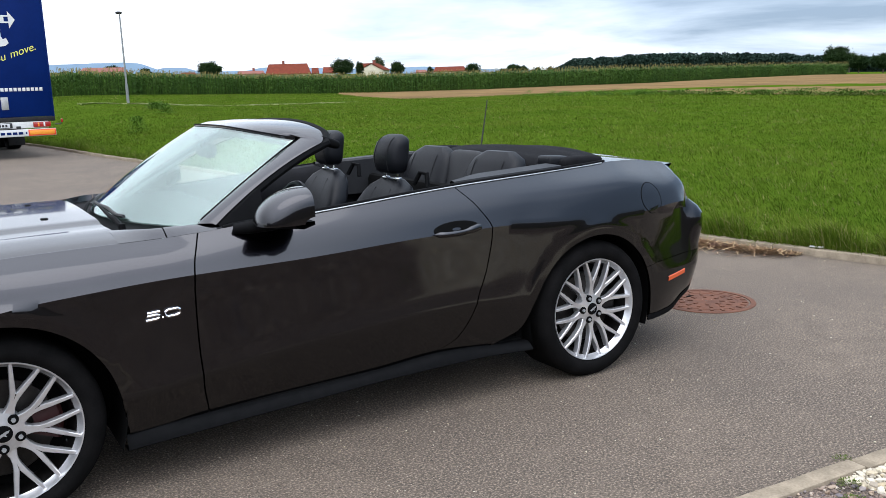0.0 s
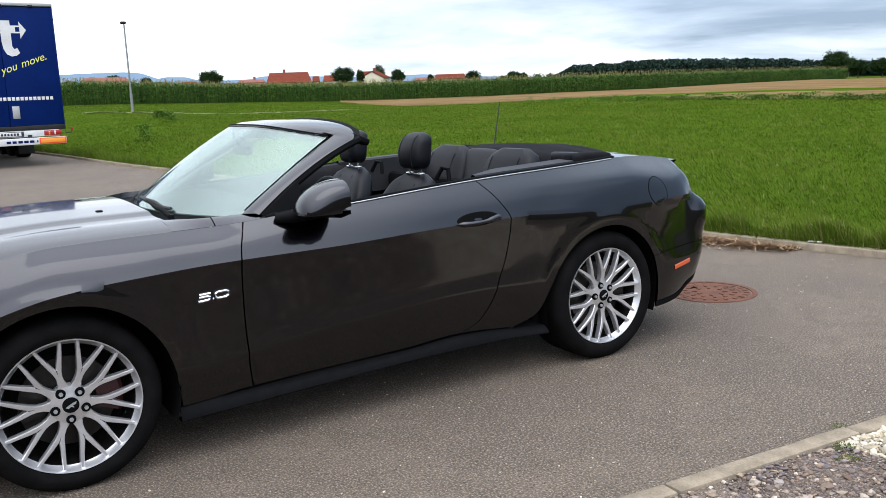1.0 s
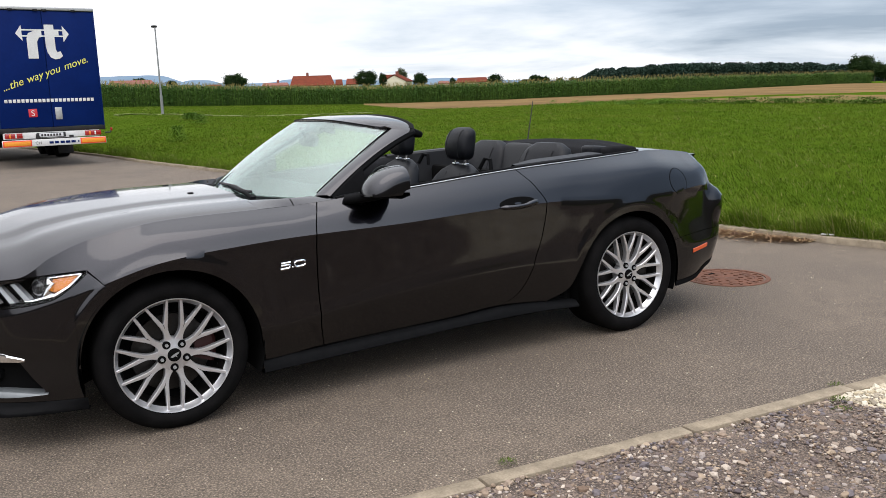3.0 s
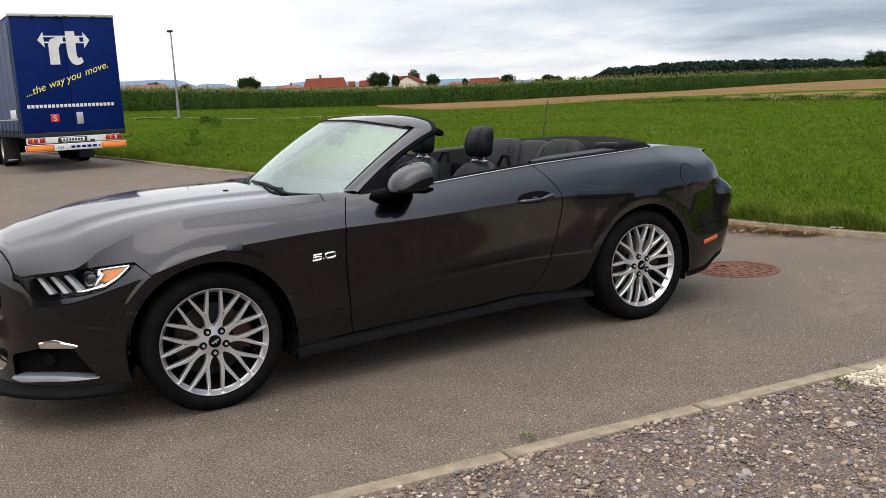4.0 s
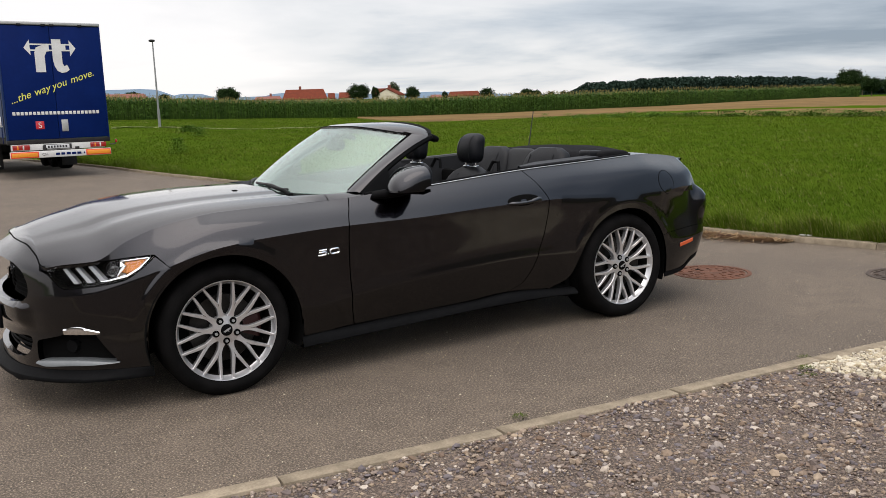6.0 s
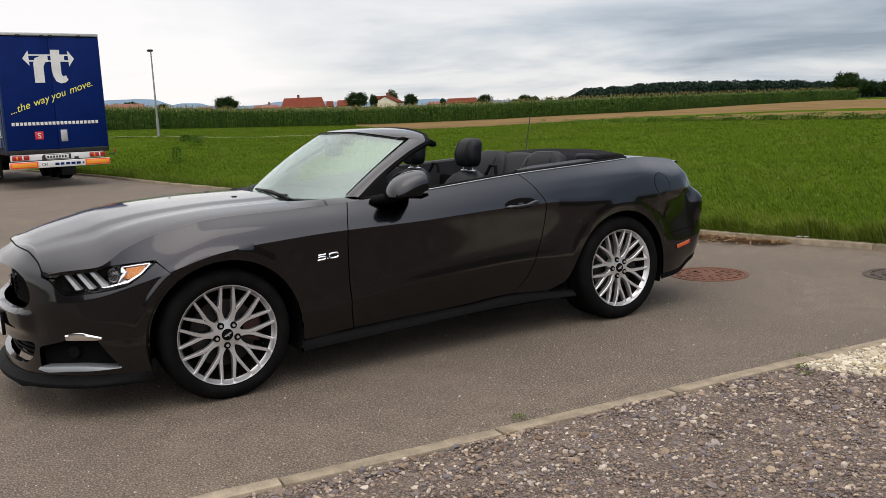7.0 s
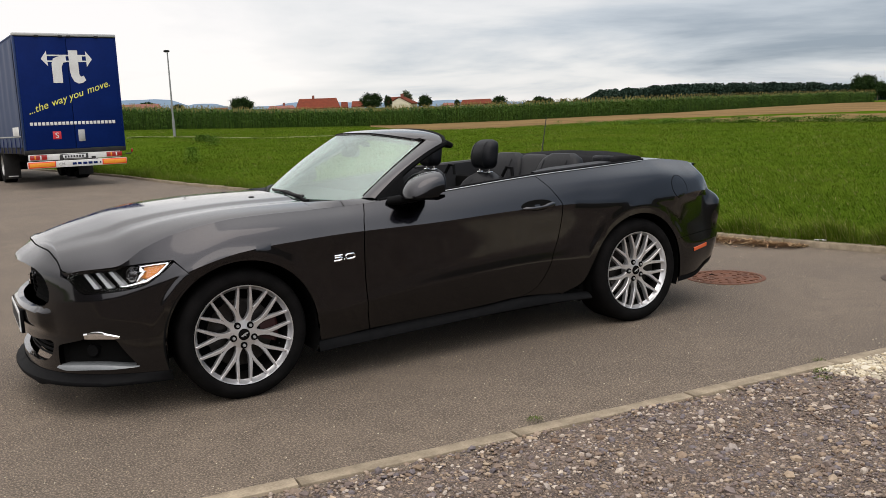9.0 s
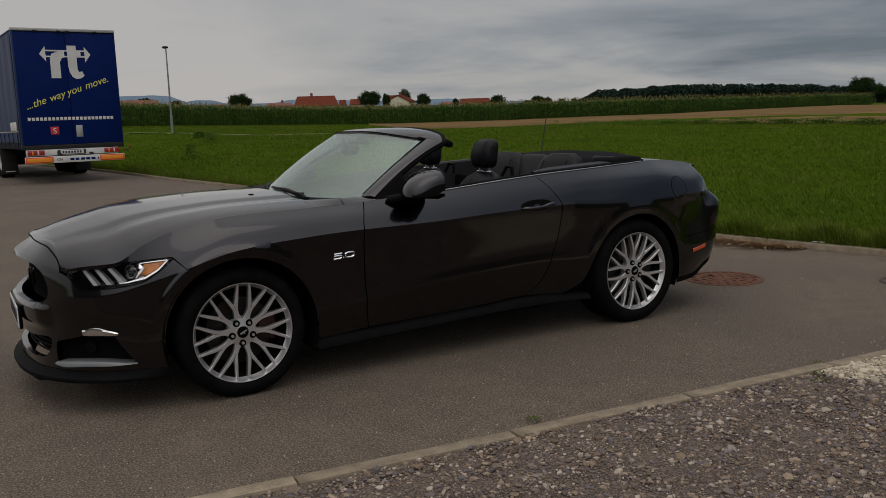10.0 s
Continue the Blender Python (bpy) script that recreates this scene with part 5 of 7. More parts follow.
# fuel flap on the driver's rear wing
def disc_on_skin(bm, pc, zc, ra, rb, off, n=36, rings=4, lean=0.0):
    rows = []
    for k in range(rings + 1):
        sc = max(0.02, 1 - k / rings)
        row = []
        for j in range(n):
            a = 2 * math.pi * j / n
            u, v = ra * sc * math.cos(a), rb * sc * math.sin(a)
            row.append(skin(pc + u + lean * v, zc + v, off))
        rows.append(row)
    grid(bm, rows, close_v=True)
    return rows[0]


bm = bmesh.new()
disc_on_skin(bm, 3.118, 0.892, 0.075, 0.078, 0.0012)
normals_out(bm)
fuel = part("fuel_flap", bm, PAINT, car, "round fuel flap")
bm = bmesh.new()
tube(bm, [skin(3.118 + 0.076 * math.cos(a), 0.892 + 0.079 * math.sin(a), 0.0002) for a in (2 * math.pi * j / 48 for j in range(48))], 0.0022, 5, True)
normals_out(bm)
part("flap_gap", bm, VOID, fuel)

# side markers
for side in (1, -1):
    bm = bmesh.new()
    rows = []
    for i in range(9):
        p = 3.252 + 0.150 * i / 8
        rows.append([flip(skin(p, 0.420 + 0.022 * i / 8 + q, 0.004 if 0 < j < 3 else -0.002), side) for j, q in enumerate((0, 0.004, 0.026, 0.030))])
    grid(bm, rows)
    normals_out(bm)
    part("side_marker", bm, mat("orange_red_lens", (0.55, 0.085, 0.02), 0.25, coat=0.5) if side == 1 else bpy.data.materials["orange_red_lens"], car, "orange-red side marker lens")
    # diffuser lip under the rear bumper
    bm = bmesh.new()
    rows = []
    for i in range(30):
        p = 3.10 + (P1 - 3.10) * i / 29
        zb = spl(p, *LZ[0])
        rows.append([flip(skin(p, zb + 0.035, 0.003), side), flip(skin(p, zb + 0.004, 0.006), side), flip(skin(p, zb - 0.008, -0.02), side)])
    grid(bm, rows)
    normals_out(bm)
    part("rear_lip", bm, BLACK, car, "satin black lower lip")

# displacement badge "5.0" behind the front wheel
for side in (1, -1):
    badge = empty("badge")
    badge.parent = car
    badge["label"] = "chrome 5.0 badge"

    def strokes(paths, name):
        bm = bmesh.new()
        for path in paths:
            tube(bm, [flip(skin(0.508 + (a if side == 1 else 0.132 - a), 0.679 + b + 0.04 * a, 0.005), side) for a, b in path], 0.0054, 6)
        normals_out(bm)
        part(name, bm, CHROME, badge)
    five = [[(0.052, 0.027), (0.006, 0.027), (0.004, 0.016), (0.040, 0.016), (0.050, 0.012), (0.049, 0.004), (0.040, 0.0), (0.0, 0.0)]]
    zero = [[(0.082, 0.026), (0.118, 0.026), (0.128, 0.020), (0.128, 0.006), (0.116, 0.0), (0.082, 0.0), (0.073, 0.006), (0.074, 0.020), (0.082, 0.026)]]
    strokes(five, "digit_five")
    strokes(zero, "digit_zero")
    strokes([[(0.060, 0.001), (0.064, 0.001)]], "point")

# headlights
for side in (1, -1):
    lamp = empty("headlight")
    lamp.parent = car
    lamp["label"] = "headlight with three bright bars and an amber corner"
    NL = 40

    def lamp_grid(off, shrink=0.0, a0=-0.885, a1=-0.336):
        rows = []
        for i in range(NL + 1):
            p = a0 + (a1 - a0) * i / NL
            lo, hi = spl(p, *LAMP_LOW), spl(p, *LAMP_TOP)
            mid_ = (lo + hi) / 2
            lo, hi = mid_ + (lo - mid_) * (1 - shrink), mid_ + (hi - mid_) * (1 - shrink)
            rows.append([flip(skin(p, lo + (hi - lo) * j / 10, off), side) for j in range(11)])
        return rows
    bm = bmesh.new()
    back, lip = lamp_grid(-0.060), lamp_grid(0.0)
    grid(bm, back)
    for a_, b_ in ((0, 0), (10, 10)):
        grid(bm, [[lip[i][a_], back[i][b_]] for i in range(NL + 1)])
    normals_out(bm)
    part("lamp_housing", bm, VOID, lamp, "black lamp housing")
    bm = bmesh.new()
    grid(bm, lamp_grid(-0.004))
    grid(bm, [r_[::-1] for r_ in lamp_grid(-0.008)])
    bmesh.ops.recalc_face_normals(bm, faces=bm.faces)
    lens = part("lamp_lens", bm, CLEAR, lamp, "clear lens")
    lens.visible_shadow = False
    # three slanted light bars
    for k in range(3):
        bm = bmesh.new()
        pa, pb = -0.800 + 0.070 * k, -0.735 + 0.070 * k
        q = [skin(pa, 0.728 + 0.004 * k, -0.022), skin(pa + 0.020, 0.730 + 0.004 * k, -0.022), skin(pb + 0.026, 0.656 + 0.002 * k, -0.016), skin(pb, 0.654 + 0.002 * k, -0.016)]
        v0 = [bm.verts.new(flip(v, side)) for v in q]
        v1 = [bm.verts.new(flip(v + Vector((0.02, 0.02, 0)), side)) for v in q]
        bm.faces.new(v0)
        bm.faces.new(v1[::-1])
        for j in range(4):
            bm.faces.new((v0[j], v1[j], v1[(j + 1) % 4], v0[(j + 1) % 4]))
        normals_out(bm)
        part("light_bar", bm, SILVER, lamp, "pale light bar", smooth=False)
    # projector and bright surround
    c = skin(-0.530, 0.716, -0.045)
    n = Vector((-0.85, -0.5, 0))
    solid_part("projector", lambda bm: cyl(bm, flip(c - n * 0.03, side), flip(c + n * 0.022, side), 0.034, 0.036, 24), CHROME, lamp)
    solid_part("projector_lens", lambda bm: puff(bm, flip(c + n * 0.022, side), (0.04, 0.058, 0.058), pose(0, 0, 0, 0, 0, 30 * side), 1, 1), GLOSSB, lamp)

    def bright(bm):
        path = [(-0.360, 0.762), (-0.410, 0.716), (-0.470, 0.682), (-0.560, 0.664), (-0.600, 0.662)]
        tube(bm, [flip(skin(p, z, -0.012), side) for p, z in path], [0.006, 0.010, 0.011, 0.008, 0.003], 8)
        path = [(-0.360, 0.764), (-0.430, 0.760), (-0.500, 0.754)]
        tube(bm, [flip(skin(p, z, -0.012), side) for p, z in path], [0.006, 0.005, 0.004], 8)
        path = [(-0.500, 0.754), (-0.488, 0.730), (-0.492, 0.700), (-0.520, 0.676)]
        tube(bm, [flip(skin(p, z, -0.012), side) for p, z in path], [0.006, 0.019, 0.019, 0.006], 10)
    solid_part("lamp_trim", bright, CHROME, lamp, "chrome surround")
    bm = bmesh.new()
    amb = [(-0.372, 0.757), (-0.478, 0.748), (-0.476, 0.694), (-0.420, 0.716)]
    rows = []
    for i in range(9):
        u = i / 8
        lo = (amb[3][0] + (amb[2][0] - amb[3][0]) * u, amb[3][1] + (amb[2][1] - amb[3][1]) * u)
        hi = (amb[0][0] + (amb[1][0] - amb[0][0]) * u, amb[0][1] + (amb[1][1] - amb[0][1]) * u)
        rows.append([flip(skin(lo[0] + (hi[0] - lo[0]) * j / 4, lo[1] + (hi[1] - lo[1]) * j / 4, -0.018), side) for j in range(5)])
    grid(bm, rows)
    normals_out(bm)
    part("amber_corner", bm, AMBER, lamp, "amber indicator reflector")

# grille mesh, emblem and the lower grille
def backing(poly, off, name, material):
    bm = bmesh.new()
    cx_, cz_ = sum(a for a, b in poly) / len(poly), sum(b for a, b in poly) / len(poly)
    rows = [[front(cx_ + (a - cx_) * sc, cz_ + (b - cz_) * sc, off) for a, b in poly] for sc in (1.06, 0.8, 0.55, 0.3, 0.05)]
    grid(bm, rows, close_v=True)
    normals_out(bm)
    return part(name, bm, material, car)


backing(GRILLE, -0.10, "grille_backing", VOID)
backing(LOWER, -0.08, "lower_grille_backing", VOID)
grl = empty("grille")
grl.parent = car
for z in [0.57 + 0.024 * k for k in range(9)]:
    cut = [a for a, b in GRILLE if abs(b - z) < 0.02]
    lo_, hi_ = (min(cut), max(cut)) if cut else (2 * P0 + 1.05, -1.05)
    if hi_ - lo_ < 0.3:
        lo_, hi_ = 2 * P0 + 1.08, -1.08
    solid_part("grille_bar", lambda bm: tube(bm, [front(lo_ + (hi_ - lo_) * k / 24, z, -0.085) for k in range(25)], 0.003, 5), VOID, grl)
for z in (0.29, 0.315, 0.34):
    solid_part("grille_bar", lambda bm: tube(bm, [front(2 * P0 + 1.06 + (-2.12 - 2 * P0) * k / 24, z, -0.05) for k in range(25)], 0.006, 5), BLACK, grl)
# running-horse emblem kept as a plain abstract shape
em = [(-0.075, 0.010), (-0.045, 0.020), (-0.020, 0.018), (0.010, 0.026), (0.040, 0.024), (0.062, 0.042), (0.080, 0.036), (0.066, 0.020), (0.060, 0.004), (0.078, -0.022), (0.052, -0.008), (0.020, -0.008), (0.004, -0.030), (-0.008, -0.010), (-0.040, -0.014), (-0.062, -0.034), (-0.052, -0.004)]
bm = bmesh.new()
prism(bm, em, -0.02, -0.008, lambda a, b, d: front(P0 + a, 0.640 + b, d - 0.05))
normals_out(bm)
part("grille_emblem", bm, CHROME, car, "chrome grille emblem", smooth=False)

# number plate on the bumper bar
pl = empty("number_plate")
pl.parent = car
bm = bmesh.new()
box(bm, (-1.004, 0, 0.455), (0.012, 0.52, 0.112), 0.003, 1)
part("plate_sheet", bm, PLATE, pl)
bm = bmesh.new()
box(bm, (-0.996, 0, 0.455), (0.018, 0.535, 0.125), 0.005, 2)
part("plate_holder", bm, BLACK, pl)
for k, (y, w_) in enumerate(((-0.20, 0.05), (-0.135, 0.05), (-0.06, 0.04), (0.0, 0.05), (0.065, 0.05), (0.13, 0.05), (0.195, 0.045))):
    bm = bmesh.new()
    box(bm, (-1.0115, y, 0.455), (0.003, w_, 0.070), 0.001, 1)
    part("plate_bar", bm, INK, pl, smooth=False)

# body-colour vane given a paler grey for the sky it reflects
VANE = mat("vane_sky_grey", (0.13, 0.14, 0.145), 0.3, 0.3, var=(0.10, 0.11, 0.115), scale=8, coat=0.5)
# fog recess: dark pocket, bright strip, grey vane
for side in (1, -1):
    bm = bmesh.new()
    poly = FOG
    cx_, cz_ = sum(a for a, b in poly) / len(poly), sum(b for a, b in poly) / len(poly)
    rows = [[flip(skin(cx_ + (a - cx_) * sc, cz_ + (b - cz_) * sc, off), side) for a, b in poly] for sc, off in ((1.03, -0.028), (0.97, -0.05), (0.6, -0.055), (0.05, -0.055))]
    grid(bm, rows, close_v=True)
    normals_out(bm)
    part("fog_recess", bm, VOID, car, "black lower air pocket")
    bm = bmesh.new()
    rows = []
    for i in range(15):
        t = i / 14
        p = -0.815 + 0.190 * t
        zt = 0.438 + 0.012 * math.sin(math.pi * t) - 0.020 * t * t
        h_ = 0.044 * math.sin(math.pi * (0.25 + 0.70 * t)) ** 0.6
        rows.append([flip(skin(p, zt, -0.004), side), flip(skin(p, zt - h_ * 0.4, 0.004), side), flip(skin(p, zt - h_, 0.0), side), flip(skin(p, zt - h_, -0.04), side)])
    grid(bm, rows)
    normals_out(bm)
    part("running_light", bm, CHROME, car, "bright running-light strip")
    solid_part("fog_lamp", lambda bm: cyl(bm, flip(skin(-0.80, 0.335, -0.055), side), flip(skin(-0.80, 0.335, -0.035), side), 0.034, 0.030, 20), BLACK, car)
    bm = bmesh.new()
    rows = []
    for i in range(21):
        t = i / 20
        p = -0.995 + 0.455 * t
        zt = spl(t, [0, 0.1, 0.5, 1.0], [0.262, 0.268, 0.276, 0.262])
        h_ = spl(t, [0, 0.15, 0.6, 1.0], [0.012, 0.030, 0.026, 0.004])
        rows.append([flip(skin(p, zt, -0.05), side), flip(skin(p, zt, -0.004), side), flip(skin(p, zt - h_ * 0.5, 0.012), side), flip(skin(p, zt - h_, 0.016), side), flip(skin(p, zt - h_ - 0.004, 0.0), side)])
    grid(bm, rows)
    normals_out(bm)
    part("bumper_vane", bm, VANE, car, "bumper vane in grey that imitates reflected sky", angle=50)

# front splitter
bm = bmesh.new()
rows = []
half_ = [P0 + (-0.385 - P0) * k / 50 for k in range(51)]
for p in [2 * P0 - q for q in half_[:0:-1]] + half_:
    q = p if p >= P0 else 2 * P0 - p
    o = 0.040 * smooth(-0.38, -0.75, q) + 0.006
    kick = 0.012 * math.exp(-(((q + 1.10) / 0.05) ** 2))
    rows.append([front(p, 0.222, 0.002), front(p, 0.205, 0.010), front(p, 0.190, o), front(p, 0.180 - kick, o + 0.004), front(p, 0.170 - kick, o), front(p, 0.165, -0.06)])
grid(bm, rows)
normals_out(bm)
part("front_splitter", bm, BLACK, car, "satin black front splitter", angle=45)


# ---- the parked trailer ----
TARP = mat("blue_tarpaulin", (0.0018, 0.0135, 0.094), 0.5, spec=0.06, var=(0.0014, 0.0105, 0.076), scale=1.5, bump=0.004, bump_scale=3)
TARP_SIDE = mat("faded_blue_side_curtain", (0.008, 0.027, 0.090), 0.5, spec=0.25, var=(0.008, 0.025, 0.086), scale=1.2, bump=0.01, bump_scale=2)
ALU = mat("dull_aluminium", (0.42, 0.42, 0.41), 0.45, 0.5, var=(0.33, 0.33, 0.32), scale=4)
WHITE = mat("white_paint", (0.64, 0.64, 0.62), 0.5, var=(0.53, 0.52, 0.50), scale=3)
YELLOW = mat("yellow_print", (0.62, 0.60, 0.10), 0.5)
REFLECT = mat("orange_reflector", (0.80, 0.30, 0.02), 0.4, var=(0.70, 0.24, 0.02), scale=60)
REFLEDGE = mat("red_reflector_edge", (0.75, 0.06, 0.02), 0.4)
CHASSIS = mat("black_chassis", (0.014, 0.014, 0.015), 0.7, var=(0.028, 0.026, 0.024), scale=5, spec=0.2)
SIGNRED = mat("red_sign", (0.50, 0.02, 0.03), 0.45)

TX0, TX1, TY, TZ0, TZ1 = 0.465, 2.945, 18.75, 1.10, 4.04
truck = empty("truck_trailer")
truck.matrix_world = Matrix.Translation((1.7, 18.75, 0)) @ pose(0, 0, 0, 0, 0, 4.5) @ Matrix.Translation((-1.7, -18.75, 0))
tagged(truck, "blue curtain-sided truck trailer with white print, parked by the kerb", "trailer")


def slab(name, material, x0, x1, y0, y1, z0, z1, bevel=0.01, parent=None, label="", thing=truck):
    bm = bmesh.new()
    box(bm, ((x0 + x1) / 2, (y0 + y1) / 2, (z0 + z1) / 2), (x1 - x0, y1 - y0, z1 - z0), bevel, 2)
    return part(name, bm, material, parent or thing, label, angle=40)


TXM = (TX0 + TX1) / 2
slab("cargo_body", TARP_SIDE, TX0 + 0.02, TX1 - 0.02, TY + 0.06, TY + 13.4, TZ0 + 0.12, TZ1 - 0.06, 0.03)
for x0, x1 in ((TX0 + 0.05, TXM - 0.005), (TXM + 0.005, TX1 - 0.05)):
    slab("rear_door", TARP, x0, x1, TY, TY + 0.06, TZ0 + 0.02, TZ1 - 0.10, 0.008)
for x0, x1 in ((TX0, TX0 + 0.05), (TX1 - 0.05, TX1)):
    slab("corner_post", TARP_SIDE if x0 == TX0 else TARP, x0, x1, TY + 0.005, TY + 0.14, TZ0, TZ1 - 0.06, 0.012)
slab("top_rail", ALU, TX0, TX1, TY - 0.02, TY + 0.14, TZ1 - 0.075, TZ1, 0.012, label="dull aluminium top rail")
for x in (TX0 + 0.55, TXM - 0.13, TXM + 0.07, TX1 - 0.50):
    slab("rail_clip", CHASSIS, x - 0.05, x + 0.05, TY - 0.035, TY + 0.02, TZ1 - 0.10, TZ1 - 0.05, 0.006)
slab("roof_tarp", TARP_SIDE, TX0 + 0.01, TX1 - 0.01, TY + 0.12, TY + 13.4, TZ1 - 0.09, TZ1 - 0.02, 0.03)
slab("door_sill", CHASSIS, TX0, TX1, TY - 0.01, TY + 0.15, TZ0 - 0.10, TZ0 + 0.015, 0.015)
# side curtain with pleats, hem and straps
bm = bmesh.new()
rows = []
for k in range(161):
    y = TY + 0.16 + 13.1 * k / 160
    rows.append([(TX0 - 0.012 - 0.010 * math.sin(k * 0.55) * (0.3 + j / 10) - 0.006 * noise.noise(Vector((y * 2, j * 0.4, 0))), y, TZ0 + 0.10 + (TZ1 - 0.25 - TZ0) * j / 10) for j in range(11)])
grid(bm, rows)
part("side_curtain", bm, TARP_SIDE, truck, "faded blue side curtain")
for k in range(18):
    y = TY + 0.4 + 0.72 * k
    slab("strap", TARP, TX0 - 0.035, TX0 - 0.022, y - 0.025, y + 0.025, TZ0 - 0.06, TZ0 + 0.34, 0.003)
slab("curtain_hem", ALU, TX0 - 0.030, TX0 - 0.018, TY + 0.2, TY + 13.2, TZ0 + 0.36, TZ0 + 0.39, 0.003)
slab("side_plate", WHITE, TX0 - 0.034, TX0 - 0.026, TY + 0.35, TY + 1.3, TZ0 + 0.40, TZ0 + 0.62, 0.003)
slab("side_beam", CHASSIS, TX0 + 0.02, TX0 + 0.10, TY + 0.1, TY + 13.3, TZ0 - 0.08, TZ0 + 0.10, 0.01)
for x in (TX0 + 0.75, TX1 - 0.75):
    slab("chassis_beam", CHASSIS, x - 0.07, x + 0.07, TY + 0.15, TY + 13.2, 0.72, 1.02, 0.01)
# lamp beam and under-run bar
slab("lamp_beam", WHITE, TX0 + 0.07, TX1 - 0.16, TY - 0.005, TY + 0.06, 0.845, 1.005, 0.01, label="grubby white lamp beam")
for x0, x1 in ((TX0 + 0.10, TX0 + 0.50), (TX1 - 0.52, TX1 - 0.12)):
    rl = slab("tail_lamp", REDLENS, x0, x1, TY - 0.045, TY + 0.0, 0.865, 0.990, 0.015, label="red tail lamp with a clear segment")
    for k in range(2):
        xs = x0 + 0.10 + 0.13 * k
        slab("lamp_segment", WHITE if k else AMBER, xs, xs + 0.035, TY - 0.049, TY - 0.044, 0.88, 0.975, 0.002, parent=rl)
tp = slab("plate_holder", INK, TXM - 0.42, TXM + 0.26, TY - 0.03, TY - 0.004, 0.86, 0.985, 0.01)
slab("plate_sheet", PLATE, TXM - 0.36, TXM + 0.20, TY - 0.037, TY - 0.030, 0.875, 0.970, 0.003, parent=tp)
for k in range(7):
    slab("plate_bar", INK, TXM - 0.32 + 0.07 * k, TXM - 0.275 + 0.07 * k, TY - 0.041, TY - 0.036, 0.893, 0.950, 0.001, parent=tp)
slab("socket_box", INK, TX0 + 0.80, TX0 + 0.92, TY - 0.03, TY - 0.004, 0.875, 0.96, 0.012)
bar = slab("underrun_bar", WHITE, TX0 + 0.02, TX1 - 0.03, TY - 0.10, TY - 0.03, 0.655, 0.825, 0.012, label="white rear under-run bar")
for x0, x1 in ((TX0 + 0.03, TX0 + 0.68), (TX1 - 0.66, TX1 - 0.04)):
    rp = slab("reflector_edge", REFLEDGE, x0, x1, TY - 0.106, TY - 0.099, 0.665, 0.815, 0.002, parent=bar, label="red-edged warning plate")
    slab("reflector", REFLECT, x0 + 0.03, x1 - 0.03, TY - 0.111, TY - 0.105, 0.690, 0.790, 0.002, parent=bar, label="orange warning plate")
for k, w_ in enumerate((0.10, 0.09, 0.10, 0.10, 0.10)):
    slab("print_bar", TARP, TXM - 0.16 + 0.13 * k, TXM - 0.16 + 0.13 * k + w_, TY - 0.104, TY - 0.099, 0.705, 0.765, 0.001, parent=bar)
slab("print_bar", TARP, TXM + 0.52, TXM + 0.54 + 0.01, TY - 0.104, TY - 0.099, 0.71, 0.76, 0.001, parent=bar)
for x in (TX0 + 0.85, TX1 - 0.85):
    slab("bar_bracket", CHASSIS, x - 0.05, x + 0.05, TY - 0.05, TY + 0.35, 0.70, 0.90, 0.01)
slab("tool_box", ALU, TX1 - 1.02, TX1 - 0.62, TY + 0.0, TY + 0.30, 0.90, 1.06, 0.015)
slab("door_plate", ALU, TXM + 0.075, TXM + 0.235, TY - 0.012, TY - 0.001, 1.30, 1.60, 0.006, label="grey rating plate")
red = slab("sign_plate", SIGNRED, TX0 + 0.70, TX0 + 0.90, TY - 0.008, TY - 0.001, 1.375, 1.575, 0.003, label="red square sign")
solid_part("marker_arm", lambda bm: tube(bm, [(TX1 - 0.03, TY - 0.03, 0.92), (TX1 + 0.10, TY - 0.05, 0.92), (TX1 + 0.13, TY - 0.05, 0.98)], 0.016, 8), INK, truck)
solid_part("marker_lamp", lambda bm: puff(bm, (TX1 + 0.135, TY - 0.05, 1.0), (0.05, 0.05, 0.09)), REDLENS, truck)


def lettering(text, size, material, m, parent, name, shear=0.0):
    cu = bpy.data.curves.new(name, "FONT")
    cu.body, cu.size, cu.shear, cu.extrude = text, size, shear, 0.002
    cu.align_x = "CENTER"
    tmp = bpy.data.objects.new(name, cu)
    me = bpy.data.meshes.new_from_object(tmp)
    bpy.data.objects.remove(tmp)
    me.materials.clear()
    me.materials.append(material)
    ob = new(name, me)
    ob.parent = parent
    ob.matrix_local = m
    return ob


word_x = -1.055
for word, space in (("...the", 0.11), ("way", 0.0), ("you", 0.09), ("move.", 0.0)):
    ob = lettering(word, 0.255, YELLOW, Matrix(), truck, "slogan_word", 0.35)
    xs_ = [v.co.x for v in ob.data.vertices]
    ob.matrix_local = Matrix.Translation((1.675, TY - 0.006, 2.36)) @ pose(0, 0, 0, 90, 0, 0) @ pose(0, 0, 0, 0, 0, 19.0) @ Matrix.Translation((word_x - min(xs_), 0, 0))
    word_x += max(xs_) - min(xs_) + space
lettering("S", 0.20, WHITE, Matrix.Translation((TX0 + 0.80, TY - 0.012, 1.405)) @ pose(0, 0, 0, 90, 0, 0), truck, "sign_letter")
lettering("CH", 0.10, INK, Matrix.Translation((TX0 + 0.83, TY - 0.103, 0.705)) @ pose(0, 0, 0, 90, 0, 0), truck, "country_letters")
# web line: plain bars
x = 0.655
for w_ in [0.085] * 22:
    slab("print_bar", WHITE, x, x + 0.070, TY - 0.005, TY - 0.001, 1.735 + 0.0, 1.815, 0.0015)
    x += 0.0955


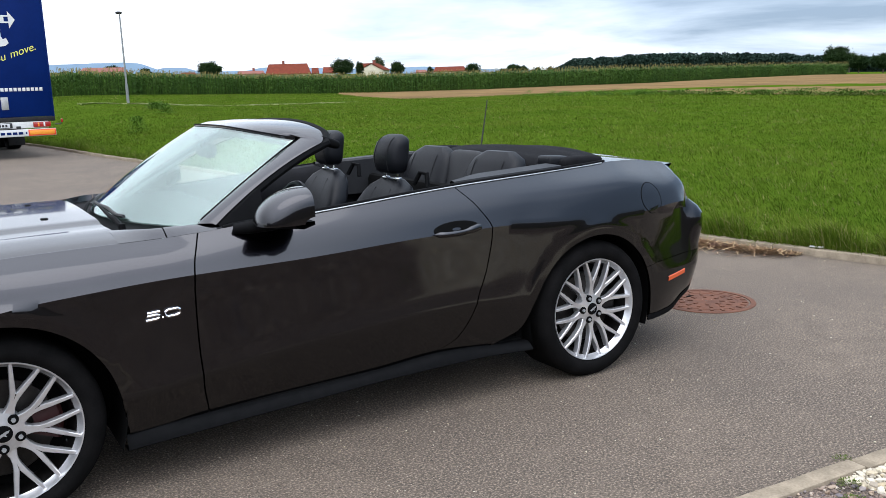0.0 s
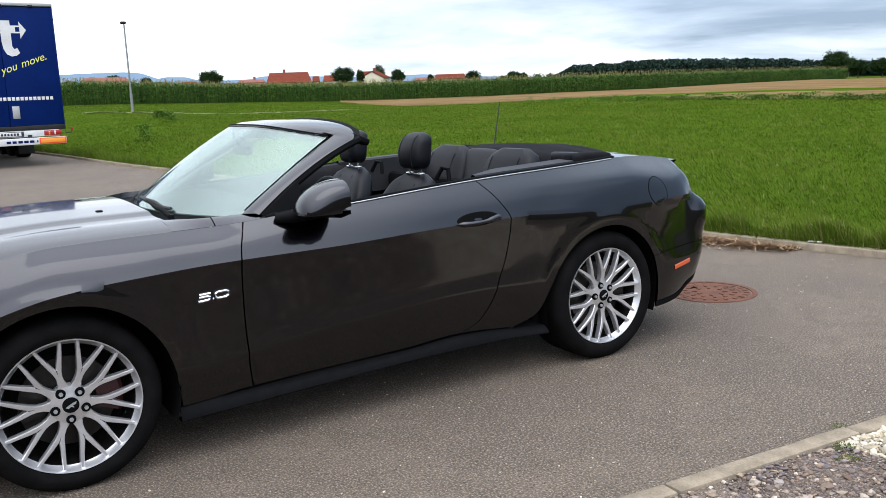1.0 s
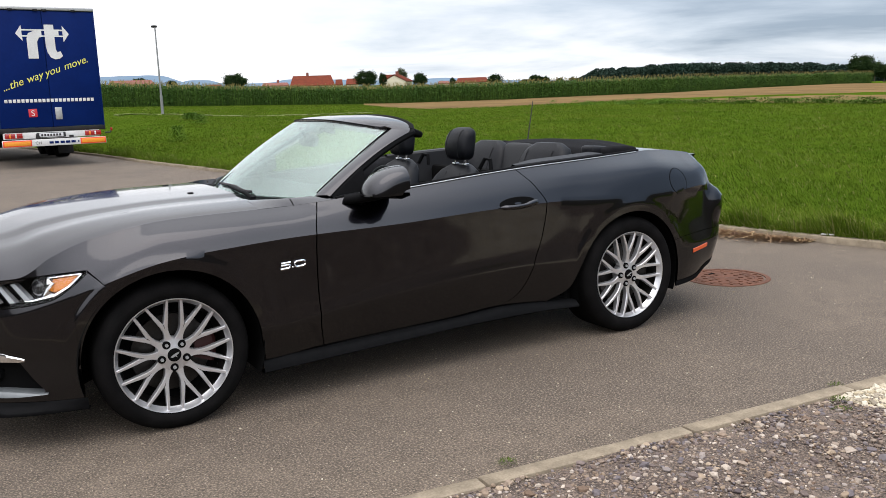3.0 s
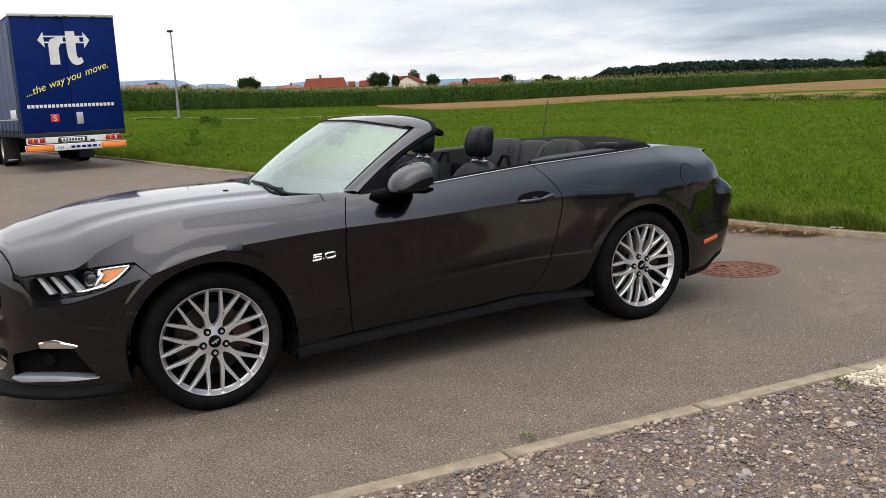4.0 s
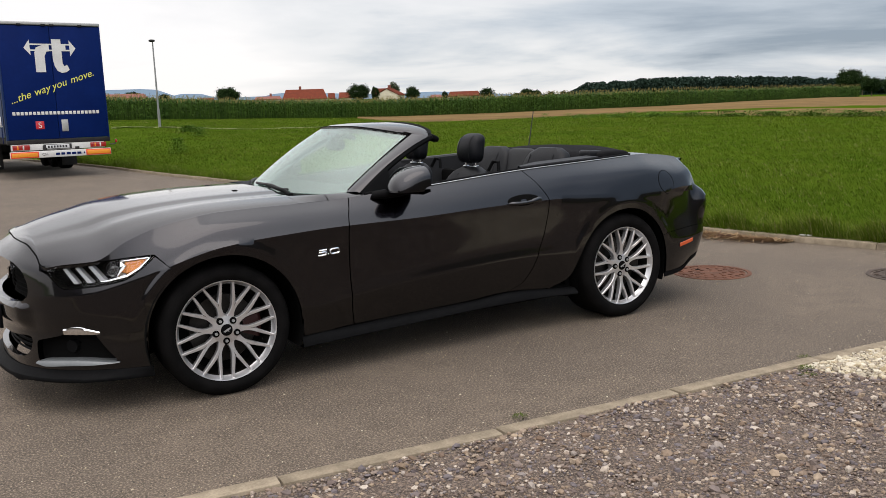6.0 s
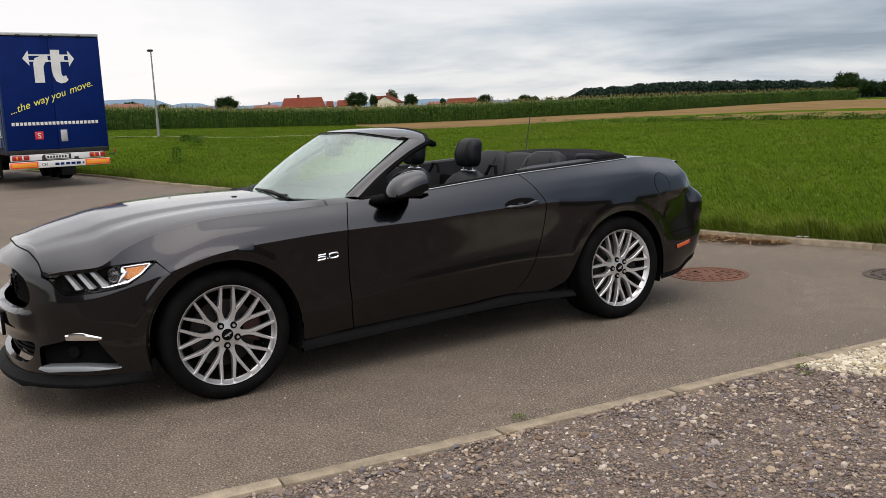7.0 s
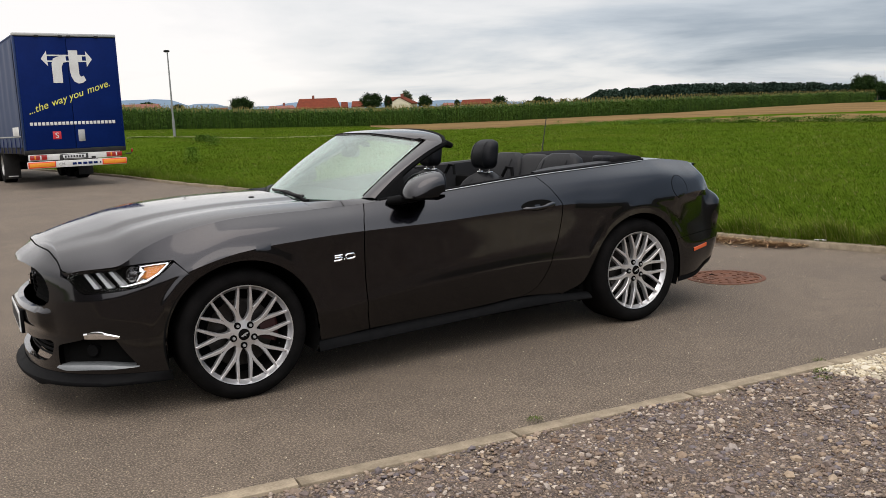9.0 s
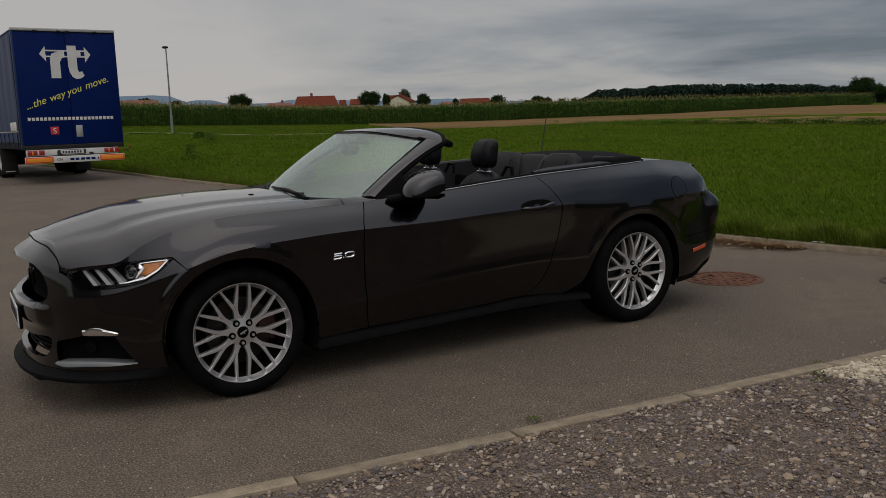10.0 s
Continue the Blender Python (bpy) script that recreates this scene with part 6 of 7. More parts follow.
def flat(name, poly, material, y=TY - 0.006):
    bm = bmesh.new()
    prism(bm, poly, y, y + 0.005, lambda a, b, d: (a, d, b))
    normals_out(bm)
    return part(name, bm, material, truck, smooth=False)


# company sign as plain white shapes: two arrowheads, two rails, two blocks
flat("sign_arrow", [(1.075, 3.40), (1.215, 3.60), (1.225, 3.22)], WHITE)
flat("sign_arrow", [(2.300, 3.40), (2.150, 3.60), (2.160, 3.20)], WHITE)
flat("sign_rail", [(1.19, 3.470), (2.20, 3.470), (2.20, 3.505), (1.19, 3.505)], WHITE, TY - 0.005)
flat("sign_rail", [(1.19, 3.325), (2.20, 3.325), (2.20, 3.360), (1.19, 3.360)], WHITE, TY - 0.005)
flat("sign_block", [(1.315, 2.80), (1.545, 2.80), (1.545, 3.20), (1.60, 3.31), (1.665, 3.32), (1.665, 3.47), (1.50, 3.47), (1.36, 3.41), (1.315, 3.28)], WHITE, TY - 0.007)
flat("sign_block", [(1.735, 3.62), (1.955, 3.62), (1.955, 3.50), (2.06, 3.50), (2.06, 3.36), (1.955, 3.36), (1.955, 3.02), (1.99, 2.95), (2.06, 2.98), (2.11, 2.86), (2.03, 2.80), (1.92, 2.78), (1.82, 2.83), (1.76, 2.95), (1.735, 3.10)], WHITE, TY - 0.008)


def truck_wheel(x, y, inner):
    bm = bmesh.new()
    lathe(bm, [(0.30, 0.02), (0.38, 0.0), (0.48, 0.01), (0.505, 0.04), (0.51, 0.08), (0.51, 0.30), (0.50, 0.35), (0.40, 0.38), (0.30, 0.36)], 40)
    normals_out(bm)
    w = empty("trailer_wheel")
    w.parent = truck
    w.matrix_local = Matrix.Translation((x, y, 0.51 + pave_z(0, y))) @ pose(0, 0, 0, 0, 0, -90 if not inner else 90)
    part("tyre", bm, RUBBER, w, angle=40)
    bm = bmesh.new()
    lathe(bm, [(0.0, 0.10), (0.14, 0.10), (0.16, 0.05), (0.26, 0.09), (0.29, 0.03), (0.31, 0.03)], 32)
    normals_out(bm)
    part("wheel_disc", bm, ALU, w)


for y in (TY + 4.6, TY + 5.9, TY + 7.2):
    truck_wheel(TX0 + 0.04, y, False)
    truck_wheel(TX1 - 0.04, y, True)
    solid_part("axle", lambda bm: cyl(bm, (TX0 + 0.3, y, 0.6), (TX1 - 0.3, y, 0.6), 0.09, n=14), CHASSIS, truck)
slab("mud_flap", CHASSIS, TX0 + 0.02, TX0 + 0.44, TY + 3.96, TY + 3.99, 0.27, 1.04, 0.005)
slab("mud_flap", CHASSIS, TX1 - 0.44, TX1 - 0.02, TY + 3.96, TY + 3.99, 0.27, 1.04, 0.005)
slab("flap_print", WHITE, TX0 + 0.10, TX0 + 0.36, TY + 3.95, TY + 3.958, 0.33, 0.36, 0.001)
slab("mudguard", CHASSIS, TX0 + 0.02, TX0 + 0.42, TY + 4.0, TY + 7.9, 1.04, 1.08, 0.01)
slab("mudguard", CHASSIS, TX1 - 0.42, TX1 - 0.02, TY + 4.0, TY + 7.9, 1.04, 1.08, 0.01)

# ---- street lamp in the meadow ----
LAMPGREY = mat("galvanised_steel", (0.26, 0.265, 0.265), 0.5, 0.5, var=(0.20, 0.205, 0.205), scale=8)
lx, ly = STAND[0] + 52 * 0.2232, STAND[1] + 52 * 0.9748
lz = terrain(lx, ly)
street_lamp = empty("street_lamp")
street_lamp.matrix_world = Matrix.Translation((lx, ly, lz))
tagged(street_lamp, "slim grey steel street lamp with a dark head in meadow", "street lamp")
solid_part("pole", lambda bm: cyl(bm, (0, 0, -0.2), (0, 0, 6.0 - lz), 0.062, 0.036, 16), LAMPGREY, street_lamp)
solid_part("pole_base", lambda bm: cyl(bm, (0, 0, -0.2), (0, 0, 1.1), 0.080, 0.076, 16), LAMPGREY, street_lamp)
solid_part("lamp_head", lambda bm: puff(bm, (-0.05, -0.05, 6.08 - lz), (0.34, 0.26, 0.14), None, 0.7, 0.7), CHASSIS, street_lamp, "dark lamp head")


# ---- distance: maize, stubble, village, wood, hills ----
def polar(h, d):
    return STAND[0] + d * math.sin(radians(h)), STAND[1] + d * math.cos(radians(h))


def strip(name, inner, outer, h0, h1, n, lift, material, label, category):
    bm = bmesh.new()
    rows = []
    for k in range(n + 1):
        h = h0 + (h1 - h0) * k / n
        a, b = inner(h), outer(h)
        row = []
        for j in range(13):
            x, y = polar(h, a + (b - a) * j / 12 + 0.35 * noise.noise(Vector((h * 3, j * 0.7, 5))))
            row.append((x, y, terrain(x, y) + 0.03 + lift * (1 if 0 < j < 12 else -0.3) + 0.03 * noise.noise(Vector((x, y, 0)))))
        rows.append(row)
    grid(bm, rows)
    return tagged(part(name, bm, material), label, category, kind="structure")


corn_d = lambda h: float(np.interp(h, HEAD, DIST))
low1 = lambda h: float(np.interp(h, [25.5, 27.0, 29.8, 34.9, 42.4, 46, 52.8, 57.8, 80], [90, 74, 62, 62, 67, 72, 78, 82, 88]))
strip("stubble_field", low1, lambda h: corn_d(h) + 6, 25.6, 80, 120, 0.10, STUBBLE, "pale straw-coloured stubble strip beside the maize", "field")
strip("stubble_patch", lambda h: float(np.interp(h, [46, 47.4, 52.8, 57.8, 80], [63.5, 59.5, 56.5, 54.5, 52])), lambda h: float(np.interp(h, [46, 47.4, 52.8, 57.8, 80], [63.8, 63.5, 71, 73, 76])), 46, 80, 70, 0.11, STUBBLE, "second patch of pale stubble in the meadow", "field")
PATHMAT = mat("pale_track", (0.21, 0.22, 0.10), 0.95, var=(0.12, 0.16, 0.045), scale=0.8, bump=0.02, bump_scale=5, spec=0.05)
strip("field_track", lambda h: float(np.interp(h, [10, 17.5, 23.5, 27], [51.5, 52.0, 55.2, 58])), lambda h: float(np.interp(h, [10, 17.5, 23.5, 27], [51.7, 52.6, 55.9, 58.4])), 10, 27, 60, 0.05, PATHMAT, "thin pale gravel track across the meadow", "track")

LEAF_CORN = mat("maize_leaf", (0.018, 0.044, 0.007), 0.8, var=(0.042, 0.076, 0.012), scale=0.5, island=0.55, spec=0.05)
TASSEL = mat("maize_tassel", (0.20, 0.165, 0.060), 0.9, island=0.35, spec=0.1)
rng = random.Random(7)
cv, cf, cm = [], [], []


def quad(a, b, c, d, mi=0, V=None, F=None, M=None):
    V, F, M = (cv, cf, cm) if V is None else (V, F, M)
    k = len(V)
    V += [tuple(a), tuple(b), tuple(c), tuple(d)]
    F.append((k, k + 1, k + 2, k + 3))
    M.append(mi)


for row in range(7):
    h = 1.0
    while h < 57.3:
        d = corn_d(h) + 0.75 * row + rng.uniform(-0.15, 0.15) + 1.5 * noise.noise(Vector((h * 0.8, 0, 2)))
        h += math.degrees((0.26 + 0.05 * row) / d) * rng.uniform(0.7, 1.3)
        x, y = polar(h, d)
        z = terrain(x, y)
        H = 1.95 * rng.uniform(0.86, 1.1) + 0.18 * noise.noise(Vector((h * 0.6, row, 9)))
        w = 0.02
        quad((x - w, y, z), (x + w, y, z), (x + w * 0.5, y, z + H), (x - w * 0.5, y, z + H))
        for k in range(8 if row < 3 else 4):
            a = rng.uniform(0, 2 * math.pi)
            z0 = z + H * rng.uniform(0.08 if row < 3 else 0.5, 0.92)
            L, dr = rng.uniform(0.35, 0.6), rng.uniform(-0.05, 0.25)
            ca, sa = math.cos(a), math.sin(a)
            p1 = (x + ca * L * 0.5, y + sa * L * 0.5, z0 + 0.20)
            p2 = (x + ca * L, y + sa * L, z0 + 0.16 - dr)
            s = 0.045
            quad((x, y, z0), (p1[0] - sa * s, p1[1] + ca * s, p1[2]), p2, (p1[0] + sa * s, p1[1] - ca * s, p1[2] - 0.03))
        for k in range(3):
            a = rng.uniform(0, 2 * math.pi)
            quad((x - 0.01, y, z + H - 0.05), (x + 0.01, y, z + H - 0.05), (x + 0.10 * math.cos(a) + 0.015, y + 0.1 * math.sin(a), z + H + 0.24), (x + 0.10 * math.cos(a) - 0.015, y + 0.1 * math.sin(a), z + H + 0.24), 1)
me = bpy.data.meshes.new("maize")
me.from_pydata(cv, [], cf)
me.materials.append(LEAF_CORN)
me.materials.append(TASSEL)
me.polygons.foreach_set("material_index", cm)
maize = tagged(new("maize_field", me), "tall dark green maize field with brown tassels", "maize", kind="stuff")
# dense body of the field behind the first rows
bm = bmesh.new()
rows = []
for k in range(281):
    h = 1.0 + 56.3 * k / 280
    row = []
    for j, (dd, f) in enumerate(((4.2, 0.0), (4.4, 0.86), (6, 0.97), (9, 0.99), (14, 1.0), (40, 1.0), (41, 0))):
        x, y = polar(h, corn_d(h) + dd)
        row.append((x, y, terrain(x, y) + f * (1.95 + 0.18 * rng.uniform(-1, 1))))
    rows.append(row)
grid(bm, rows)
body = part("maize_body", bm, LEAF_CORN, maize, smooth=False)
body["kind"] = "stuff"

# village behind the maize
ROOF = mat("red_roof_tiles", (0.135, 0.034, 0.019), 0.9, spec=0.05, var=(0.095, 0.026, 0.016), scale=1.2, rand=0.15)
ROOFDARK = mat("brown_roof_tiles", (0.20, 0.06, 0.04), 0.85, var=(0.15, 0.05, 0.035), scale=1.2)
RENDERW = mat("cream_render", (0.62, 0.56, 0.42), 0.9, var=(0.52, 0.47, 0.36), scale=0.5)
PANE = mat("dark_window_pane", (0.03, 0.035, 0.04), 0.1)


def house(h0, h1, ridge_tan, eave_tan, d, roof=ROOF, deep=9.0, chimney=None, turn=0.0):
    """A house seen between two headings; ridge and eaves by their slope above the eye."""
    hm, L = (h0 + h1) / 2, d * radians(h1 - h0)
    x, y = polar(hm, d)
    zr, ze = 1.404 + d * ridge_tan, 1.404 + d * eave_tan
    zg = min(terrain(x, y), ze - 2.4)
    ob = empty("house", Matrix.Translation((x, y, zg)) @ pose(0, 0, 0, 0, 0, -hm + turn))
    tagged(ob, "farm village house with a red tiled roof and cream walls", "house", "village houses")
    zr, ze = zr - zg, ze - zg
    bm = bmesh.new()
    pent = [(-deep / 2, -0.5), (deep / 2, -0.5), (deep / 2, ze), (0, zr - 0.15), (-deep / 2, ze)]
    hip = lambda a, b, c: (c * (1 - 0.15 * max(0.0, min(1.0, (b - ze) / (zr - ze)))), a, b)
    prism(bm, pent, -L / 2 + 0.3, L / 2 - 0.3, hip)
    normals_out(bm)
    part("wall", bm, RENDERW, ob, smooth=False)
    for s in (-1, 1):
        bm = bmesh.new()
        dz = (zr - ze) / (deep / 2)
        poly = [(0, zr), (s * (deep / 2 + 0.4), ze - 0.4 * dz), (s * (deep / 2 + 0.4), ze - 0.4 * dz + 0.18), (0, zr + 0.18)]
        prism(bm, poly, -L / 2, L / 2, hip)
        normals_out(bm)
        part("roof", bm, roof, ob, smooth=False)
    if chimney is not None:
        bm = bmesh.new()
        box(bm, (L * chimney, 0.4, zr + 0.3), (0.7, 0.7, 1.5), 0.03, 1)
        part("chimney", bm, ROOFDARK, ob, smooth=False)
    for k in range(max(2, int(L / 3.5))):
        bm = bmesh.new()
        box(bm, (-L / 2 + 1.8 + 3.2 * k, -deep / 2 - 0.02, ze - 1.3), (1.1, 0.08, 1.2), 0.01, 1)
        part("window", bm, PANE, ob, smooth=False)
    return ob


house(20.75, 23.65, 0.0322, 0.0215, 250, ROOF, 10, -0.1)
house(23.7, 24.2, 0.0270, 0.0215, 240, ROOF, 6)
house(24.4, 25.3, 0.0275, 0.0215, 265, ROOF, 9)
house(26.7, 27.6, 0.0305, 0.0225, 270, ROOF, 9)
house(27.3, 28.3, 0.0305, 0.0230, 250, ROOF, 8, 0.2, 60)
house(30.5, 31.3, 0.0212, 0.0185, 280, ROOFDARK, 8)
house(31.7, 33.9, 0.0240, 0.0190, 270, ROOF, 9)
house(18.9, 20.7, 0.0255, 0.0222, 270, ROOFDARK, 9, 0.1)
house(15.4, 16.4, 0.0255, 0.0232, 260, ROOF, 8)
house(9.5, 12.3, 0.0325, 0.0280, 280, ROOFDARK, 10)

# trees
BARK = mat("bark", (0.10, 0.075, 0.05), 0.95, var=(0.06, 0.045, 0.03), scale=4, bump=0.02, bump_scale=12)
LEAVES = [mat("dark_foliage", (0.012, 0.026, 0.008), 0.8, var=(0.022, 0.040, 0.011), scale=0.4, island=0.4, spec=0.05),
          mat("mid_foliage", (0.026, 0.048, 0.013), 0.8, spec=0.05, var=(0.036, 0.062, 0.017), scale=0.4, island=0.4),
          mat("grey_foliage", (0.060, 0.076, 0.040), 0.8, spec=0.05, var=(0.074, 0.09, 0.046), scale=0.4, island=0.35)]


def foliage(seed, rx, rz, cz, clumps, leaf, per):
    """Leaf quads gathered in clumps, with gaps and an uneven outline."""
    r_ = random.Random(seed)
    V, F, M = [], [], []
    for c in range(clumps):
        u, v = r_.uniform(-1, 1), r_.uniform(0, 2 * math.pi)
        s = (1 - u * u) ** 0.5
        k = r_.uniform(0.35, 1.0) ** 0.6 * (0.85 + 0.3 * noise.noise(Vector((s * math.cos(v) * 2, s * math.sin(v) * 2, u * 2 + seed))))
        c0 = Vector((rx * k * s * math.cos(v), rx * k * s * math.sin(v), cz + rz * k * u * (1.0 if u > 0 else 0.8)))
        for q in range(per):
            o = c0 + Vector((r_.gauss(0, 1), r_.gauss(0, 1), r_.gauss(0, 0.8))) * rx * 0.105
            n = Vector((r_.gauss(0, 1), r_.gauss(0, 1), r_.gauss(0.4, 1))).normalized()
            a = n.orthogonal().normalized() * leaf * r_.uniform(0.6, 1.3)
            b = n.cross(a).normalized() * leaf * r_.uniform(0.5, 1.0)
            quad(o - a, o - b * 0.6, o + a, o + b * 0.6, 0, V, F, M)
    me = bpy.data.meshes.new("crown")
    me.from_pydata(V, [], F)
    return me


def tree(h, d, top_tan, width_deg, kind=0, seed=1, label="dark leafy tree behind the maize field", base_drop=0.0):
    x, y = polar(h, d)
    zg = terrain(x, y)
    H = 1.404 + d * top_tan - zg
    W = d * radians(width_deg)
    ob = empty("tree", Matrix.Translation((x, y, zg)))
    tagged(ob, label, "tree", "distant trees")
    bm = bmesh.new()
    cyl(bm, (0, 0, -0.3), (0.1, 0, H * 0.45), 0.035 * H, 0.022 * H, 8)
    for k in range(4):
        a = 1.6 * k + seed
        cyl(bm, (0.05, 0, H * (0.28 + 0.06 * k)), (W * 0.3 * math.cos(a), W * 0.3 * math.sin(a), H * (0.6 + 0.05 * k)), 0.015 * H, 0.006 * H, 6)
    part("trunk", bm, BARK, ob)
    cz = H * 0.58
    me = foliage(seed, W / 2, H - cz, cz, 150, W * 0.026 + 0.05, 40)
    me.materials.append(LEAVES[kind])
    cr = new("crown", me)
    cr.parent = ob
    return ob


for k, (h, w_, tan_, kind, d) in enumerate(((17.25, 1.75, 0.0375, 0, 235), (25.75, 1.55, 0.0388, 0, 225), (26.85, 0.62, 0.0345, 0, 245), (28.1, 0.95, 0.0385, 2, 262), (29.35, 1.05, 0.0338, 0, 232),
                                           (34.35, 1.1, 0.0280, 0, 255), (11.4, 1.3, 0.0350, 0, 300), (13.3, 0.8, 0.0318, 0, 300), (31.5, 0.5, 0.0262, 0, 290), (36.3, 0.5, 0.0212, 0, 420), (37.0, 1.1, 0.0248, 0, 430), (37.6, 0.8, 0.0230, 0, 430),
                                           (38.6, 0.5, 0.0208, 0, 430), (39.4, 0.45, 0.0214, 0, 430))):
    tree(h, d, tan_, w_, kind, 11 + k)
tree(56.75, 230, 0.0322, 1.75, 0, 40, "dark leafy tree at the end of the maize field")
tree(58.0, 240, 0.0215, 1.3, 0, 41, "dark leafy tree at the end of the maize field")
tree(59.3, 250, 0.0215, 1.6, 0, 42, "dark leafy tree at the end of the maize field")
tree(57.5, 330, 0.0240, 1.1, 1, 43, "dark leafy tree at the end of the maize field")

# the wood on the horizon: many crowns as one mass
V, F, M = [], [], []
r_ = random.Random(5)
for h10 in range(400, 640, 2):
    for lay_ in range(3):
        h = h10 / 10 + r_.uniform(-0.12, 0.12)
        d = 430 + 28 * lay_ + r_.uniform(-8, 8)
        top = float(np.interp(h, [39.9, 40.3, 41.0, 43, 45.2, 49.4, 53, 55.3, 58, 64], [0.0185, 0.0225, 0.0280, 0.0288, 0.0306, 0.0286, 0.0264, 0.0222, 0.0195, 0.017])) + r_.uniform(-0.0042, 0.0012)
        x, y = polar(h, d)
        zg = terrain(x, y)
        H = 1.404 + d * top - zg
        W = r_.uniform(4.5, 9.0)
        for q in range(230):
            u, v = r_.uniform(-0.9, 1), r_.uniform(0, 2 * math.pi)
            s = (1 - u * u) ** 0.5 * r_.uniform(0.75, 1.05)
            o = Vector((x + W / 2 * s * math.cos(v), y + W / 2 * s * math.sin(v), zg + H * 0.55 + H * 0.45 * u))
            n = Vector((r_.gauss(0, 1), r_.gauss(0, 1), r_.gauss(0.5, 1))).normalized()
            a = n.orthogonal().normalized() * r_.uniform(0.35, 0.75)
            b = n.cross(a).normalized() * r_.uniform(0.3, 0.65)
            quad(o - a, o - b, o + a, o + b, 0, V, F, M)
me = bpy.data.meshes.new("wood")
me.from_pydata(V, [], F)
# foliage colour carries the bluish haze of distance
WOODLEAF = mat("haze_tinted_foliage", (0.018, 0.032, 0.024), 0.9, var=(0.024, 0.040, 0.030), scale=0.15, island=0.3, spec=0.0)
me.materials.append(WOODLEAF)
wood = tagged(new("distant_wood", me), "dark green wood along the horizon", "wood", kind="stuff")
bm = bmesh.new()
rows = []
for k in range(120):
    h = 40.0 + 24.0 * k / 119
    x, y = polar(h, 500)
    top = float(np.interp(h, [39.9, 40.3, 41.0, 43, 45.2, 49.4, 53, 55.3, 58, 64], [0.0130, 0.0165, 0.0220, 0.0230, 0.0248, 0.0230, 0.0208, 0.0168, 0.0140, 0.012]))
    rows.append([(x, y, terrain(x, y) - 1), (x, y, 1.404 + 500 * top + r_.uniform(-0.5, 0.5))])
grid(bm, rows)
inner_wood = part("wood_interior", bm, WOODLEAF, wood, smooth=False)
inner_wood["kind"] = "stuff"

# far hills; aerial haze is mixed into their pale blue colour
HILL = mat("haze_tinted_hill", (0.30, 0.40, 0.56), 1.0, var=(0.27, 0.37, 0.52), scale=0.002, spec=0.0)
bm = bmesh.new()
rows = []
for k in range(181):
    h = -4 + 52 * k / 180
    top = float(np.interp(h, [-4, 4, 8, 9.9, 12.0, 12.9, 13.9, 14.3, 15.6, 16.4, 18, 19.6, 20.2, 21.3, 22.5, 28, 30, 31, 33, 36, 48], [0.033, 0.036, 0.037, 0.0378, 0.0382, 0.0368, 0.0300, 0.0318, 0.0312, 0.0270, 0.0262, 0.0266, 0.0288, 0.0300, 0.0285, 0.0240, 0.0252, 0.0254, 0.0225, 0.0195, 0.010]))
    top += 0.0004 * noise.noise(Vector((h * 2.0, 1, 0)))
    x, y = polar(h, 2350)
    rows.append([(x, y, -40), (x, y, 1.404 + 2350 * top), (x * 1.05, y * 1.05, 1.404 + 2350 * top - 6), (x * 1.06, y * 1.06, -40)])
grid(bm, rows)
tagged(part("hills", bm, HILL, None), "hills on the horizon with haze mixed into their blue", "hills", kind="structure")


# ---- small ground things ----
def ramp_mat(name, colors, rough=0.85):
    m = mat(name, colors[0], rough, spec=0.3)
    nt = m.node_tree
    g = nt.nodes.new("ShaderNodeNewGeometry")
    rp = nt.nodes.new("ShaderNodeValToRGB")
    els = rp.color_ramp.elements
    for k, c in enumerate(colors):
        e_ = els[k] if k < 2 else els.new(k / len(colors))
        e_.position, e_.color = k / len(colors), (*c, 1)
    nt.links.new(g.outputs["Random Per Island"], rp.inputs[0])
    co = nt.nodes.new("ShaderNodeTexCoord")
    n = nt.nodes.new("ShaderNodeTexNoise")
    n.inputs["Scale"].default_value, n.inputs["Detail"].default_value = 90, 4
    nt.links.new(co.outputs["Object"], n.inputs["Vector"])
    mr = nt.nodes.new("ShaderNodeMapRange")
    mr.inputs[3].default_value, mr.inputs[4].default_value = 0.65, 1.3
    nt.links.new(n.outputs[0], mr.inputs[0])
    sc = nt.nodes.new("ShaderNodeVectorMath")
    sc.operation = "SCALE"
    nt.links.new(rp.outputs[0], sc.inputs[0])
    nt.links.new(mr.outputs[0], sc.inputs["Scale"])
    nt.links.new(sc.outputs[0], nt.nodes["Principled BSDF"].inputs["Base Color"])
    return m


STONES = ramp_mat("mixed_gravel", [(0.132, 0.1038, 0.09504), (0.1848, 0.1338, 0.1021), (0.088, 0.0704, 0.0704), (0.2464, 0.1804, 0.1276), (0.1496, 0.1188, 0.1144), (0.352, 0.2728, 0.1936), (0.1144, 0.07216, 0.04928), (0.4752, 0.4048, 0.3344), (0.132, 0.1126, 0.1162)])
PALE = ramp_mat("pale_gravel_stone", [(0.425, 0.357, 0.238), (0.527, 0.476, 0.374), (0.34, 0.272, 0.17), (0.561, 0.51, 0.408), (0.289, 0.2465, 0.187)])

bmi = bmesh.new()
bmesh.ops.create_icosphere(bmi, subdivisions=1, radius=1.0)
ICO_V = np.array([v.co[:] for v in bmi.verts])
ICO_F = np.array([[v.index for v in f.verts] for f in bmi.faces])
bmi.free()


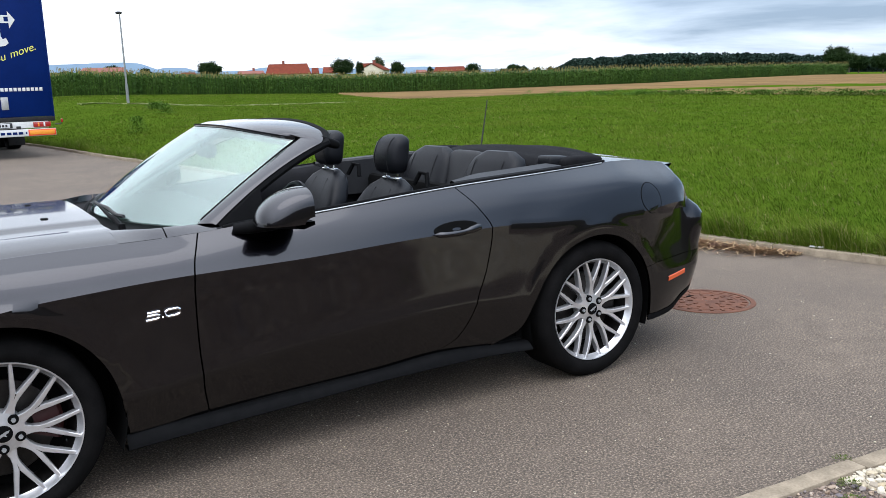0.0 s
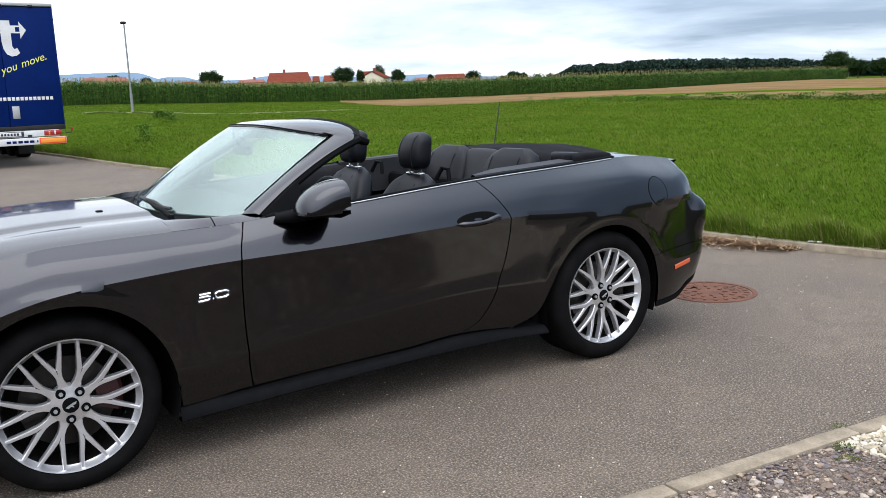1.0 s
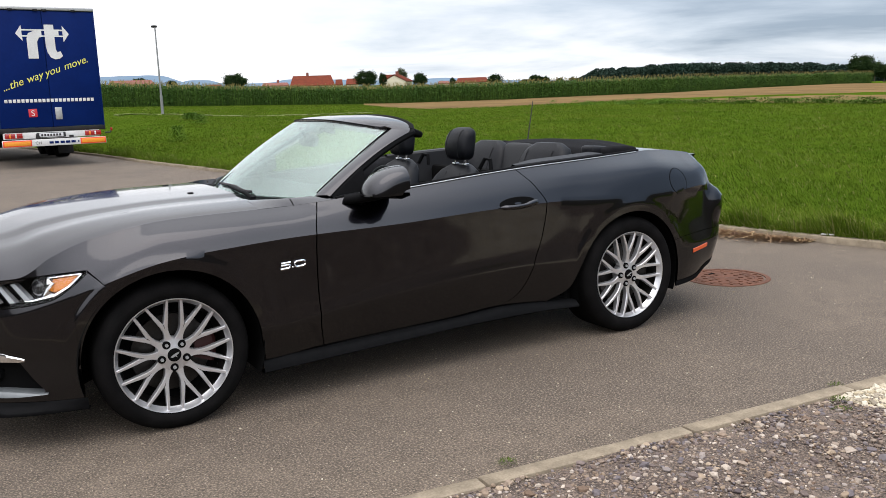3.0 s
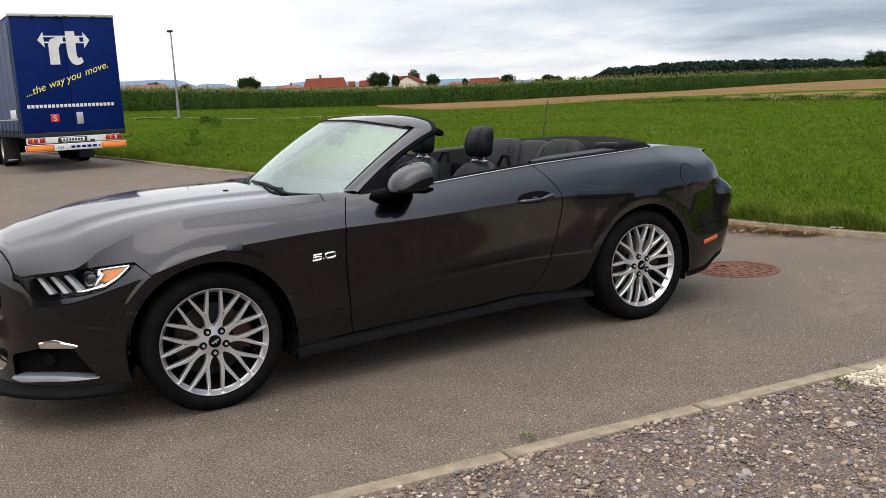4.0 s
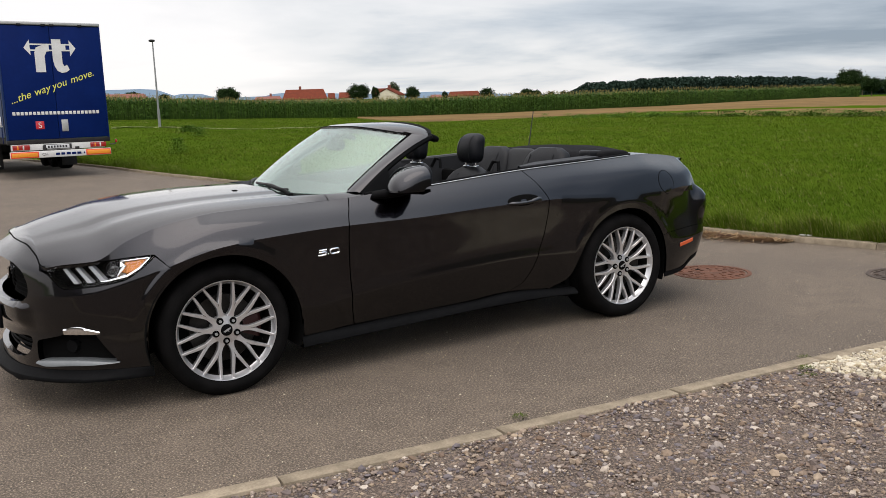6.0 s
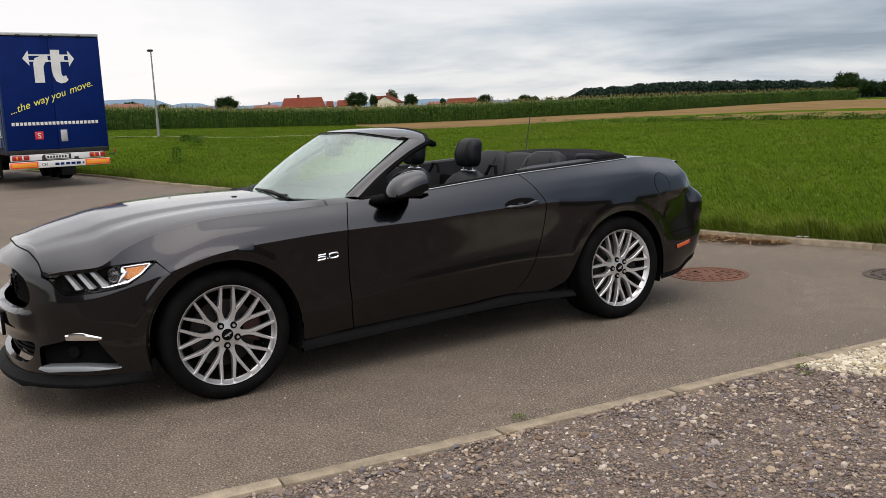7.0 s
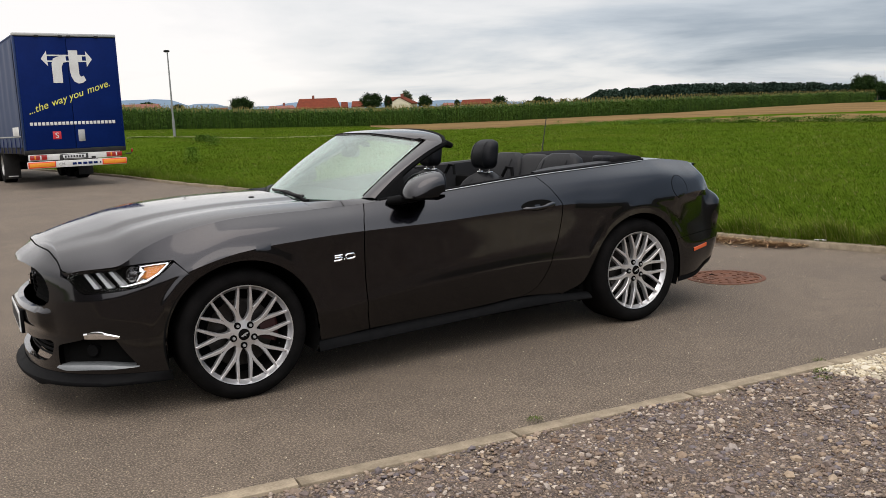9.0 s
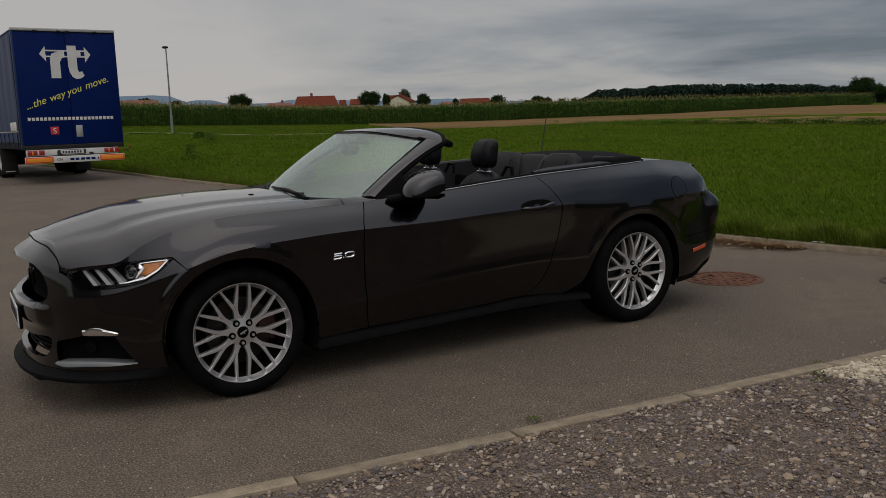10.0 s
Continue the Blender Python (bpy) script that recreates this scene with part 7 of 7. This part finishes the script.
def stones(name, places, material, label, category, smooth_it=False):
    """Loose stones as one mesh: rows of x, y, z, size."""
    rs = np.random.RandomState(3)
    n = len(places)
    P = np.array(places)
    sh = 1 + 0.30 * rs.randn(n, len(ICO_V), 3).clip(-1.3, 1.3) * 0.8
    v = ICO_V[None] * sh
    ax = P[:, 3, None] * np.stack([rs.uniform(0.7, 1.35, n), rs.uniform(0.6, 1.1, n), rs.uniform(0.36, 0.85, n)], 1)
    v = v * ax[:, None, :]
    a, t = rs.uniform(0, 2 * np.pi, n), rs.normal(0, 0.3, n)
    ca, sa, ct, st = np.cos(a)[:, None], np.sin(a)[:, None], np.cos(t)[:, None], np.sin(t)[:, None]
    x, y, z = v[..., 0], v[..., 1], v[..., 2]
    y, z = y * ct - z * st, y * st + z * ct
    x, y = x * ca - y * sa, x * sa + y * ca
    out = np.stack([x + P[:, 0, None], y + P[:, 1, None], z + P[:, 2, None]], -1).reshape(-1, 3)
    F = (ICO_F[None] + (np.arange(n) * len(ICO_V))[:, None, None]).reshape(-1, 3)
    me = bpy.data.meshes.new(name)
    me.from_pydata(out.tolist(), [], F.tolist())
    me.materials.append(material)
    return tagged(new(name, me), label, category, kind="stuff")


rs = np.random.RandomState(11)
spots, pale = [], []
while len(spots) < 52000:
    x, y = rs.uniform(-1.6, 4.6), rs.uniform(-4.6, -1.9)
    edge_y = kerb_gravel_y(x) - 0.088
    if y > edge_y:
        continue
    near = max(0.0, edge_y - y)
    size = min(0.022, 0.0040 + rs.exponential(0.0034))
    if rs.rand() > 0.55 + 0.45 * noise.noise(Vector((x * 1.3, y * 1.3, 4))) + 0.2:
        size *= 0.6
    z = 0.012 + 0.012 * noise.noise(Vector((x * 1.7, y * 1.7, 0))) + 0.010 * noise.noise(Vector((x * 6, y * 6, 3))) + size * 0.22 + (0.008 * smooth(0.0, 0.3, near) - 0.008)
    lim = 2.66 + 0.10 * noise.noise(Vector((y * 3, 0, 0))) - 0.25 * (y + 2.45)
    if x > lim and y > -3.4:
        pale.append((x, y, z, size * 1.35))
    else:
        spots.append((x, y, z, size))
for k in range(9000):
    x, y = rs.uniform(-7.0, 9.0), rs.uniform(-9.5, -1.8)
    if y > kerb_gravel_y(x) - 0.11 or (-1.5 < x < 4.5 and y > -4.5):
        continue
    size = min(0.03, 0.006 + rs.exponential(0.005))
    spots.append((x, y, 0.010 + 0.012 * noise.noise(Vector((x * 1.7, y * 1.7, 0))) + size * 0.2, size))
stones("loose_gravel", spots, STONES, "loose grey, brown and buff gravel on earth", "gravel")
stones("pale_gravel", pale + [(x + 0.03, y - 0.02, z + 0.006, s) for x, y, z, s in pale], PALE, "patch of pale yellowish gravel beside the edging stones", "gravel")
grit = []
while len(grit) < 2600:
    x, y = rs.uniform(-2.0, 6.2), rs.uniform(-2.4, 3.0)
    if y < kerb_gravel_y(x) + 0.02 or x > kerb_grass_x(y) - 0.02:
        continue
    if rs.rand() > 0.35 + 0.65 * math.exp(-(y - kerb_gravel_y(x)) / 0.15) + 0.3 * (x > 4):
        continue
    grit.append((x, y, 0.002, min(0.0052, 0.0018 + rs.exponential(0.0015))))
stones("loose_grit", grit, PALE, "scattered pale grit on the asphalt", "grit")

# grass blades
rg = np.random.RandomState(21)
gv, gf, gm = [], [], []


def blade(x, y, z, h, w, lean, a, mi):
    k = len(gv)
    ca, sa = math.cos(a), math.sin(a)
    b = a + rg.uniform(-1.6, 1.6)
    lx_, ly_ = lean * math.cos(b), lean * math.sin(b)
    gv.extend(((x - ca * w, y - sa * w, z), (x + ca * w, y + sa * w, z), (x + lx_ * 0.45 + ca * w * 0.7, y + ly_ * 0.45 + sa * w * 0.7, z + h * 0.62), (x + lx_ * 0.45 - ca * w * 0.7, y + ly_ * 0.45 - sa * w * 0.7, z + h * 0.62), (x + lx_, y + ly_, z + h * (1 - 0.25 * lean / max(h, 0.01)))))
    gf.extend(((k, k + 1, k + 2, k + 3), (k + 3, k + 2, k + 4)))
    gm.extend((mi, mi))


count = 0
meadow_end = lambda h: min(corn_d(h), low1(h) + 2 if h > 26 else 999, float(np.interp(h, [46, 47.4, 52.8, 57.8, 80], [70, 60, 57, 55, 52])) if h > 46 else 999) - 0.5
while count < 105000:
    h = rg.uniform(2, 64)
    r0 = 8.0 + 88.0 * rg.rand() ** 1.9
    x, y = polar(h, r0)
    gap = x - kerb_grass_x(y) - 0.11
    if gap < 0 or r0 > meadow_end(h):
        continue
    if h < 40 and r0 < 14 and rg.rand() < 0.7:
        continue
    if gap < 0.5 and rg.rand() < 0.2:
        continue
    z = terrain(x, y) + 0.03 + (0.02 if gap > 0.3 else 0.0)
    patch = noise.noise(Vector((x * 0.35, y * 0.35, 0))) + 0.5 * noise.noise(Vector((x * 1.3, y * 1.3, 7)))
    far = r0 / 12.0
    tall = (0.058 + 0.045 * patch) * (0.7 + 0.3 * smooth(0, 1.0, gap)) * rg.uniform(0.6, 1.4)
    w = 0.0033 * far ** 0.75
    mi = 0 if patch + rg.normal(0, 0.25) > 0.0 else 1
    if rg.rand() < 0.05:
        mi = 2
    for q in range(3):
        blade(x + rg.normal(0, 0.03 * far), y + rg.normal(0, 0.03 * far), z - 0.01, max(0.04, tall * rg.uniform(0.5, 1.3)), w * rg.uniform(0.6, 1.5), tall * rg.uniform(0.3, 1.8), rg.uniform(0, math.pi), mi)
    count += 1
# a thick overhanging fringe at the kerb
for k in range(13000):
    y = rg.uniform(-3.5, 26) if k % 3 else rg.uniform(-3.0, 4.0)
    x = kerb_grass_x(y) + 0.07 + abs(rg.normal(0, 0.17))
    clump = 0.55 + 0.75 * abs(noise.noise(Vector((x * 1.5, y * 1.5, 2)))) * 2
    for q in range(3):
        blade(x + rg.normal(0, 0.02), y + rg.normal(0, 0.02), pave_z(x, y) + 0.02, clump * rg.uniform(0.08, 0.27), 0.0032, rg.uniform(0.03, 0.26), rg.uniform(0, math.pi), 2 if rg.rand() < 0.12 else int(rg.rand() < 0.5))
me = bpy.data.meshes.new("grass")
me.from_pydata(gv, [], gf)
for m in (mat("fresh_grass", (0.066, 0.108, 0.010), 0.9, island=0.22, spec=0.0, var=(0.094, 0.128, 0.016), scale=0.22), mat("deep_grass", (0.044, 0.083, 0.007), 0.9, island=0.22, spec=0.0, var=(0.066, 0.106, 0.010), scale=0.3), mat("dry_grass", (0.1615, 0.1615, 0.05525), 0.7, island=0.3, spec=0.05)):
    me.materials.append(m)
me.polygons.foreach_set("material_index", gm)
tagged(new("meadow_grass", me), "lush uneven green meadow grass with dry stalks", "grass", kind="stuff")

# tall weed tufts in the meadow
WEED = mat("weed_leaf", (0.075, 0.145, 0.018), 0.75, var=(0.055, 0.11, 0.015), scale=6, island=0.4, spec=0.05)


MOSS = mat("dull_moss", (0.080, 0.115, 0.026), 0.9, var=(0.060, 0.075, 0.020), scale=30, island=0.4, spec=0.05)


def weed(x, y, height, width, n, seed, label, leaf=1.0, material=None):
    r_ = random.Random(seed)
    V, F, M = [], [], []
    for k in range(n):
        a, q = r_.uniform(0, 2 * math.pi), r_.random() ** 0.5 * width / 2
        z0 = r_.random() ** 0.8 * height
        o = Vector((q * math.cos(a) * (1 - 0.5 * z0 / height), q * math.sin(a) * (1 - 0.5 * z0 / height), z0))
        d = Vector((math.cos(a), math.sin(a), r_.uniform(0.0, 1.2))).normalized() * width * leaf * r_.uniform(0.10, 0.22)
        s = Vector((-math.sin(a), math.cos(a), 0)) * width * leaf * r_.uniform(0.02, 0.05)
        quad(o, o + d * 0.5 + s, o + d, o + d * 0.5 - s, 0, V, F, M)
    me = bpy.data.meshes.new("weed")
    me.from_pydata(V, [], F)
    me.materials.append(material or WEED)
    ob = new("weed", me)
    ob.matrix_world = Matrix.Translation((x, y, max(terrain(x, y), 0) + (0.03 if x > kerb_grass_x(y) else 0.0)))
    return tagged(ob, label, "weed", kind="stuff")


for k, (h, d, hh, ww) in enumerate(((13.9, 31.5, 0.55, 0.80), (15.3, 41, 0.45, 0.9), (14.6, 45, 0.35, 1.2))):
    x, y = polar(h, d)
    weed(x, y, hh, ww, 700, 60 + k, "bushy green weed standing in the meadow grass", 0.5)
for k in range(46):
    h = 38.0 + 22 * k / 45 + 0.3 * math.sin(k * 5)
    x, y = polar(h, float(np.interp(h, [38, 44, 48, 53, 58, 62], [59.5, 57, 56.6, 55, 53, 52])) + 0.6 * math.sin(k * 2.3))
    weed(x, y, 0.16 + 0.22 * abs(math.sin(k * 1.7)) ** 2, 1.0 + 1.4 * abs(math.sin(k * 3.1)), 330, 100 + k, "dark green weed on the field margin", 0.3)
weed(2.62, -2.42, 0.024, 0.12, 160, 301, "low dull green weed at the edging stones", 0.6, MOSS)
weed(2.52, -2.50, 0.022, 0.12, 160, 302, "low dull green weed at the edging stones", 0.6, MOSS)
weed(0.99, -2.075, 0.016, 0.10, 130, 303, "low dull green weed in the asphalt joint", 0.6, MOSS)
weed(2.80, -2.27, 0.014, 0.10, 110, 304, "low dull green weed in the asphalt joint", 0.6, MOSS)

# cast-iron manhole covers
IRON = mat("rusty_cast_iron", (0.150, 0.066, 0.040), 0.85, 0.1, spec=0.2, var=(0.085, 0.042, 0.029), scale=8, bump=0.002, bump_scale=60)
IRON2 = mat("grey_cast_iron", (0.085, 0.062, 0.050), 0.8, 0.2, spec=0.2, var=(0.05, 0.042, 0.036), scale=8, bump=0.002, bump_scale=60)


def manhole(x, y, r0, material, label):
    ob = empty("manhole_cover", Matrix.Translation((x, y, 0.0)))
    tagged(ob, label, "manhole cover")
    solid_part("frame_ring", lambda bm: lathe(bm, [(r0, 0.0015), (r0 - 0.004, 0.006), (r0 - 0.035, 0.006), (r0 - 0.038, -0.004)], 64, "z"), material, ob)
    solid_part("cover_plate", lambda bm: lathe(bm, [(0.01, 0.0025), (r0 - 0.12, 0.0025), (r0 - 0.115, 0.006), (r0 - 0.095, 0.006), (r0 - 0.09, 0.0025), (r0 - 0.050, 0.0025), (r0 - 0.046, -0.003)], 64, "z"), material, ob)
    for ring_r, n in ((r0 - 0.075, 22), (r0 - 0.155, 14), (r0 - 0.22, 8)):
        if ring_r < 0.03:
            continue
        for k in range(n):
            a = 2 * math.pi * k / n
            bm = bmesh.new()
            box(bm, (ring_r * math.cos(a), ring_r * math.sin(a), 0.005), (0.035, 0.022, 0.008), 0.002, 1, pose(0, 0, 0, 0, 0, math.degrees(a)))
            part("stud", bm, material, ob, smooth=False)
    solid_part("lift_pocket", lambda bm: box(bm, (0.0, r0 - 0.17, 0.004), (0.07, 0.02, 0.006), 0.002, 1), VOID, ob)
    return ob


manhole(4.335, -0.275, 0.325, IRON, "round rusty cast-iron manhole cover set in asphalt")
manhole(5.37, -1.36, 0.30, IRON2, "round dark cast-iron manhole cover set in asphalt")

# dead straw and bark swept against the kerb
DEBRIS = ramp_mat("dry_straw", [(0.24, 0.13, 0.07), (0.36, 0.23, 0.12), (0.13, 0.065, 0.04), (0.46, 0.34, 0.19)])
V, F, M = [], [], []
rd = random.Random(9)
for k in range(3200):
    t = rd.random()
    y = 0.25 + 1.75 * t
    x = kerb_grass_x(y) - 0.01 - abs(rd.gauss(0, 0.30)) * (0.35 + 1.1 * t * (0.6 + 0.4 * math.sin(9 * t)))
    a, L = rd.uniform(0, math.pi), rd.uniform(0.04, 0.24)
    z = rd.uniform(0.003, 0.03)
    d = Vector((math.cos(a), math.sin(a), rd.uniform(-0.12, 0.2))) * L
    s = Vector((-math.sin(a), math.cos(a), 0.3)) * rd.uniform(0.001, 0.005)
    o = Vector((x, y, z))
    quad(o - s, o + d - s * 0.5, o + d + s * 0.5, o + s, 0, V, F, M)
me = bpy.data.meshes.new("straw")
me.from_pydata(V, [], F)
me.materials.append(DEBRIS)
tagged(new("dry_straw", me), "brown dead straw and leaves swept against the kerb", "straw", kind="stuff")
BARKM = mat("dark_bark_debris", (0.10, 0.045, 0.03), 0.9, var=(0.06, 0.03, 0.02), scale=20, bump=0.004, bump_scale=50)
bm = bmesh.new()
rows = []
for k in range(31):
    t = k / 30
    y = 0.75 + 0.95 * t
    x = kerb_grass_x(y) - 0.09
    w_ = 0.10 * math.sin(math.pi * min(0.98, max(0.02, t))) ** 0.5 * (1 + 0.4 * math.sin(9 * t))
    rows.append([(x - w_ * q + 0.02 * math.sin(13 * t + 3 * q), y, 0.001 + 0.022 * (1 - q * q) * abs(math.sin(7 * t) * 0.5 + 0.7)) for q in (-1, -0.5, 0, 0.5, 1)])
grid(bm, rows)
tagged(part("bark_debris", bm, BARKM), "dark brown bark debris lying along the kerb", "debris")
bm = bmesh.new()
box(bm, (6.245, 0.19, 0.072), (0.05, 0.11, 0.012), 0.004, 2, pose(0, 0, 0, 0, 6, 22))
tagged(part("litter", bm, WHITE), "crumpled white scrap of litter lying on the kerb", "litter")
